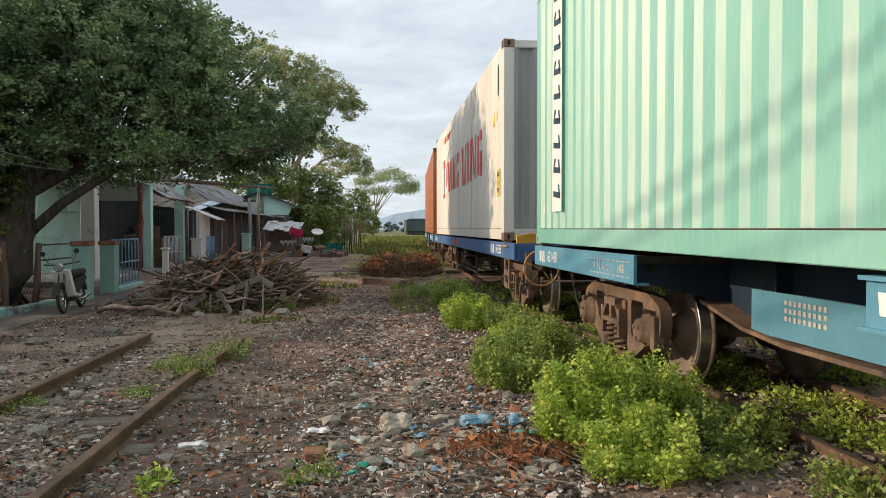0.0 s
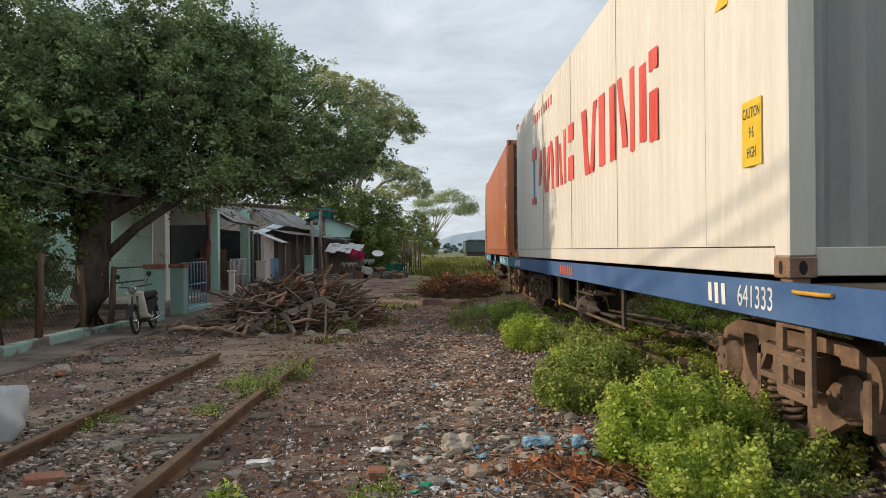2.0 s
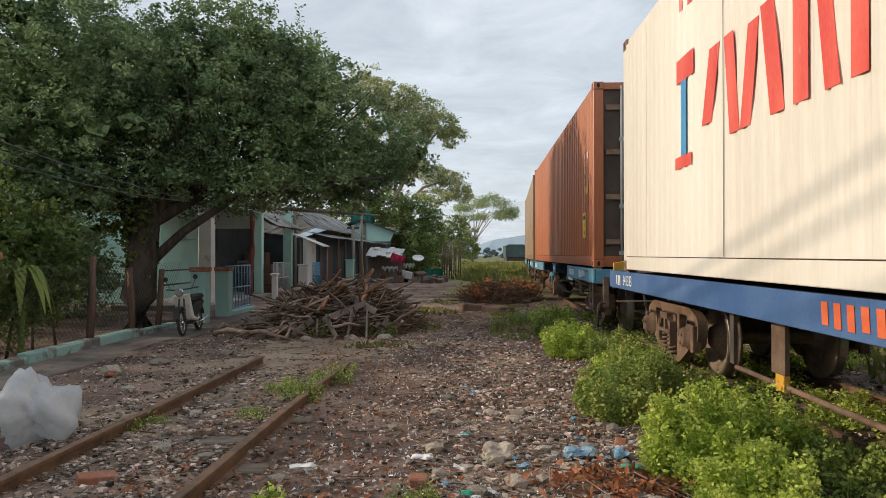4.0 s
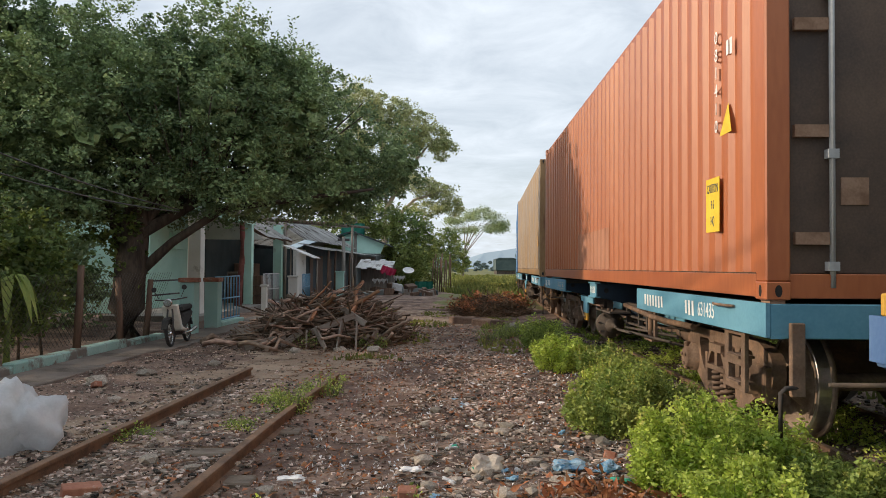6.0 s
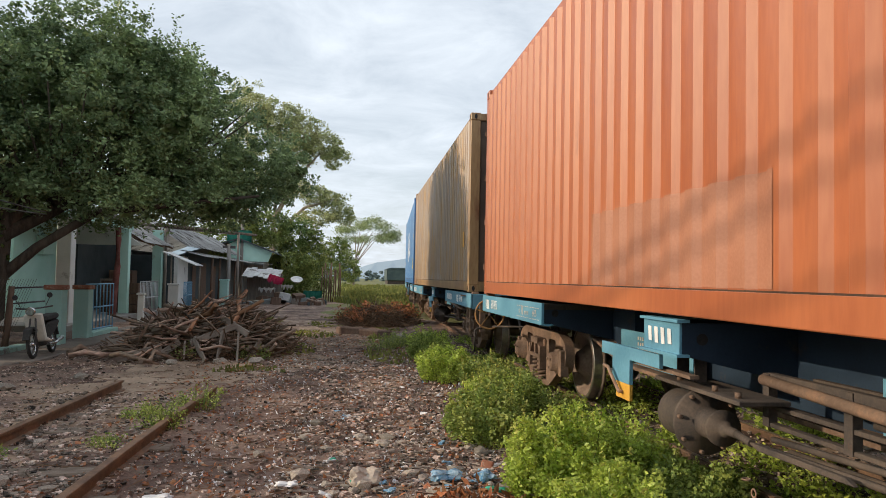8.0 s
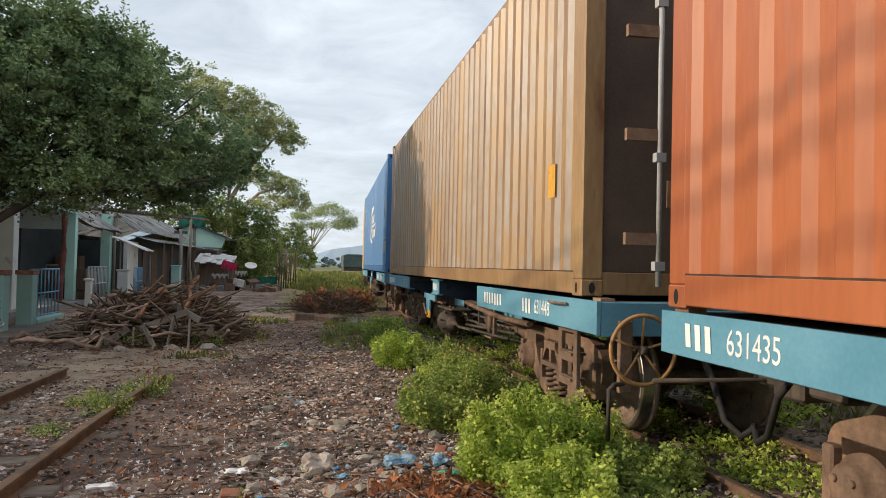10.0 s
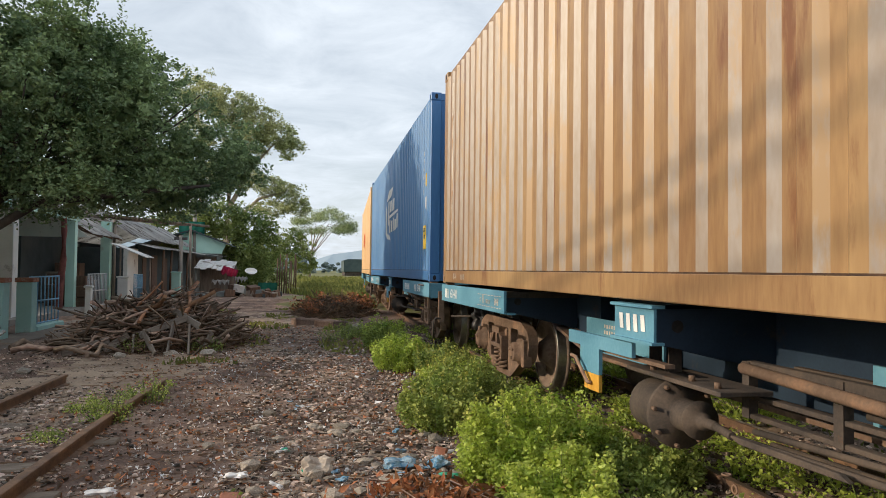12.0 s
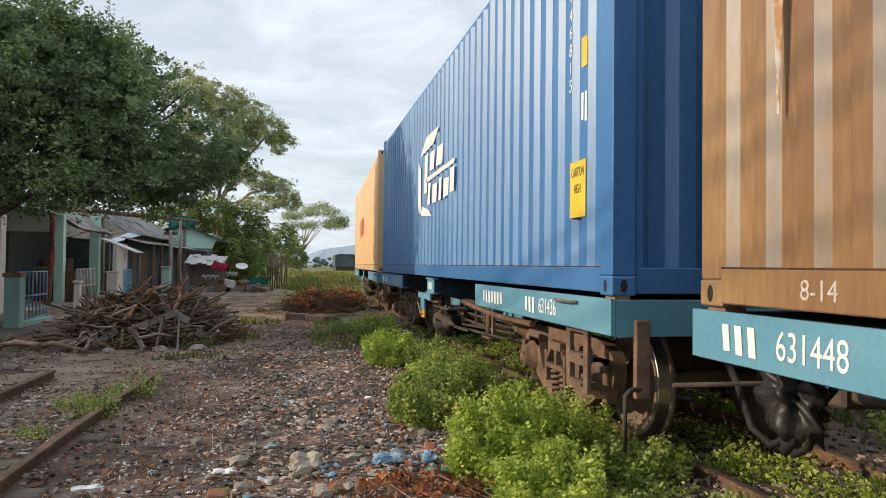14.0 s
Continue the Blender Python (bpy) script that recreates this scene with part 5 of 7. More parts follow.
for q in bm.verts:
    q.co *= 0.62 + 0.24 * math.sin(5 * q.co.x + 2) * math.sin(6 * q.co.y) + 0.14 * math.sin(11 * q.co.z + 7 * q.co.x) + 0.07 * math.sin(23 * q.co.y - 9 * q.co.z)
    q.co = Vector((q.co.x * 0.20, q.co.y * 0.24, q.co.z * 0.30))
for q in bm.faces:
    q.smooth = True
part("snagged_sheeting", bm, "black_plastic", TRAIN["brown"][0], "torn black plastic sheeting caught on the coupling", pose(-0.62, HALF + 0.12, 0.74))

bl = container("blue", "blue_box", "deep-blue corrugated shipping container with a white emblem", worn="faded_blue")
warning_plate(bl, n0 + 0.55, 1.91, ("CAUTION", "HIGH", ""), 0.38, 0.28)
shape(bl, [(n0 + 0.50, 2.72), (n0 + 0.40, 2.72), (n0 + 0.40, 2.92), (n0 + 0.50, 2.92)], "yellow_mark")
bars(bl, n0 + 0.50, 2.45, 0.2, 2, 0.06, "white_mark", x=-1.2165)
letters(bl, "4\n4\n6\n8\n1\n5", n0 + 0.70, 2.95, 0.09, "white_mark", x=-1.217)
for outline in ([(7.3, 2.25), (7.02, 2.16), (7.05, 2.85), (7.3, 3.0)], [(7.15, 3.05), (6.0, 3.1), (5.6, 3.28), (6.6, 3.28)], [(6.75, 2.45), (6.5, 2.45), (6.45, 3.02), (6.7, 3.02)], [(6.3, 2.74), (5.95, 2.74), (5.9, 3.0), (6.25, 3.0)], [(5.8, 2.74), (5.35, 2.74), (5.3, 3.0), (5.7, 3.0)],
                [(7.0, 2.14), (6.1, 2.08), (6.4, 2.2), (6.95, 2.28)], [(6.45, 2.26), (6.25, 2.26), (6.2, 2.56), (6.4, 2.58)], [(6.1, 2.26), (5.75, 2.26), (5.7, 2.52), (6.05, 2.52)], [(5.6, 2.26), (5.42, 2.26), (5.38, 2.56), (5.56, 2.56)], [(5.28, 2.26), (4.95, 2.28), (4.9, 2.5), (5.24, 2.52)], [(4.85, 2.3), (4.6, 2.3), (4.58, 2.6), (4.82, 2.6)], [(6.6, 2.60), (4.6, 2.64), (4.55, 2.70), (6.6, 2.67)]):
    shape(bl, [(n0 + y, z) for y, z in outline], "white_mark")
TRAIN["blue"] = (teal_wagon("blue", "631436"), bl)

cr = container("cream", "cream_box", "pale orange shipping container in low sun")
TRAIN["cream"] = (teal_wagon("cream", "631440", texts=False), cr)
bars(cr, n0 + 8.6, 2.6, 0.6, 5, 0.5, "orange_mark", x=-1.2165, gap=0.45)


# ---- house, sheds and fence ----
pavement = thing("pavement", "worn concrete path along the fence", "pavement", kind="structure")
for i in range(9):
    y0 = 2.0 + i * 2.0
    part("slab", soften(box(B_(), -5.62, -4.85 - 0.10 * math.sin(i * 2.1), y0 + 0.01, y0 + 1.99, -0.06, 0.035 + 0.004 * math.sin(i * 3.3)), 0.012), "path", pavement)

kerb = thing("fence_wall", "low mint-green painted fence wall, chipped", "low wall", kind="structure")
for i in range(10):
    y0 = -2.0 + i * 1.6
    part("wall_block", soften(box(B_(), -5.82, -5.64, y0 + 0.008, y0 + 1.59, -0.08, 0.15 + 0.03 * math.sin(i * 4.0)), 0.02), "kerb_paint", kerb)


def gate_pillar(x, y, tall=1.12):
    p = thing("gate_pillar", "square mint-green gate pillar with a brick-red cap", "gate pillar", pose(x, y, 0), group="gate pillars")
    part("shaft", soften(box(B_(), -0.15, 0.15, -0.15, 0.15, -0.05, tall - 0.09), 0.012), "wall_teal", p)
    part("cap", soften(box(B_(), -0.175, 0.175, -0.175, 0.175, tall - 0.09, tall), 0.012), "brick", p, "brick-red cap")
    return p


gate_pillar(-5.5, 14.85, 1.16); gate_pillar(-5.55, 16.45, 1.14); gate_pillar(-5.72, 8.35, 1.45)


def fence_post(x, y, tall, lean=0.0, mat="wood_dark"):
    p = thing("fence_post", "dark weathered round wooden fence post", "post", pose(x, y, -0.05, 0, lean, 0), group="fence posts")
    part("shaft", tube(B_(), [(0, 0, 0), (0.01, 0, tall * 0.5), (0, 0.01, tall)], [0.065, 0.06, 0.05], 9), mat, p)
    return p


for x, y, h, a in ((-5.75, 10.9, 1.45, 2), (-5.75, 12.35, 1.25, -3), (-5.8, 13.45, 1.2, 4), (-5.8, 6.4, 1.5, 0), (-5.8, 4.2, 1.5, 2)):
    fence_post(x, y, h, a)
bm = B_()
for i in range(46):
    y = 8.6 + i * 0.11
    tube(bm, [(-5.77, y, 0.22), (-5.77, y + 1.05, 1.27)], 0.003, 3, False)
    tube(bm, [(-5.77, y, 0.22), (-5.77, y - 1.05, 1.27)], 0.003, 3, False)
thing("wire_fence", "rusty diamond wire-mesh fence", "fence", bm=bm, mat="wire_mesh")

house = thing("house", "single-storey mint-green house with a pillared veranda", "house")
part("front_wall", box(B_(), -9.15, -9.0, 21.2, 25.6, 0, 3.3), "wall_mint", house)
part("front_wall", box(B_(), -9.15, -9.0, 29.0, 32.2, 0, 2.3), "wall_grey", house)
part("front_wall", box(B_(), -9.15, -9.0, 25.6, 29.0, 2.45, 3.3), "wall_mint", house)
part("side_wall", box(B_(), -15.0, -9.15, 21.2, 21.35, 0, 3.3), "wall_mint", house)
part("back_wall", box(B_(), -15.15, -15.0, 21.2, 32.2, 0, 3.3), "wall_mint", house)
part("side_wall", box(B_(), -15.0, -9.15, 32.05, 32.2, 0, 2.3), "wall_mint", house)
part("floor", box(B_(), -9.0, -6.5, 18.2, 32.0, -0.05, 0.14), "concrete", house)
# dark colour stands in for the unlit interior behind the openings
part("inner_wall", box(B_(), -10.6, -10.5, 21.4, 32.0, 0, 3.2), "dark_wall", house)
door = part("door", soften(box(B_(), -9.08, -9.03, 25.7, 27.0, 0.14, 2.4), 0.01), "wood_dark", house, "dark wooden double door, ajar")
for i in range(5):
    part("door_bar", tube(B_(), [(-9.0, 25.85 + i * 0.25, 1.3), (-9.0, 25.85 + i * 0.25, 2.2)], 0.014, 6), "iron", door)
win = part("window", box(B_(), -9.07, -9.02, 27.4, 28.8, 0.9, 2.3), "dark_wall", house)
for i in range(8):
    part("window_bar", tube(B_(), [(-8.99, 27.45 + i * 0.185, 0.9), (-8.99, 27.45 + i * 0.185, 2.3)], 0.012, 6), "iron", win)
part("lintel", box(B_(), -9.06, -8.96, 25.5, 29.1, 2.42, 2.75), "wood_dark", house)
part("roof", prism(B_(), [(-15.6, 3.32), (-6.6, 2.98), (-6.6, 3.08), (-15.6, 3.42)], 21.0, 24.7, axis="y"), "concrete", house)
part("meter_box", soften(box(B_(), -9.0, -8.78, 22.6, 23.5, 1.9, 2.45), 0.02), "wall_mint", house, "mint wall box")
for y, wide, mat in ((19.4, 0.17, "wall_white"), (24.3, 0.13, "wall_mint"), (28.3, 0.16, "wall_mint")):
    part("pillar", soften(box(B_(), -7.0 - wide, -7.0 + wide, y - wide, y + wide, 0.1, 3.0), 0.01), mat, house)
part("veranda_beam", soften(box(B_(), -7.12, -6.88, 18.0, 24.7, 2.78, 2.98), 0.01), "wall_mint", house)
for y0, y1, z in ((21.3, 24.3, 0.95), (21.3, 24.3, 0.62)):
    part("handrail", tube(B_(), [(-7.0, 16.6, z + 0.1), (-7.0, 19.2, z + 0.1)], 0.02, 6), "iron", house)

dead = thing("leaning_trunk", "bare reddish tree trunk by the veranda", "tree trunk")
part("stem", tube(B_(), [(-7.05, 23.3, 0), (-7.0, 23.3, 0.7), (-6.94, 23.35, 1.6), (-6.92, 23.3, 2.4), (-6.95, 23.3, 3.0)], [0.13, 0.10, 0.09, 0.085, 0.08], 9), "red_cloth", dead)


def gate(x, y0, y1, tall, mat, label, bars_n=9):
    g_ = thing("metal_gate", label, "gate", group="gates")
    for z in (0.15, tall * 0.55, tall):
        part("rail", tube(B_(), [(x, y0, z), (x, y1, z)], 0.018, 6), mat, g_)
    for i in range(bars_n):
        y = y0 + (y1 - y0) * i / (bars_n - 1)
        part("bar", tube(B_(), [(x, y, 0.1), (x, y, tall)], 0.014, 6), mat, g_)
    return g_


gate(-5.6, 16.75, 18.6, 1.15, "blue_gate", "open blue-painted iron gate leaf")
gate(-6.4, 23.9, 26.0, 1.15, "grey_gate", "grey iron gate with close bars", 14)
gate(-6.1, 28.6, 30.0, 1.1, "blue_gate", "blue iron gate leaf")
part_step = thing("kerb_step", "mint-green step beside the gate pillar", "step", bm=soften(box(B_(), -5.65, -5.40, 16.65, 18.4, -0.03, 0.13), 0.02), mat="wall_teal")
crate = thing("wooden_crate", "stacked dark wooden crates on the veranda", "crate", pose(-6.9, 24.9, 0.1))
for z in (0.0, 0.34, 0.68):
    for k in range(3):
        part("board", box(B_(), -0.3, 0.3, -0.5, -0.48, z + k * 0.11, z + k * 0.11 + 0.09), "wood_dark", crate)
    part("case", box(B_(), -0.29, 0.29, -0.47, 0.47, z, z + 0.3), "wood_dark", crate)


def stub(x, y, tall, wide, mat, label, name="masonry_post"):
    s_ = thing(name, label, "post", pose(x, y, 0), group="masonry posts")
    part("shaft", soften(box(B_(), -wide, wide, -wide, wide, -0.05, tall), 0.02), mat, s_)
    part("cap", soften(box(B_(), -wide - 0.03, wide + 0.03, -wide - 0.03, wide + 0.03, tall, tall + 0.06), 0.012), mat, s_)


stub(-6.15, 27.3, 1.0, 0.18, "wall_white", "short whitewashed masonry post")
stub(-5.25, 32.4, 1.15, 0.17, "wall_teal", "blue-green painted masonry post")
stub(-5.75, 21.6, 0.8, 0.08, "wall_white", "thin white concrete post")

shed = thing("shed", "long low shed with a patched white sheet roof", "shed")
# dark sheet stands in for the shade of the open front
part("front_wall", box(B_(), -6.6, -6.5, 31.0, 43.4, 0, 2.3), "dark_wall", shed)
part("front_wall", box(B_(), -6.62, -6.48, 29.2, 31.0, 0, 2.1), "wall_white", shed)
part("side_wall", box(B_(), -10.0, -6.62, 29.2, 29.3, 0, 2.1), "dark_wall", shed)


def slope_sheet(x0, z0, x1, z1, y0, y1, pitch=0.16, deep=0.022):
    """Corrugated roofing that falls from x1, z1 to the eave at x0, z0."""
    bm = B_()
    n = int((y1 - y0) / pitch * 2)
    low = [bm.verts.new((x0, y0 + (y1 - y0) * i / n, z0 + (deep if i % 2 else 0))) for i in range(n + 1)]
    top = [bm.verts.new((x1, y0 + (y1 - y0) * i / n, z1 + (deep if i % 2 else 0))) for i in range(n + 1)]
    for i in range(n):
        bm.faces.new((low[i], low[i + 1], top[i + 1], top[i]))
    bmesh.ops.solidify(bm, geom=bm.faces[:], thickness=0.006)
    return bm


# dark wall paints in the gloom under the low roof
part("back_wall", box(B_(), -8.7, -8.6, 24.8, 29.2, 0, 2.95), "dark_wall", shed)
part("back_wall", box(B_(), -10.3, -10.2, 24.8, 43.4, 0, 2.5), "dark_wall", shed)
part("side_wall", prism(B_(), [(-10.2, 2.3), (-6.6, 2.3), (-8.0, 3.3), (-10.2, 3.3)], 24.75, 24.85, axis="y"), "wall_white", shed)
part("roof", slope_sheet(-6.5, 2.40, -8.0, 3.35, 24.75, 28.65), "sheet_roof", shed, "weathered white roof sheet")
for y in (25.6, 26.9, 28.2):
    part("rafter", tube(B_(), [(-6.45, y, 2.34), (-8.6, y, 3.1)], 0.035, 6), "wood_dark", shed)
for k, (y, x, w_, h_) in enumerate(((25.3, -7.6, 0.35, 0.8), (26.1, -7.9, 0.3, 1.2), (26.8, -7.4, 0.25, 0.6), (27.6, -8.0, 0.4, 1.5), (28.5, -7.7, 0.3, 0.9))):
    cupboard = thing("cupboard", "old dark cupboard under the low roof", "cupboard", pose(x, y, 0.0), group="old furniture")
    part("case", soften(box(B_(), -w_, w_, -0.3, 0.3, 0, h_), 0.01), ("wood_dark", "wood_grey", "wall_grey")[k % 3], cupboard)
    part("door_panel", soften(box(B_(), -w_ + 0.04, w_ - 0.04, -0.32, -0.302, 0.06, h_ - 0.06), 0.005), "wood_dark", cupboard)
for k, y0 in enumerate((28.6, 31.5, 34.4, 37.3, 40.2)):
    part("roof", slope_sheet(-6.05 + 0.05 * math.sin(k * 3), 2.45 + 0.02 * (k % 2), -7.7, 3.50, y0, y0 + 3.0), "sheet_roof", shed, "weathered white roof sheet")
    part("roof", slope_sheet(-10.4, 2.45, -7.7, 3.50, y0, y0 + 3.0), "sheet_roof", shed)
for k, y0 in enumerate((29.3, 32.1, 34.9, 37.7, 40.5)):
    part("awning", slope_sheet(-5.45 + 0.06 * math.sin(k * 2), 2.08 + 0.02 * (k % 2), -6.5, 2.33, y0, y0 + 2.85), "sheet_roof", shed, "narrow corrugated awning")
part("small_awning", prism(B_(), [(-6.4, 2.16), (-5.25, 1.70), (-5.25, 1.73), (-6.4, 2.19)], 26.4, 27.7, axis="y"), "sheet_roof", shed)
for x in (-6.35, -5.35):
    part("awning_prop", tube(B_(), [(x, 27.6, 0), (x, 27.6, 2.12 if x < -6 else 1.72)], 0.03, 6), "wood_grey", shed)
for y in (31.2, 33.0, 35.4, 37.4):
    part("shed_post", tube(B_(), [(-5.6, y, 0), (-5.55, y, 2.1)], 0.045, 7), "wood_dark", shed)
for y, w_, z_ in ((31.8, 0.7, 1.75), (33.6, 1.2, 1.9), (36.3, 0.9, 1.8)):
    part("tarred_sheet", soften(box(B_(), -6.48, -6.46, y, y + w_, 0.05, z_), 0.004), "wood_dark", shed)

back_house = thing("house", "low grey house with a mint-green gable behind the shed", "house")
part("front_wall", box(B_(), -10.0, -4.95, 44.0, 44.15, 0, 2.2), "wall_grey", back_house)
part("gable", prism(B_(), [(-6.9, 2.2), (-4.7, 2.2), (-4.45, 2.75), (-6.3, 3.45), (-6.9, 3.25)], 43.95, 44.1, axis="y"), "wall_mint", back_house, "mint-green gable")
part("side_wall", box(B_(), -5.1, -4.95, 44.15, 50.0, 0, 2.2), "wall_grey", back_house)
part("roof", prism(B_(), [(-6.35, 3.47), (-4.1, 2.62), (-4.1, 2.68), (-6.35, 3.55)], 43.6, 50.2, axis="y"), "dark_wall", back_house, "dark roof edge")
part("roof", prism(B_(), [(-6.35, 3.47), (-10.4, 2.2), (-10.4, 2.26), (-6.35, 3.55)], 43.6, 50.2, axis="y"), "dark_wall", back_house)
part("awning", slope_sheet(-4.4, 2.02, -6.4, 2.22, 43.0, 43.9), "sheet_roof", back_house)
for k in range(8):
    part("wall_board", box(B_(), -6.3 + k * 0.165, -6.15 + k * 0.165, 43.96, 43.985, 0.05, 2.0 + 0.03 * math.sin(k * 5.0)), "wood_grey", back_house)

pergola = thing("pergola", "long pale timber beam on thin posts", "pergola")
part("beam", tube(B_(), [(-6.9, 27.6, 3.16), (-5.9, 32.6, 3.3), (-4.7, 38.2, 3.44)], [0.07, 0.075, 0.06], 8), "stick", pergola)
part("beam", tube(B_(), [(-7.6, 28.2, 3.2), (-6.6, 33.0, 3.3), (-5.6, 37.0, 3.4)], [0.05, 0.05, 0.04], 7), "wood_grey", pergola)
for x, y, z in ((-5.2, 35.7, 3.38), (-6.75, 28.4, 3.18)):
    part("post", tube(B_(), [(x, y, 0), (x, y, z)], 0.055, 8), "wood_grey", pergola)
pole = thing("utility_post", "short concrete post with an iron top bracket", "post", pose(-5.4, 34.3, 0))
part("shaft", tube(B_(), [(0, 0, 0), (0, 0, 2.8)], [0.11, 0.08], 8), "concrete", pole)
part("bracket", box(B_(), -0.28, 0.28, -0.05, 0.05, 2.6, 2.72), "iron", pole)
pole2 = thing("utility_pole", "tall thin concrete electricity pole", "pole", pose(-6.2, 44, 0))
part("shaft", tube(B_(), [(0, 0, 0), (0, 0, 6.2)], [0.13, 0.09], 8), "concrete", pole2)

stall = thing("lean_to_stall", "ramshackle lean-to with a patched tin roof", "stall", pose(-4.3, 38.4, 0))
part("wall", box(B_(), -0.9, 0.9, 0.5, 0.6, 0, 1.5), "wood_grey", stall)
part("wall", box(B_(), -0.95, -0.88, -0.7, 0.5, 0, 1.45), "wall_grey", stall)
for i in range(7):
    part("roof_sheet", soften(box(B_(), -0.95 + i * 0.26, -0.66 + i * 0.26, -1.0 + 0.1 * math.sin(i * 3), 0.9, 0, 0.03), 0.005), "sheet_roof", stall, where=pose(0, 0, 1.52 + 0.02 * (i % 3), 13 + 3 * math.sin(i * 2.0), 3 * math.cos(i * 5.0)))


def cloth(name, label, w_, h_, mat, where):
    """A hanging, folded cloth."""
    bm = B_()
    nx, nz = 12, 8
    vs = [[bm.verts.new((w_ * (i / nx - 0.5), 0.08 * math.sin(i * 1.9) * (0.4 + j / nz) + 0.015, -h_ * j / nz * (1 + 0.12 * math.sin(i * 1.1)))) for i in range(nx + 1)] for j in range(nz + 1)]
    for j in range(nz):
        for i in range(nx):
            f = bm.faces.new((vs[j][i], vs[j][i + 1], vs[j + 1][i + 1], vs[j + 1][i])); f.smooth = True
    bmesh.ops.solidify(bm, geom=bm.faces[:], thickness=0.012)
    return thing(name, label, "cloth", where, bm=bm, mat=mat, group="washing")


cloth("hung_cloth", "bright pink cloth hung to dry", 0.75, 0.42, "pink_cloth", pose(-3.5, 37.2, 1.38, 25, 18, 15))
cloth("hung_cloth", "white cloth draped over junk", 0.6, 0.4, "white_cloth", pose(-3.0, 37.0, 0.95, 60, 0, 0))
cloth("hung_cloth", "white rags over a low table", 0.8, 0.4, "white_cloth", pose(-3.9, 36.5, 0.8, 65, 0, 10))
cloth("tarpaulin", "sea-green tarpaulin over poles", 1.0, 0.55, "green_sheet", pose(-1.9, 40.5, 0.62, 20, 0, 10))
cloth("roof_tarpaulin", "green tarpaulin on the shed ridge", 1.4, 0.7, "green_sheet", pose(-6.3, 43.7, 4.0, 10, 0, 20))
basin = thing("basin", "round white enamel basin on the stall", "basin", pose(-2.6, 37.8, 1.15, 30, 0, 10), bm=lathe(B_(), [(0.0, 0.02), (0.0, 0.20), (0.11, 0.28), (0.12, 0.30), (0.10, 0.285), (0.02, 0.19)], 24, "z"), mat="white_cloth")
pick = random.Random(31)
for i in range(34):
    x, y = pick.uniform(-4.6, -1.3), pick.uniform(36.0, 38.2)
    lift = 0.42 * max(0.0, 1 - abs(x + 3.1) / 1.7) * pick.random()
    a, b, c = pick.uniform(0.10, 0.34), pick.uniform(0.08, 0.26), pick.uniform(0.05, 0.30)
    thing("junk_box", "old board, box or scrap in a heap", "scrap", pose(x, y, lift, pick.uniform(-14, 14), pick.uniform(-14, 14), pick.uniform(0, 180)), group="scrap heap",
          bm=soften(box(B_(), -a, a, -b, b, -0.12, c), 0.015), mat=pick.choice(("wood_dark", "dark_wall", "wood_grey", "wall_grey", "wood_dark", "wood_dark", "sheet_roof")))
rack = thing("pole_rack", "bundle of dark upright poles", "poles", pose(-1.0, 42, 0))
for i in range(9):
    part("pole", tube(B_(), [(-0.5 + i * 0.13, 0.2 * math.sin(i), 0), (-0.45 + i * 0.13 + 0.05 * math.sin(i * 3), 0.1, 1.95 + 0.25 * math.sin(i * 2))], 0.035, 6), "wood_dark", rack)

# the moped
moped = thing("moped", "small cream and black moped parked on its stand", "moped", pose(-4.93, 12.85, 0.03, 0, -6, 5) @ Matrix.Diagonal((0.85, 0.85, 0.85, 1)))
for y, n_ in ((-0.58, "front_wheel"), (0.58, "rear_wheel")):
    wh = part(n_, ring(B_(), (0, 0, 0), 0.235, 0.035, "x", 32, 8), "tyre", moped, where=pose(0, y, 0.27))
    part("rim", ring(B_(), (0, 0, 0), 0.195, 0.012, "x", 32, 6), "chrome", wh)
    bm = B_()
    for k in range(12):
        a = k * math.pi / 6
        tube(bm, [(0, 0, 0), (0, 0.19 * math.cos(a), 0.19 * math.sin(a))], 0.004, 4)
    lathe(bm, [(-0.05, 0.04), (0.05, 0.04)], 12)
    part("spokes", bm, "chrome", wh)
for s in (-1, 1):
    part("fork", tube(B_(), [(s * 0.06, -0.58, 0.27), (s * 0.06, -0.50, 0.52), (s * 0.04, -0.40, 0.80)], 0.018, 8), "iron", moped)
    part("mirror", lathe(B_(), [(-0.01, 0.05), (0.01, 0.05)], 14), "tyre", moped, where=pose(s * 0.30, -0.36, 1.16, 0, 0, 80))
    part("mirror_stalk", tube(B_(), [(s * 0.22, -0.36, 0.97), (s * 0.30, -0.35, 1.13)], 0.007, 6), "iron", moped)
part("front_mudguard", prism(B_(), [(-0.92, 0.38), (-0.80, 0.55), (-0.62, 0.60), (-0.40, 0.53), (-0.42, 0.50), (-0.62, 0.56), (-0.78, 0.52), (-0.90, 0.37)], -0.06, 0.06), "tyre", moped)
part("leg_shield", soften(prism(B_(), [(-0.46, 0.82), (-0.36, 0.84), (-0.20, 0.38), (0.10, 0.30), (0.10, 0.25), (-0.26, 0.30)], -0.16, 0.16), 0.02), "moped_cream", moped, "cream leg shield")
part("body", soften(prism(B_(), [(-0.15, 0.42), (0.10, 0.62), (0.75, 0.68), (0.85, 0.60), (0.50, 0.42), (0.10, 0.30)], -0.11, 0.11), 0.03), "tyre", moped)
part("seat", soften(prism(B_(), [(-0.02, 0.66), (0.05, 0.76), (0.72, 0.80), (0.82, 0.74), (0.75, 0.68)], -0.12, 0.12), 0.025), "tyre", moped, "black seat")
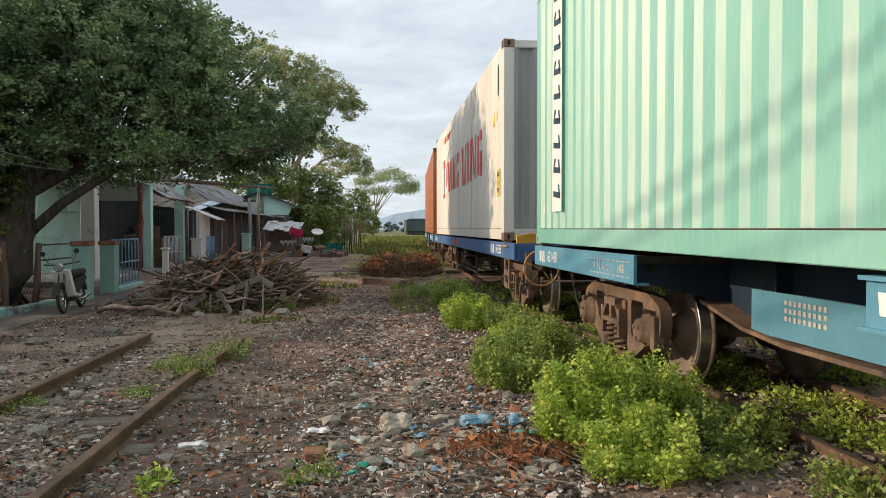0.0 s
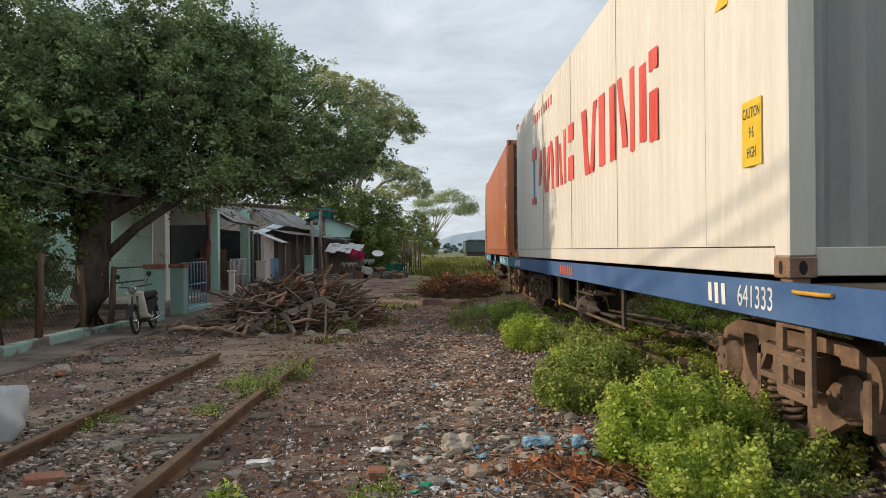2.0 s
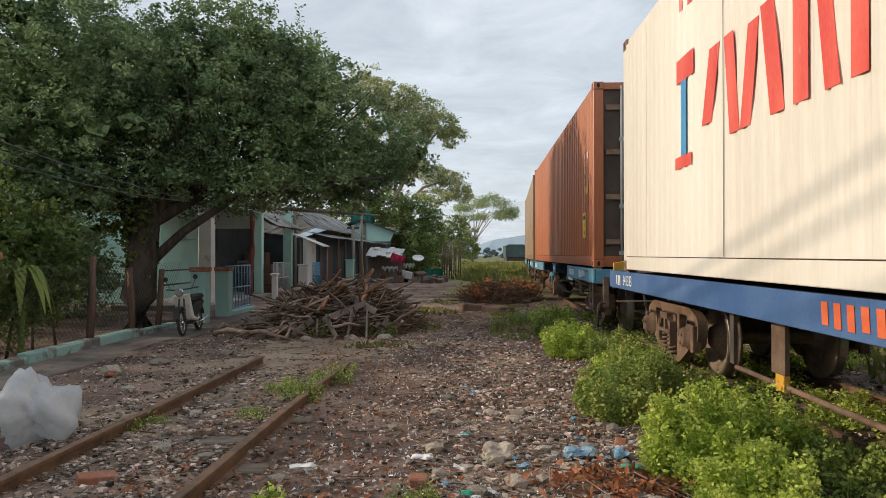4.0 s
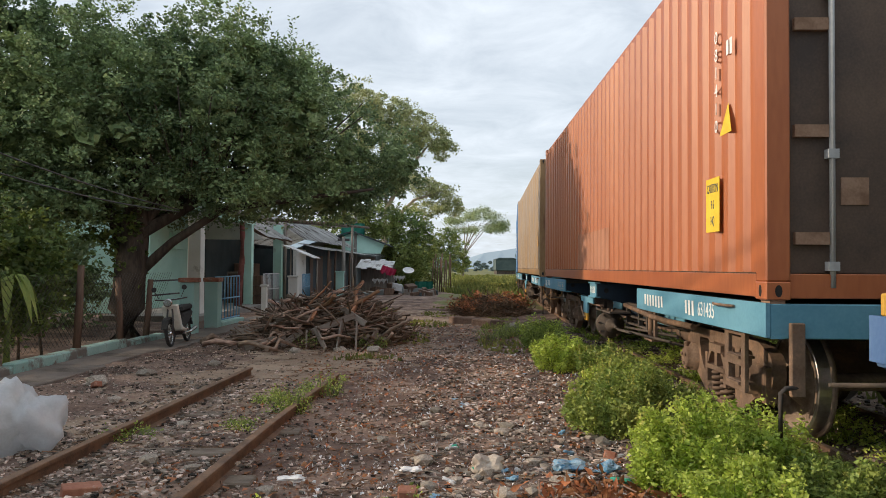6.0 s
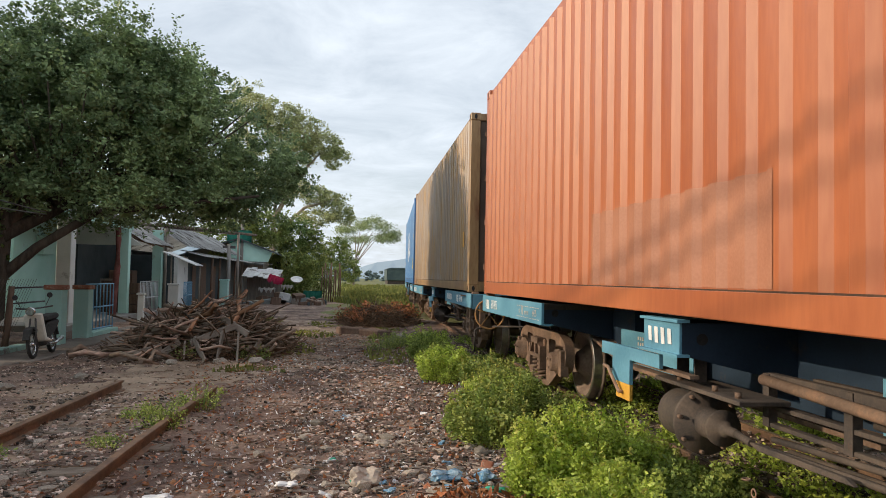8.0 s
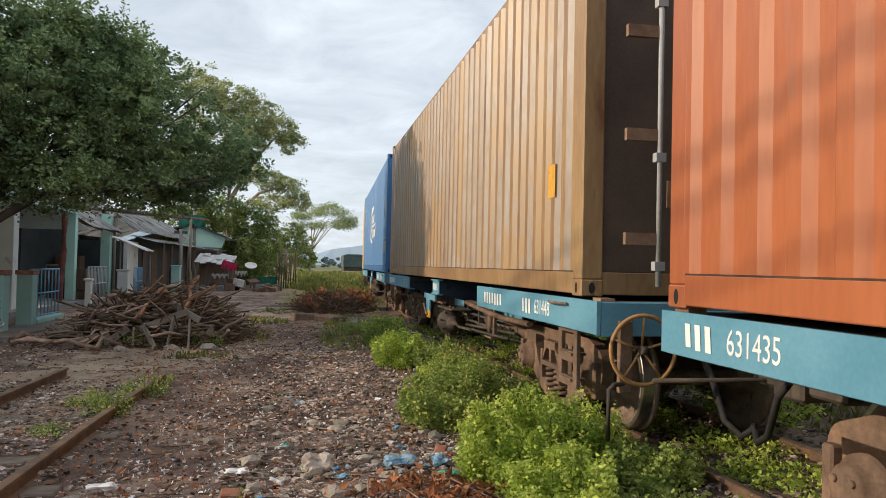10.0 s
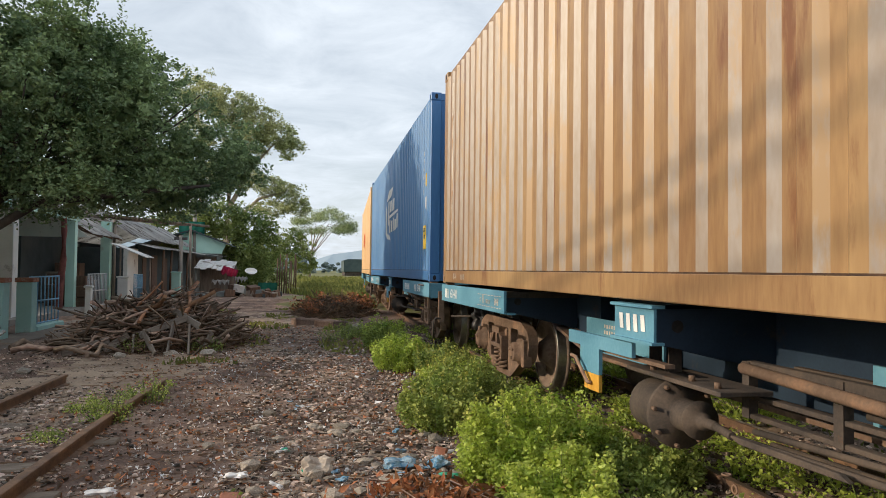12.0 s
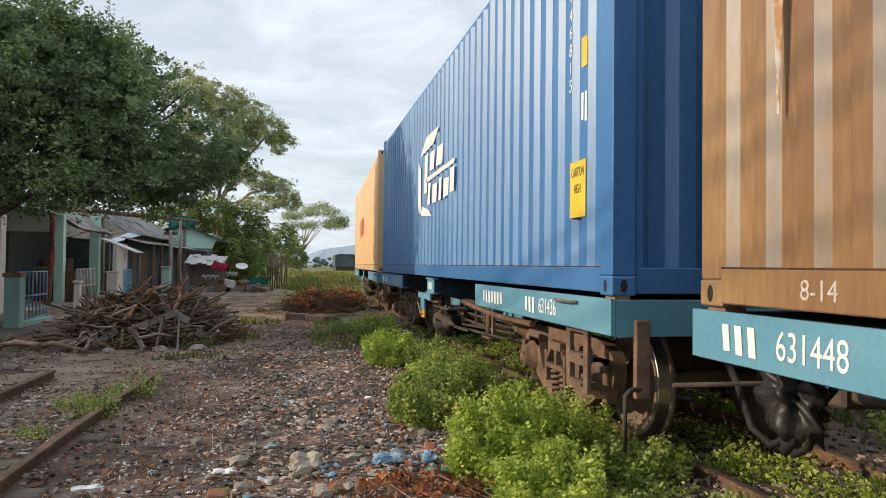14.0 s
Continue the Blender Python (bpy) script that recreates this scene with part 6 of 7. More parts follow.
part("handlebar", tube(B_(), [(-0.32, -0.28, 0.95), (-0.12, -0.38, 0.93), (0.12, -0.38, 0.93), (0.32, -0.28, 0.95)], 0.014, 8), "iron", moped)
part("headlight", lathe(B_(), [(-0.06, 0.03), (-0.02, 0.08), (0.05, 0.085), (0.06, 0.07)], 16), "chrome", moped, where=pose(0, -0.50, 0.88, 0, 0, -90))
part("engine", soften(box(B_(), -0.11, 0.11, -0.12, 0.25, 0.20, 0.40), 0.03), "iron", moped)
part("exhaust", tube(B_(), [(0.12, 0.0, 0.22), (0.14, 0.35, 0.22), (0.14, 0.80, 0.28)], [0.02, 0.03, 0.04], 8), "chrome", moped)
part("rear_mudguard", prism(B_(), [(0.35, 0.55), (0.60, 0.60), (0.85, 0.50), (0.92, 0.34), (0.88, 0.34), (0.80, 0.48), (0.60, 0.56), (0.38, 0.52)], -0.06, 0.06), "tyre", moped)
part("tail_light", box(B_(), -0.05, 0.05, 0.86, 0.90, 0.52, 0.60), "red_mark", moped)
part("stand", tube(B_(), [(-0.06, 0.1, 0.22), (-0.22, 0.14, 0.0)], 0.012, 6), "iron", moped)

# ---- trees ----
def tree(name, label, limbs, lobes, leaves, size, leaf, bark="bark", shell=0.5, slim=0.55, k=34, loose=0.105):
    t = thing(name, label, "tree")
    bm = B_()
    for pts, radii in limbs:
        tube(bm, pts, radii, 9)
    part("trunk", bm, bark, t)
    part("crown", leaf_mesh("crown", in_lobes(lobes, leaves, shell, k, loose), size, leaf, slim), None, t)
    return t


TX, TY = -6.2, 13.6
limbs = [([(TX, TY, -0.1), (TX - 0.02, TY, 0.6), (TX + 0.05, TY, 1.3), (TX + 0.1, TY + 0.1, 2.2), (TX + 0.1, TY + 0.3, 3.4)], [0.42, 0.33, 0.29, 0.26, 0.16]),
         ([(TX + 0.02, TY, 1.1), (TX + 0.7, TY + 0.3, 1.85), (TX + 1.6, TY + 0.5, 2.5), (TX + 3.0, TY + 0.9, 2.75), (TX + 4.4, TY + 1.4, 3.0)], [0.11, 0.085, 0.07, 0.05, 0.025]),
         ([(TX, TY, 1.2), (TX - 0.35, TY + 0.2, 2.2), (TX - 1.1, TY + 0.5, 3.4)], [0.15, 0.11, 0.06]),
         ([(TX, TY, 1.6), (TX + 0.5, TY + 0.4, 2.8), (TX + 1.4, TY + 0.9, 4.0)], [0.13, 0.09, 0.04]),
         ([(TX, TY, 1.5), (TX - 0.3, TY + 1.0, 2.8), (TX + 0.6, TY + 2.6, 4.2)], [0.15, 0.1, 0.05]),
         ([(TX + 0.2, TY, 2.0), (TX + 1.5, TY + 1.6, 3.2), (TX + 2.6, TY + 2.8, 4.0)], [0.13, 0.09, 0.04])]
for k in range(26):
    a, r = k * 2.4, 1.2 + 2.2 * ((k * 0.618) % 1)
    limbs.append(([(TX + 0.9, TY + 0.8, 2.6), (TX + 0.9 + r * 0.5 * math.cos(a), TY + 1 + r * 0.5 * math.sin(a), 3.2), (TX + 1.0 + r * math.cos(a), TY + 1 + r * math.sin(a), 3.4 + 1.6 * ((k * 0.37) % 1))], [0.05, 0.03, 0.012]))
BIG = [(-8.6, 13.6, 4.2, 1.9, 2.0, 1.7), (-6.9, 13.2, 4.7, 1.9, 2.0, 1.6), (-5.2, 13.4, 4.6, 1.8, 2.0, 1.5), (-4.2, 14.2, 4.3, 1.4, 1.9, 1.4), (-5.9, 15.4, 4.9, 2.0, 2.2, 1.5), (-3.5, 15.8, 3.7, 1.3, 1.8, 1.1),
       (-2.5, 15.8, 3.9, 1.1, 1.6, 1.1), (-3.3, 14.6, 4.3, 1.3, 1.6, 1.3), (-1.6, 16.4, 3.75, 0.85, 1.4, 0.9), (-6.2, 16.6, 5.4, 2.0, 1.8, 1.3), (-4.4, 16.6, 5.4, 1.6, 1.6, 1.1), (-8.4, 16.2, 5.7, 1.8, 1.8, 1.3), (-7.6, 12.4, 5.0, 1.6, 1.6, 1.4), (-9.6, 13.0, 4.8, 1.6, 1.8, 1.6), (-4.6, 14.0, 3.0, 1.9, 1.8, 0.8), (-3.0, 15.2, 3.1, 1.2, 1.4, 0.7), (-6.4, 14.2, 3.1, 1.7, 2.0, 0.9), (-8.3, 12.9, 3.0, 1.5, 1.6, 1.2), (-7.6, 16.4, 4.4, 1.8, 2.0, 1.6), (-9.8, 14.8, 3.6, 1.6, 2.2, 1.8), (-4.6, 16.8, 3.8, 1.6, 1.6, 1.2), (-5.0, 13.6, 5.6, 1.0, 1.2, 0.9), (-6.6, 12.0, 3.6, 1.3, 0.9, 1.0), (-7.8, 11.6, 3.6, 1.1, 0.9, 1.0), (-6.9, 12.0, 2.5, 0.9, 0.8, 0.6), (-7.7, 12.0, 2.2, 0.9, 0.9, 0.9), (-8.8, 12.2, 2.2, 1.0, 1.0, 1.0), (-4.3, 14.0, 5.5, 0.9, 1.2, 0.9)]
BIG += [(-5.6, 13.4, 2.9, 1.2, 1.4, 0.55), (-4.2, 13.8, 2.75, 1.2, 1.4, 0.5), (-2.9, 14.8, 2.75, 1.0, 1.3, 0.5), (-2.2, 15.6, 2.95, 0.9, 1.2, 0.5), (-7.2, 13.0, 2.7, 1.0, 1.0, 0.7), (-8.6, 12.6, 6.0, 1.3, 1.3, 0.9), (-3.6, 14.4, 5.2, 0.9, 1.1, 0.8)]
BIG = [(x, y + 0.5, *rest) for x, y, *rest in BIG]
big = tree("tree", "broad dark-green shade tree with dense small leaves", limbs, BIG, 250000, 0.072, "leaf_dark", shell=0.62, k=52, loose=0.072)
part("ivy", leaf_mesh("ivy", in_lobes([(TX + 0.02, TY - 0.1, 1.5, 0.34, 0.30, 0.8), (TX - 0.3, TY - 0.2, 2.3, 0.6, 0.4, 0.5)], 2600, 0.7), 0.07, "leaf_ivy", 0.6), None, big, "ivy clinging to the trunk")
part("inner_foliage", leaf_mesh("inner_foliage", in_lobes([(*q[:3], q[3] * 0.62, q[4] * 0.62, q[5] * 0.58) for q in BIG], 20000, 0.05), 0.22, "leaf_dark", 0.7), None, big)
tops = []
for k in range(70):
    lx, ly, lz, rx, ry, rz = BIG[k % len(BIG)]
    a = rng.random() * 6.28
    q = 0.55 * rng.random()
    x0, y0 = lx + rx * q * math.cos(a), ly + ry * q * math.sin(a)
    z0 = lz + rz * math.sqrt(max(0, 1 - q * q)) * 0.95
    for j in range(30):
        tops.append((x0 + 0.05 * rng.normal() + 0.04 * math.sin(k) * j / 6, y0 + 0.05 * rng.normal(), z0 + 0.55 * j / 30 + 0.02 * rng.normal()))
part("shoot_foliage", leaf_mesh("shoot_foliage", tops, 0.07, "leaf_dark", 0.55), None, big, "upright leafy shoots")

ivy = thing("hedge", "ragged climbing hedge on the fence with yellow-green leaves", "hedge")
# the long row at x -6.9 is unseen, added to shade the ground
HEDGE = [(-6.25, 9.4, 0.8, 0.5, 0.9, 0.7), (-6.35, 10.5, 1.1, 0.6, 0.9, 0.95), (-6.9, 9.4, 1.45, 0.7, 0.9, 1.0), (-6.7, 11.2, 1.4, 0.6, 0.9, 0.9), (-7.2, 10.6, 1.8, 0.9, 1.0, 1.0)] + [(-6.9, -4.4 + 1.25 * k, 1.25 + 0.1 * math.sin(k * 2.0), 0.7, 1.0, 1.15) for k in range(11)]
part("leaves", leaf_mesh("leaves", in_lobes(HEDGE, 60000, 0.1), 0.085, "leaf_ivy", 0.6), None, ivy)
bm = B_()
for k in range(24):
    y = -3 + k * 0.6
    tube(bm, [(-6.2, y, 0), (-6.25 + 0.1 * math.sin(k), y + 0.1, 0.6), (-6.2 + 0.2 * math.sin(k * 3), y + 0.2, 1.2)], [0.025, 0.018, 0.008], 5)
part("stem", bm, "bark", ivy)
back_shrub = thing("shrub", "dense dark evergreen shrub behind the fence", "shrub")
part("foliage", leaf_mesh("foliage", in_lobes([(-8.6, 12.6, 1.0, 1.0, 0.9, 1.1), (-9.9, 14.6, 1.2, 1.3, 1.2, 1.5), (-8.9, 16.2, 1.0, 0.9, 1.0, 1.2), (-9.6, 17.6, 1.3, 1.0, 1.0, 1.5), (-11.5, 16.5, 1.6, 1.5, 1.5, 1.9), (-12.8, 18.5, 1.8, 1.8, 1.5, 2.0)], 26000, 0.15), 0.12, "leaf_dark", 0.6), None, back_shrub)
part("stem", tube(B_(), [(-9.6, 16.0, -0.05), (-9.6, 16.0, 1.2)], [0.08, 0.05], 6), "bark", back_shrub)
# added hedge that keeps sky light from reaching under the wagons
far_hedge = thing("hedge", "tall dense hedge added beyond the far rail to block sky light", "hedge")
part("leaves", leaf_mesh("leaves", in_lobes([(7.3 + 0.4 * math.sin(k), -10 + 1.5 * k, 1.7 + 0.3 * math.sin(k * 2.0), 1.2, 1.4, 2.1) for k in range(28)], 46000, 0.1), 0.24, "leaf_mid", 0.65), None, far_hedge)
banana = thing("broad_leaf_plant", "drooping broad-leaved plant by the fence", "plant", pose(-6.0, 9.6, 0.0))
for k in range(9):
    a = k * 0.75
    bm = B_()
    prev = None
    for j in range(7):
        t = j / 6
        r, z, wd = 0.08 + 0.34 * t, 1.25 + 0.35 * t - 0.95 * t * t, 0.07 * math.sin(math.pi * (0.12 + 0.86 * t)) + 0.004
        c, s_ = math.cos(a), math.sin(a)
        pair = (bm.verts.new((r * c - wd * s_, r * s_ + wd * c, z)), bm.verts.new((r * c, r * s_, z - 0.02)), bm.verts.new((r * c + wd * s_, r * s_ - wd * c, z)))
        if prev:
            bm.faces.new((prev[0], prev[1], pair[1], pair[0])); bm.faces.new((prev[1], prev[2], pair[2], pair[1]))
        prev = pair
    part("leaf", bm, "leaf_weed_dark", banana)
part("stalk", tube(B_(), [(0, 0, 0), (0.02, 0, 0.7), (0, 0, 1.3)], [0.05, 0.04, 0.03], 7), "stem", banana)

# unseen pole with guy cables, added so that its shadows cross the passing train
caster = thing("guyed_pole", "unseen pole with guy cables, added to shadow the train", "pole", pose(-14, -2.2, 0))
part("shaft", tube(B_(), [(0, 0, -0.05), (0, 0, 9.0)], [0.16, 0.1], 9), "wood_grey", caster)
for k, (z, low) in enumerate(((8.75, 4.5), (8.5, 4.3), (8.05, 3.85))):
    part("guy_cable", tube(B_(), [(0, 19.2 * q / 8, z + (low - z) * q / 8 - 0.5 * (q / 8) * (1 - q / 8)) for q in range(9)], 0.022 - 0.002 * k, 6), "cable", caster)
part("anchor_post", tube(B_(), [(0, 19.2, -0.05), (0, 19.25, 4.6)], [0.12, 0.1], 8), "wood_grey", caster)

euc_limbs = [([(-6.0, 60, -0.1), (-6.1, 60, 4), (-5.9, 60, 8), (-6.4, 60, 12), (-7.0, 60, 15)], [0.42, 0.34, 0.27, 0.18, 0.06]),
             ([(-6.0, 60, 6), (-4.2, 60.5, 9.5), (-2.5, 60.5, 11.5)], [0.2, 0.14, 0.05]), ([(-6.0, 60, 4.5), (-3.6, 59, 6.8), (-1.4, 59, 7.5)], [0.18, 0.12, 0.04]),
             ([(-8.2, 61, -0.1), (-8.3, 61, 5), (-8.1, 61, 10), (-8.6, 61, 14)], [0.35, 0.28, 0.2, 0.06])]
EUC = [(-8.2, 60, 14.6, 2.0, 2, 1.9), (-6.2, 60, 14.2, 2.0, 2, 1.6), (-4.2, 60, 13.2, 1.9, 2, 1.5), (-2.2, 60, 12.0, 1.5, 1.8, 1.3), (-1.4, 60, 11.0, 1.0, 1.4, 1.0), (-4.6, 60, 11.3, 1.9, 2, 1.1), (-8.6, 60, 11.8, 1.6, 2, 1.3),
       (-3.0, 59, 7.8, 1.4, 1.6, 0.8), (-1.2, 59, 7.3, 1.2, 1.5, 0.8), (-4.8, 59, 8.6, 1.1, 1.5, 0.8), (-0.6, 59, 6.2, 1.0, 1.2, 0.7), (-2.6, 59, 6.1, 1.4, 1.5, 0.7), (-7.2, 60, 9.0, 1.2, 1.5, 0.8)]
tree("eucalyptus_tree", "tall pale-trunked eucalyptus with open olive crown", euc_limbs, EUC, 46000, 0.19, "leaf_euc", "pale_bark", 0.45, 0.42, k=60, loose=0.15)
mid_limbs = [([(-4.5, 48, -0.1), (-4.5, 48, 2), (-4.2, 48, 4)], [0.25, 0.2, 0.1]), ([(-4.4, 48, 1.6), (-3.0, 48, 3.2)], [0.12, 0.06])]
MIDT = [(-8.0, 48, 3.6, 1.6, 1.6, 1.5), (-7.4, 50, 2.0, 1.5, 1.5, 1.5), (-5.6, 50, 1.8, 1.5, 1.5, 1.6), (-6.5, 47, 3.4, 1.6, 1.6, 1.2), (-5.0, 47, 4.4, 1.6, 1.6, 1.3), (-3.4, 47.5, 3.9, 1.5, 1.6, 1.3), (-2.4, 48, 2.5, 1.1, 1.3, 1.2), (-3.6, 46.8, 2.2, 1.4, 1.2, 1.1)]
tree("tree", "leafy bright green tree behind the sheds", mid_limbs, MIDT, 40000, 0.14, "leaf_mid", shell=0.5, k=80, loose=0.14)
BACK = [(-3 + 1.5 * k + 0.4 * math.sin(k * 2), 62 + 1.2 * k, 2.4 + 0.9 * math.sin(k * 1.7), 1.5, 1.5, 1.6) for k in range(3)]
tree("tree", "dusty green bushes at the yard's end", [([(-1.5, 63, 0), (-1.5, 63, 2.2)], [0.15, 0.08])], BACK, 8000, 0.18, "leaf_mid", shell=0.4)
lone_limbs = [([(0.6, 100, -0.1), (0.7, 100, 2.4), (0.9, 100, 4.0)], [0.20, 0.16, 0.13])]
for k in range(9):
    a = k * 0.7
    lone_limbs.append(([(0.9, 100, 3.2 + 0.1 * k), (2.0 + 1.3 * math.cos(a), 100 + 1.5 * math.sin(a), 6.2 + 0.15 * k), (2.4 + 3.0 * math.cos(a), 100 + 3 * math.sin(a), 7.6 + 0.8 * math.sin(k * 2.2))], [0.065, 0.04, 0.015]))
LONE = [(2.4 + 3.3 * math.cos(k * 0.9), 100 + 2.6 * math.sin(k * 0.9), 7.4 + 1.0 * math.sin(k * 2.3), 1.4, 1.4, 0.28) for k in range(14)] + [(3.4, 100, 9.2, 1.6, 1.5, 0.3), (2.2, 100, 8.7, 1.8, 1.6, 0.3), (5.6, 100, 6.6, 1.1, 1.2, 0.25)]
tree("tree", "slender flat-topped tree with feathery foliage", lone_limbs, LONE, 12000, 0.20, "leaf_feather", "pale_bark", 0.2, 0.4, k=30, loose=0.32)

YARD_END = [(-8.5 + 1.05 * k, 53 + 1.3 * math.sin(k * 2.2), 1.0 + 0.55 * math.sin(k * 1.7) ** 2, 1.1, 1.2, 1.2 + 0.5 * math.sin(k * 2.9) ** 2) for k in range(7)]
tree("shrub", "dark green scrub closing the yard's end", [([(-4.5, 53, 0), (-4.5, 53, 1.2)], [0.1, 0.05])], YARD_END, 30000, 0.13, "leaf_mid", shell=0.4, k=60, loose=0.14)

# ---- far things ----
wagon_far = thing("covered_wagon", "dark green covered goods wagon standing far off", "railway wagon", pose(10.4, 162, -0.1))
part("body", soften(box(B_(), -2.4, 2.0, -6, 6, 0.9, 3.3), 0.1), "far_wagon", wagon_far)
part("roof", prism(B_(), [(-2.45, 3.3), (2.05, 3.3), (1.2, 3.62), (-1.6, 3.62)], -6.05, 6.05, axis="y"), "far_wagon", wagon_far)
part("underframe", box(B_(), -2.2, 1.8, -5.6, 5.6, 0.15, 0.9), "underframe", wagon_far)
for k in range(5):
    part("side_rib", box(B_(), -2.4 + k * 1.05, -2.3 + k * 1.05, -6.06, -6.0, 0.9, 3.3), "far_wagon", wagon_far)
hill = B_()
for a, (x0, x1, y, top) in enumerate(((-420, 700, 700, 46), (-280, 800, 880, 82))):
    n = 60
    base, crest = [], []
    for i in range(n + 1):
        x = x0 + (x1 - x0) * i / n
        z = top * (0.55 + 0.25 * math.sin(i * 0.21 + a) + 0.16 * math.sin(i * 0.53 + 2 * a) + 0.03 * math.sin(i * 1.9)) * min(1, (i + 3) / 20, (n + 3 - i) / 12)
        base.append(hill.verts.new((x, y, -2))); crest.append(hill.verts.new((x, y + 75, z)))
    for i in range(n):
        hill.faces.new((base[i], base[i + 1], crest[i + 1], crest[i]))
hills = thing("backdrop", "hazy blue hills on the skyline", "hills", kind="structure", bm=hill, mat="hill")
wood_pts = [(x, 210 + 90 * rng.random(), 1.0 + 1.3 * rng.random(), 3.0 + 3 * rng.random(), 3.0, 2.0 + 2.6 * rng.random()) for x in np.linspace(-70, 150, 60)]
thing("far_woods", "hazy grey-green trees along the skyline", "trees", kind="stuff", bm=leaf_mesh("far_woods", in_lobes(wood_pts, 16000, 0.3), 1.1, "far_green", 0.7))
mast = thing("radio_mast", "thin lattice mast far off", "mast", pose(36, 420, 0))
for s in (-1, 1):
    part("leg", tube(B_(), [(s * 0.8, 0, 0), (s * 0.15, 0, 22)], 0.16, 5), "far_wagon", mast)

# ---- cables ----
def cable(points, name="cable"):
    bm = B_()
    tube(bm, points, 0.011, 5)
    thing(name, "sagging dark overhead cable", "cable", bm=bm, mat="cable", group="overhead cables")


def sagging(a, b, sag, n=14):
    a, b = Vector(a), Vector(b)
    return [a.lerp(b, i / n) - Vector((0, 0, sag * 4 * (i / n) * (1 - i / n))) for i in range(n + 1)]


cable(sagging((-6.25, 7.6, 3.12), (-5.0, 12.9, 2.40), 0.10))
cable(sagging((-6.35, 7.6, 2.85), (-5.0, 12.9, 2.36), 0.14))
cable(sagging((-7.9, 7.5, 3.6), (-6.6, 19.0, 2.9), 0.3))


# ---- plants by the track ----
def weed(x, y, wide, tall, leaves, mat, seeds=0, label="bushy bright green weed", size=0.0225, ry=None):
    """A clump of upright stems with small leaves."""
    wd = thing("weed", label, "weed", pose(x, y, height(x, y) - 0.02), group="weeds by the track")
    stems, pts, tips = B_(), [], []
    n = max(10, int(wide * 90))
    for k in range(n):
        a, r = rng.random() * 6.283, wide * math.sqrt(rng.random())
        bx, by = 0.55 * r * math.cos(a), 0.55 * r * math.sin(a) * (ry or 1)
        h = tall * (0.52 + 0.66 * rng.random()) * (1 - 0.35 * (r / wide) ** 2)
        tx, ty = r * math.cos(a), r * math.sin(a) * (ry or 1)
        tube(stems, [(bx, by, 0), ((bx + tx) / 2, (by + ty) / 2, h * 0.55), (tx, ty, h)], [0.006, 0.005, 0.002], 4, False)
        m = leaves // n
        u = 0.12 + 0.92 * rng.random(m) ** 0.75
        sp = (0.05 + 0.16 * rng.random(m)) * wide ** 0.5 * (1.15 - 0.65 * u)
        ang = rng.random(m) * 6.283
        pts.append(np.stack([bx + (tx - bx) * u + sp * np.cos(ang), by + (ty - by) * u + sp * np.sin(ang), h * u + 0.02 * rng.normal(size=m)], 1))
        if k < seeds:
            e = 0.10 * rng.random(14)
            tips.append(np.stack([tx + 0.008 * rng.normal(size=14), ty + 0.008 * rng.normal(size=14), h + 0.02 + e], 1))
    tagged(part("stem", stems, "stem", wd), kind="stuff")
    part("foliage", leaf_mesh("foliage", np.concatenate(pts), size, mat, 0.6, up=0.35), None, wd)
    if tips:
        tagged(part("seed_spray", leaf_mesh("seed_spray", np.concatenate(tips), 0.022, "seed", 0.6, up=1.5), None, wd), label="yellow-green seed heads", kind="stuff")
    return wd


weed(1.47, 4.60, 0.46, 0.53, 24000, "leaf_weed", 20, size=0.027)
weed(1.88, 4.95, 0.44, 0.44, 15000, "leaf_weed", 30, size=0.027)
weed(1.52, 4.10, 0.44, 0.34, 10000, "leaf_weed", 6, size=0.028)
weed(2.25, 4.45, 0.36, 0.26, 5000, "leaf_weed_dark", 8, size=0.032)
weed(1.22, 6.30, 0.40, 0.48, 11000, "leaf_weed_dark", 20, "bushy weed with yellow-green seed heads", size=0.03)
weed(1.55, 6.95, 0.40, 0.52, 11000, "leaf_weed_dark", 40, "bushy weed with yellow-green seed heads", size=0.03)
weed(1.62, 7.85, 0.36, 0.42, 7000, "leaf_weed", 34, "bushy weed with yellow-green seed heads", size=0.03)
weed(1.72, 8.9, 0.34, 0.42, 5000, "leaf_weed_dark", 22, "bushy weed with yellow-green seed heads", size=0.032)
weed(1.35, 10.1, 0.40, 0.46, 6500, "leaf_weed", 0, size=0.036)
weed(1.50, 11.3, 0.40, 0.44, 5500, "leaf_weed", 0, size=0.036)
weed(1.45, 13.0, 0.42, 0.44, 5000, "leaf_weed_dark", 0, size=0.036)
weed(1.60, 14.9, 0.45, 0.44, 4000, "leaf_weed", 0, size=0.036)
weed(0.75, 14.6, 0.5, 0.34, 1500, "leaf_weed_dark", 0, "low dull green weed")
weed(1.1, 15.2, 0.45, 0.36, 1200, "leaf_weed_dark", 0, "low dull green weed")
weed(-1.62, 7.0, 0.26, 0.30, 700, "leaf_weed_dark", 0, "low weed growing at the rail")
weed(-1.50, 8.0, 0.28, 0.28, 700, "leaf_weed_dark", 0, "low weed growing at the rail")
weed(-1.95, 7.6, 0.22, 0.16, 500, "leaf_weed_dark", 0, "low weed growing at the rail")
weed(-2.70, 5.9, 0.22, 0.12, 350, "leaf_weed_dark", 0, "low weed growing at the rail")
weed(-1.9, 6.3, 0.2, 0.12, 350, "leaf_weed_dark", 0, "low weed growing at the rail")
weed(-1.15, 4.05, 0.10, 0.15, 110, "leaf_weed", 0, "young yellow-green seedling in gravel", 0.045)
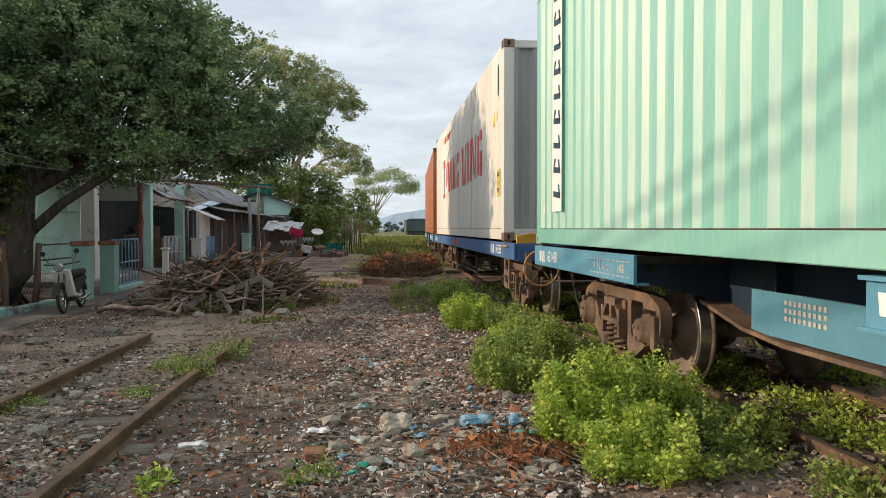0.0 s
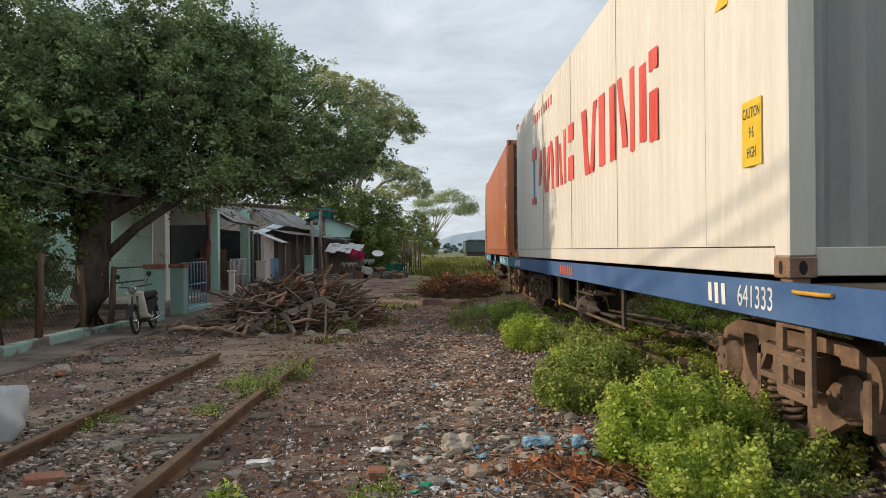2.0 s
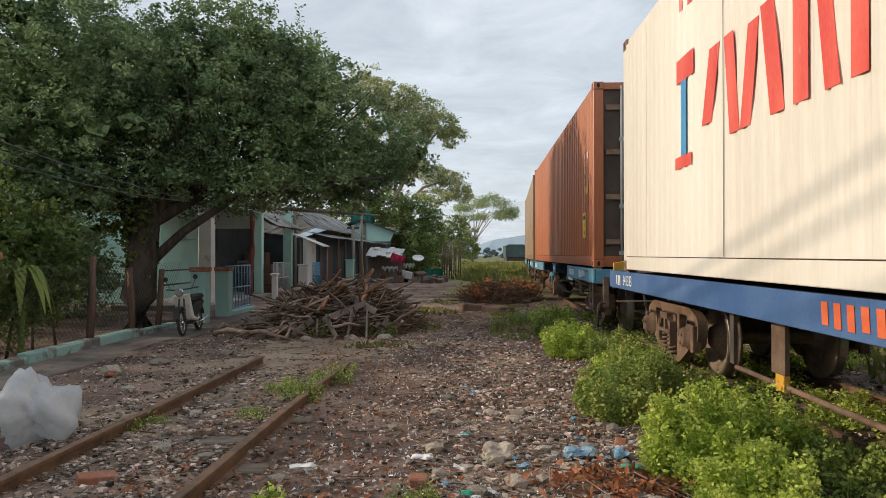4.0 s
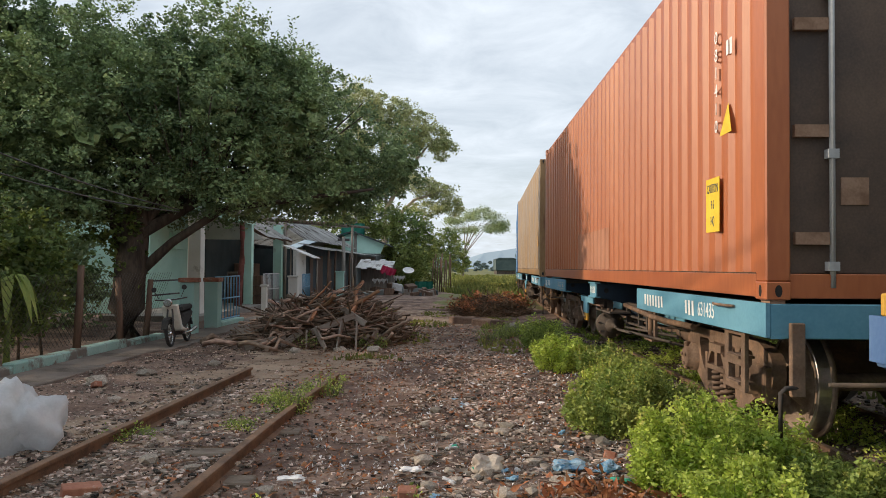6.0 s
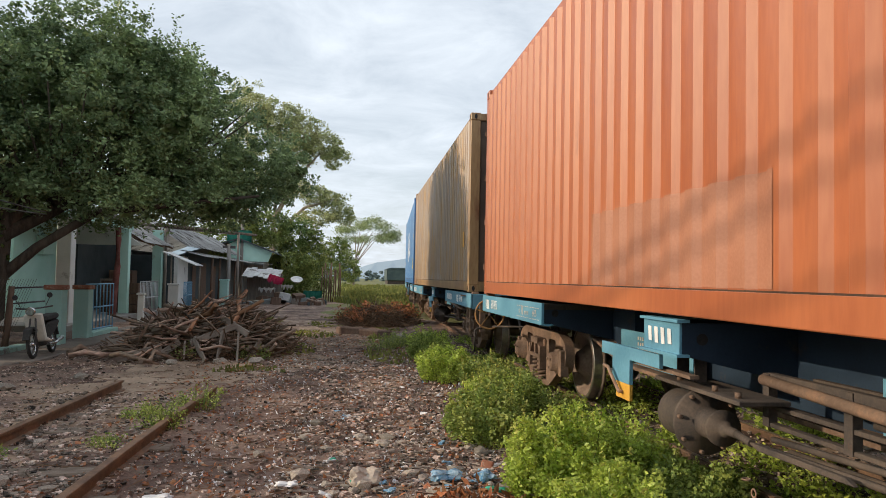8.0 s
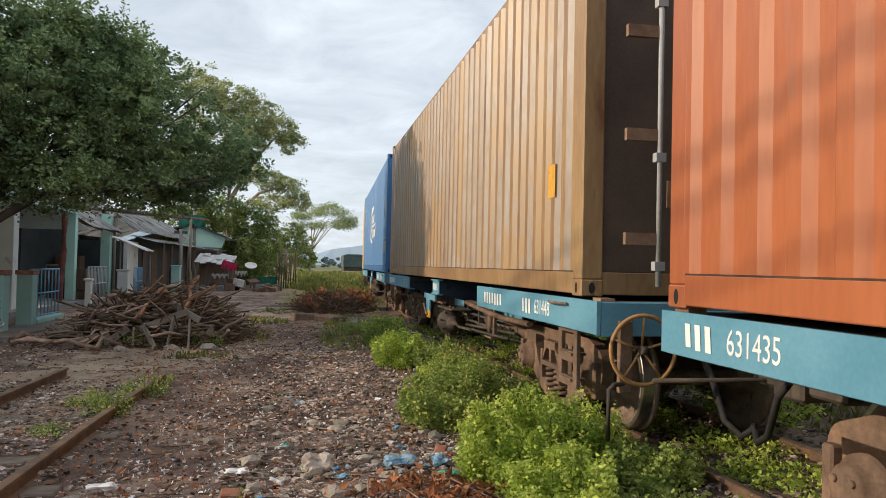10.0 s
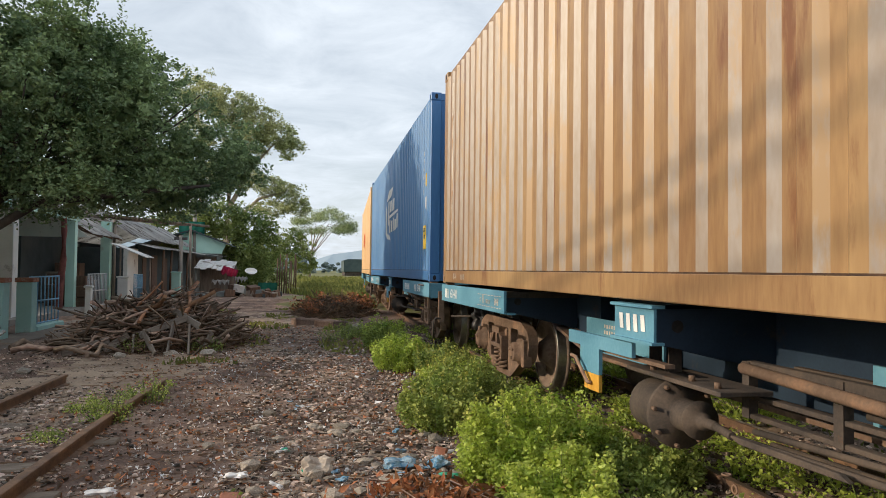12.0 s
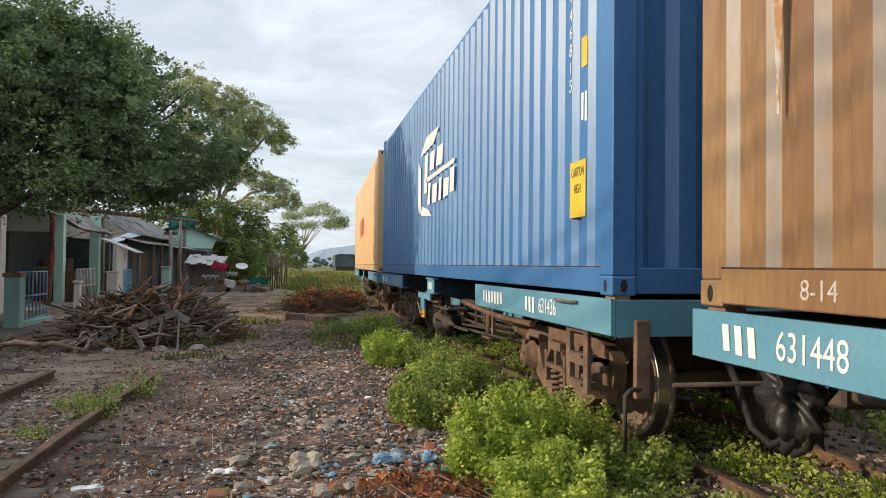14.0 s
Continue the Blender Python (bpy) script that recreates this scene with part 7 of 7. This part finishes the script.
weed(-0.35, 4.15, 0.17, 0.17, 260, "leaf_weed_dark", 0, "young yellow-green seedling in gravel", 0.028)
weed(-1.55, 12.6, 0.35, 0.25, 600, "leaf_weed_dark", 0, "low weed by the wood pile")
weed(-2.6, 12.5, 0.25, 0.3, 500, "leaf_weed_dark", 0, "low weed by the wood pile")
for k in range(14):
    weed(2.25 + 0.25 * math.sin(k * 2.2), 2.6 + k * 0.75, 0.42, 0.17 + 0.05 * math.sin(k * 1.3), 1500, "leaf_weed_dark", 0, "low creeping weed beside the rail", 0.032)
for k in range(18):
    weed(3.15 + 0.75 * math.sin(k * 3.1), 2.8 + k * 0.8, 0.45, 0.12 + 0.06 * math.sin(k * 1.9) ** 2, 1100, "leaf_weed", 0, "low creeping weed between the rails", 0.034)
for k in range(9):
    weed(4.7 + 0.6 * math.sin(k * 2.6), 3.2 + k * 1.5, 0.6, 0.28 + 0.1 * math.sin(k), 1400, "leaf_weed", 0, "leafy weed beyond the track", 0.05)


def blades(n, x0, x1, y0, y1, tall, name, label, mat, keep=None):
    """Tufts of grass blades."""
    x, y = x0 + (x1 - x0) * rng.random(n), y0 + (y1 - y0) * rng.random(n) ** 1.3
    if keep is not None:
        ok = keep(x, y); x, y = x[ok], y[ok]
    n = len(x)
    h = tall * (0.5 + rng.random(n)) * (0.6 + 0.5 * np.sin(x * 0.9 + 1) * np.sin(y * 0.5))
    a = rng.random(n) * 6.283
    s = 0.02 + 0.0012 * y
    lean = 0.45 * h
    v = np.stack([np.stack([x - s * np.cos(a), y - s * np.sin(a), np.zeros(n)], 1), np.stack([x + s * np.cos(a), y + s * np.sin(a), np.zeros(n)], 1),
                  np.stack([x + lean * np.sin(a * 1.7), y + lean * np.cos(a * 2.3), h], 1)], 1).reshape(-1, 3)
    f = (np.arange(n)[:, None] * 3 + [0, 1, 2])
    thing(name, label, "grass", kind="stuff", bm=soup(name, v.tolist(), f.tolist(), mat))


blades(26000, -2, 9, 26, 110, 0.38, "grass", "tall yellowish grass along the yard", "grass", lambda x, y: (x > -0.4 + 0.7 * np.sin(y * 0.4) + 8 * np.exp(-(y - 26) / 6) * 0.2) & (np.abs(x - MID - BEND * np.maximum(0, y - 12) ** 2) > 0.9))
blades(5000, -2.6, 1.6, 11, 26, 0.10, "short_grass", "sparse short grass on the earth", "grass", lambda x, y: np.sin(x * 2.1 + y * 0.7) * np.sin(y * 0.9 - x) > 0.35)

blades(8000, 4.4, 9, 1, 26, 0.20, "grass", "rank green grass beyond the rails", "grass")

# ---- brush pile, blocks and wood pile ----
def twig_heap(n, cx, cy, rx, ry, tall, long):
    v, f = [], []
    for _ in range(n):
        a, r = rng.random() * 6.283, math.sqrt(rng.random())
        c = np.array([cx + rx * r * math.cos(a), cy + ry * r * math.sin(a), tall * (1 - r * r) * rng.random() + 0.03])
        d = rng.normal(size=3) * [1, 1, 0.45]; d *= long * (0.4 + rng.random()) / np.linalg.norm(d)
        s = np.cross(d, rng.normal(size=3)); s *= (0.007 + 0.012 * rng.random() ** 2) / np.linalg.norm(s)
        u = np.cross(d, s); u *= np.linalg.norm(s) / np.linalg.norm(u)
        k = len(v)
        v += [c - d / 2 + s, c - d / 2 - s * 0.5 + u, c - d / 2 - s * 0.5 - u, c + d / 2]
        v[k + 3] = c + d / 2 + [0, 0, 0.05 * rng.normal()]
        f += [(k, k + 1, k + 3), (k + 1, k + 2, k + 3), (k + 2, k, k + 3)]
    return v, f


v, f = twig_heap(2600, 0.95, 22.6, 1.2, 1.7, 0.60, 0.6)
heap = thing("brush_heap", "heap of dead brown branches with dry leaves", "brush heap", kind="stuff", bm=soup("brush_heap", [tuple(p) for p in v], f, "brush"))
part("dry_leaves", leaf_mesh("dry_leaves", in_lobes([(0.6, 22.4, 0.25, 0.9, 1.5, 0.32), (1.5, 22.8, 0.32, 0.6, 1.3, 0.38)], 4200, 0.2), 0.085, "dry_leaf", 0.5), None, heap, "rust-brown dry leaves")


def boulder(seed, detail=1):
    r = random.Random(seed)
    bm = B_()
    bmesh.ops.create_icosphere(bm, subdivisions=detail, radius=1.0)
    for q in bm.verts:
        q.co *= 0.72 + 0.5 * r.random()
        q.co.z *= 0.62
    return bm


stones = [mesh_of("stone", boulder(i), "rubble") for i in range(8)]
big_stones = [mesh_of("rock", soften(boulder(20 + i, 2), 0.02), "rubble") for i in range(4)]
for i, (x, y, r) in enumerate((x, y, r * (0.72 if r > 0.08 and y < 7 else 1.0)) for x, y, r in ((-0.66, 5.95, 0.055), (0.13, 5.05, 0.11), (0.5, 5.25, 0.06), (0.82, 5.35, 0.07), (0.26, 4.55, 0.12), (-0.22, 4.75, 0.09), (1.08, 4.85, 0.10), (0.62, 4.75, 0.08), (-1.62, 5.15, 0.05), (-2.25, 5.2, 0.08), (-1.85, 5.0, 0.06), (-2.45, 6.4, 0.06), (-3.6, 7.6, 0.08),
                              (-4.3, 8.6, 0.13), (-4.0, 9.3, 0.10), (-3.5, 10.4, 0.09), (0.0, 4.35, 0.07), (0.9, 4.4, 0.11), (-0.05, 4.9, 0.05), (0.35, 6.2, 0.05), (-0.25, 7.2, 0.07), (-2.0, 12.2, 0.10), (-1.4, 12.0, 0.12), (-2.7, 12.0, 0.09), (1.2, 16.2, 0.22), (0.9, 15.8, 0.16), (-2.35, 4.5, 0.05), (-1.25, 4.6, 0.06))):
    thing("rock", "dusty grey-brown stone lying on the earth", "stone", pose(x, y, height(x, y) + r * 0.3, 0, 0, i * 47) @ Matrix.Diagonal((r, r * 1.15, r, 1)), group="stones", bm=(stones if r < 0.09 else big_stones)[i % 4])
for i, (x, y, ang, l) in enumerate(((0.05, 18.6, 20, 0.6), (0.55, 18.0, -10, 0.5), (1.35, 16.4, 5, 0.4), (1.3, 16.5, 40, 0.3), (0.9, 17.6, 70, 0.35))):
    thing("concrete_block", "broken dark concrete block", "block", pose(x, y, 0.0, 4 * math.sin(i), 5, ang), group="concrete blocks", bm=soften(box(B_(), -l / 2, l / 2, -0.14, 0.14, -0.05, 0.16), 0.03), mat="soil")
thing("loose_brick", "broken orange brick beside the rail", "brick", pose(-2.32, 4.42, 0.04, 6, 4, 35), bm=soften(box(B_(), -0.11, 0.11, -0.055, 0.055, -0.04, 0.04), 0.006), mat="brick")
for i, (x, y) in enumerate(((-0.35, 4.5), (1.08, 5.45), (-4.2, 8.4))):
    thing("brick_shard", "broken red brick shard on earth", "brick", pose(x, y, 0.03, 10, 20 * math.sin(i), i * 70), group="brick shards", bm=soften(box(B_(), -0.06, 0.06, -0.045, 0.045, -0.03, 0.035), 0.01), mat="brick")

pile = thing("wood_pile", "heap of cut branches and firewood", "firewood")
stick_meshes = []
for k in range(10):
    r = random.Random(k)
    l, t = 1.0, 0.028 + 0.012 * r.random()
    pts = [(0.10 * r.uniform(-1, 1) * math.sin(j), 0.10 * r.uniform(-1, 1) * math.cos(j * 2), l * (j / 4 - 0.5)) for j in range(5)]
    stick_meshes.append(mesh_of("stick", tube(B_(), pts, [t, t * 0.95, t * 0.85, t * 0.75, t * 0.6], 7), "stick"))
fresh_meshes = []
for k in range(4):
    r = random.Random(50 + k)
    pts = [(0.06 * r.uniform(-1, 1), 0.06 * r.uniform(-1, 1), j / 3 - 0.5) for j in range(4)]
    fresh_meshes.append(mesh_of("fresh_stick", tube(B_(), pts, [0.045, 0.042, 0.038, 0.03], 8), "fresh_wood"))
slab_mesh = mesh_of("slab", soften(box(B_(), -0.055, 0.055, -0.015, 0.015, -0.5, 0.5), 0.006), "wood_grey")


def pile_top(x, y):
    """Height of the heap, steep towards the track and trailing off towards the fence."""
    dx = x + 2.25
    return 1.0 * max(0.0, 1 - (abs(dx) / (1.95 if dx < 0 else 1.0)) ** 1.4) * max(0.0, 1 - ((y - 14.0) / 1.8) ** 2)


for k in range(290):
    x, y = -2.45 + 1.15 * rng.uniform(-1, 1), 14.0 + 1.5 * rng.uniform(-1, 1)
    lift = pile_top(x, y)
    if lift < 0.02:
        x, y = -2.7 + 0.45 * (x + 2.7), 14 + 0.5 * (y - 14); lift = pile_top(x, y)
    z = 0.03 + lift * (0.35 + 0.65 * rng.random() ** 0.6)
    l = 0.5 + 1.1 * rng.random() ** 1.5
    tilt = 82 + 16 * rng.normal()
    me = fresh_meshes[k % 4] if (z > 0.56 and x > -3.0 and k % 3 == 0) else stick_meshes[k % 10]
    thick = 0.42 + 0.75 * rng.random() ** 1.8 + (0.15 if me in fresh_meshes else 0)
    part(me.name.split(".")[0], me, None, pile, where=pose(x, y, z, 0, tilt, 34 * rng.normal() + (0 if k % 3 else 70 * rng.normal())) @ Matrix.Diagonal((thick, thick, l, 1)))
for x, y, z, tilt, turn, l in ((-2.05, 12.45, 0.22, 28, 80, 0.55), (-2.9, 12.5, 0.16, 55, 30, 0.5), (-2.6, 12.4, 0.16, 40, 100, 0.35), (-1.5, 12.6, 0.16, 35, 60, 0.4), (-3.3, 12.4, 0.13, 75, 20, 0.7), (-3.6, 13.0, 0.3, 80, -10, 0.8), (-2.35, 12.3, 0.20, 48, 130, 0.5), (-1.75, 12.35, 0.24, 25, 95, 0.5), (-2.2, 12.7, 0.42, 70, 25, 0.8), (-1.9, 12.9, 0.55, 62, 160, 0.6)):
    part("slab", slab_mesh, None, pile, "grey weathered slab", where=pose(x, y, z, 0, tilt, turn) @ Matrix.Diagonal((1, 1, l, 1)))
part("brush", soup("brush", [tuple(p) for p in twig_heap(2600, -2.5, 14.0, 1.5, 1.7, 0.8, 0.75)[0]], [(3 * 0 + 4 * i + a, 4 * i + b, 4 * i + c) for i in range(2600) for a, b, c in ((0, 1, 3), (1, 2, 3), (2, 0, 3))], "brush"), None, pile, "thin twigs")
# solid dark core paints the shade seen in gaps between the sticks
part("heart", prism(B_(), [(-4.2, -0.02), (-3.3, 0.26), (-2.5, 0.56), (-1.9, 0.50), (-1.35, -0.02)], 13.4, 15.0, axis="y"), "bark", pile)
for i, (x, y, a) in enumerate(((-3.9, 12.4, 20), (-3.3, 12.1, -15), (-4.2, 13.0, 40), (-2.9, 12.0, 65))):
    thing("split_log", "weathered split log beside the heap", "log", pose(x, y, 0.09, 0, 90, a) @ Matrix.Diagonal((1.4, 1.4, 0.9, 1)), group="split logs", bm=stick_meshes[i])

# ---- litter ----
def crumple(name, label, where, size, mat, seed, category="litter"):
    r = random.Random(seed)
    bm = B_()
    bmesh.ops.create_icosphere(bm, subdivisions=4 if size[0] > 0.2 else 3, radius=1.0)
    for q in bm.verts:
        n_ = 0.7 + 0.18 * math.sin(5 * q.co.x + seed) + 0.16 * math.sin(6 * q.co.y + 2 * seed) * math.sin(4 * q.co.z) + 0.06 * math.sin(17 * q.co.x + 9 * q.co.z) + 0.05 * math.sin(21 * q.co.y - 13 * q.co.z + seed) + 0.03 * r.random()
        q.co *= n_
    for q in bm.verts:
        q.co = Vector((q.co.x * size[0], q.co.y * size[1], q.co.z * size[2]))
    for f_ in bm.faces:
        f_.smooth = size[0] > 0.2
    return thing(name, label, category, where, bm=bm, mat=mat)


crumple("plastic_bag", "large knotted translucent white plastic bag", pose(-3.34, 5.5, 0.22), (0.34, 0.36, 0.36), "plastic_bag", 3, "plastic bag")
crumple("crumpled_wrapper", "crumpled blue and white plastic wrapper", pose(0.72, 5.05, 0.07, 0, 0, 10), (0.15, 0.09, 0.05), "plastic_blue", 5)
crumple("crumpled_wrapper", "crumpled blue plastic wrapper", pose(0.98, 5.02, 0.07, 0, 0, -20), (0.10, 0.08, 0.05), "plastic_blue", 8)
crumple("crumpled_wrapper", "green plastic scrap among stones", pose(0.98, 4.75, 0.05), (0.10, 0.06, 0.03), "plastic_green", 9)
crumple("rock", "pale lumpy stone on the rubbish", pose(0.16, 5.08, 0.06), (0.15, 0.10, 0.09), "rubble", 11, "stone")
pick = random.Random(77)
for i in range(26):
    x, y = pick.uniform(-0.2, 1.15), 4.15 + 2.0 * pick.random() ** 1.3
    kind = pick.choice(("plastic_white", "plastic_white", "plastic_white", "plastic_blue", "plastic_white", "plastic_green"))
    crumple("crumpled_wrapper", {"plastic_white": "small crushed white plastic scrap on earth", "plastic_blue": "small crushed blue plastic scrap on earth", "plastic_green": "small crushed green plastic scrap on earth"}[kind], pose(x, y, height(x, y) + 0.02, pick.uniform(-20, 20), pick.uniform(-20, 20), pick.uniform(0, 360)), (pick.uniform(0.03, 0.075), pick.uniform(0.02, 0.045), 0.02), kind, 100 + i)
for i in range(46):
    x, y, r = pick.uniform(-0.4, 1.25), 4.1 + 2.6 * pick.random() ** 1.3, 0.03 + 0.05 * pick.random() ** 2
    thing("rock", "broken grey-brown stone among rubbish", "stone", pose(x, y, height(x, y) + r * 0.3, pick.uniform(-15, 15), 0, pick.uniform(0, 360)) @ Matrix.Diagonal((r * 1.2, r, r, 1)), group="stones", bm=stones[i % 8])
crumple("crumpled_wrapper", "white crumpled plastic scrap on earth", pose(-0.35, 5.0, 0.04), (0.10, 0.06, 0.025), "plastic_white", 12)
crumple("crumpled_wrapper", "white crumpled plastic scrap on earth", pose(-1.1, 4.75, 0.04), (0.12, 0.05, 0.03), "plastic_white", 13)


def scatter(n, xr, yr, keep=None):
    x, y = xr[0] + (xr[1] - xr[0]) * rng.random(n), yr[0] + (yr[1] - yr[0]) * rng.random(n) ** 1.5
    if keep is not None:
        ok = keep(x, y); x, y = x[ok], y[ok]
    return np.stack([x, y, rough(x, y) + 0.012], 1)


def flakes(name, pts, size, mat, label, parent=None):
    """Flat scraps lying on the ground."""
    n = len(pts)
    a = rng.random(n) * 6.283
    s = size * (0.4 + rng.random(n) ** 2 * 1.6)
    q = []
    for k in range(4):
        b = a + k * 1.571 + 0.5 * rng.normal(size=n)
        q.append(pts + np.stack([s * np.cos(b), s * np.sin(b), 0.010 * rng.normal(size=n) + 0.25 * s * rng.random(n)], 1))
    v = np.stack(q, 1).reshape(-1, 3)
    f = (np.arange(n)[:, None] * 4 + [0, 1, 2, 3])
    thing(name, label, "litter", kind="stuff", bm=soup(name, v.tolist(), f.tolist(), mat))


flakes("litter", scatter(380, (-1.0, 1.6), (4.0, 14), lambda x, y: np.abs(x - 0.5) < 0.5 + 0.5 * np.sin(y)), 0.022, "plastic_white", "scattered pale plastic scraps")
flakes("litter", scatter(2400, (-1.2, 1.6), (3.8, 13)), 0.010, "plastic_white", "tiny pale plastic and paper scraps")
flakes("litter", scatter(60, (-0.2, 1.4), (4.2, 11)), 0.022, "plastic_blue", "scattered blue plastic scraps")
flakes("fallen_leaves", scatter(5000, (-2.2, 1.8), (3.8, 18)), 0.017, "dry_leaf", "scattered dry brown leaves")
dl = np.concatenate([rng.normal(size=(260, 3)) * [0.22, 0.16, 0.03] + [0.75, 4.45, 0.07], rng.normal(size=(120, 3)) * [0.14, 0.10, 0.03] + [1.0, 4.3, 0.06]])
dry = thing("dry_branch", "dead branch with curled red-brown leaves", "branch")
part("leaves", leaf_mesh("leaves", dl, 0.078, "dry_leaf", 0.36, up=0.9), None, dry)
bm = B_()
for k in range(14):
    x, y = 0.45 + 0.05 * k, 4.25 + 0.3 * rng.random()
    tube(bm, [(x, y, 0.03), (x + 0.25 * rng.random(), y + 0.1, 0.09 * rng.random() + 0.04), (x + 0.35, y + 0.25 * rng.normal(), 0.05)], [0.008, 0.006, 0.003], 5)
part("twigs", bm, "stick", dry)


def pebbles(n, xr, yr, size, name, keep=None):
    """Many small stones in one mesh."""
    base = []
    for k in range(6):
        b = boulder(100 + k, 1) if size > 0.05 else B_()
        if size <= 0.05:
            bmesh.ops.create_cube(b, size=1.5)
            r = random.Random(k)
            for q in b.verts:
                q.co = Vector((q.co.x * (0.3 + 0.9 * r.random()), q.co.y * (0.3 + 0.9 * r.random()), q.co.z * (0.25 + 0.6 * r.random())))
        base.append((np.array([q.co[:] for q in b.verts]), [[q.index for q in f_.verts] for f_ in b.faces])); b.free()
    pts = scatter(n, xr, yr, keep)
    V, F, off = [], [], 0
    for p in pts:
        bv, bf = base[rng.integers(6)]
        s = size * (0.35 + 1.3 * rng.random() ** 2.5)
        a = rng.random() * 6.283
        c, d = math.cos(a), math.sin(a)
        q = bv * s * [1, 0.75, 0.7]
        V.append(np.stack([q[:, 0] * c - q[:, 1] * d, q[:, 0] * d + q[:, 1] * c, q[:, 2]], 1) + p)
        F += [[i + off for i in f_] for f_ in bf]
        off += len(bv)
    thing(name, "loose grey-brown gravel and small stones", "gravel", kind="stuff", bm=soup(name, np.concatenate(V).tolist(), F, "gravel"))


pebbles(32000, (-4.8, 2.6), (2.5, 18), 0.018, "gravel", lambda x, y: ~((x > -3.3) & (x < -1.5) & (y > 6.8) & (y < 12.4) & (rng.random(len(x)) < 0.75)))
pebbles(6500, (-1.3, 1.7), (3.6, 13), 0.026, "gravel_strip", lambda x, y: np.abs(x - 0.35 - 0.05 * np.sin(y * 1.4)) < 0.85)
pebbles(5200, (-3.4, -1.5), (3.0, 9), 0.024, "siding_ballast")
pebbles(3800, (2.2, 4.6), (2.5, 14), 0.030, "track_ballast")


def ground_twigs(n, xr, yr, name, label, mat):
    """Broken twigs and bark lying flat on the earth."""
    pts = scatter(n, xr, yr)
    v, f = [], []
    for p in pts:
        a, l, r = rng.random() * 6.283, 0.04 + 0.16 * rng.random() ** 2, 0.003 + 0.005 * rng.random()
        d, q = np.array([math.cos(a), math.sin(a), 0.08 * rng.normal()]) * l, np.array([-math.sin(a), math.cos(a), 0]) * r
        k = len(v)
        v += [p - d + q, p - d - q, p + [0, 0, r * 1.6] - d, p + d * 0.9 + [0, 0, r]]
        f += [(k, k + 1, k + 3), (k + 1, k + 2, k + 3), (k + 2, k, k + 3)]
    thing(name, label, "twigs", kind="stuff", bm=soup(name, [tuple(q) for q in v], f, mat))


ground_twigs(1500, (-3.4, 1.8), (3.8, 16), "ground_twigs", "broken dry twigs strewn over the earth", "brush")
ground_twigs(420, (-0.5, 1.4), (3.9, 6.5), "rubbish_twigs", "pale splinters and stalks in the rubbish", "wood_grey")


# ---- what moves ----
def run_at(t):
    return float(np.interp(t, [r[0] for r in RUN], [r[1] for r in RUN]))


def motions():
    times = [r[0] for r in RUN]
    fine = [i * 0.14 for i in range(101)]
    for key, (wagon, load) in TRAIN.items():
        rows = []
        for t in times:
            y = ALONG[key] + HALF - run_at(t)
            a, b = track_x(y - 4.3), track_x(y + 4.3)
            rows.append((t, pose((a + b) / 2, y, 0, 0, 0, -math.degrees(math.atan2(b - a, 8.6)))))
        walk(wagon, rows)
        walk(load, rows)
    for ws, y in WHEELSETS:
        walk(ws, [(t, pose(0, y, AXLE, math.degrees(run_at(t) / 0.402))) for t in fine])


motions()
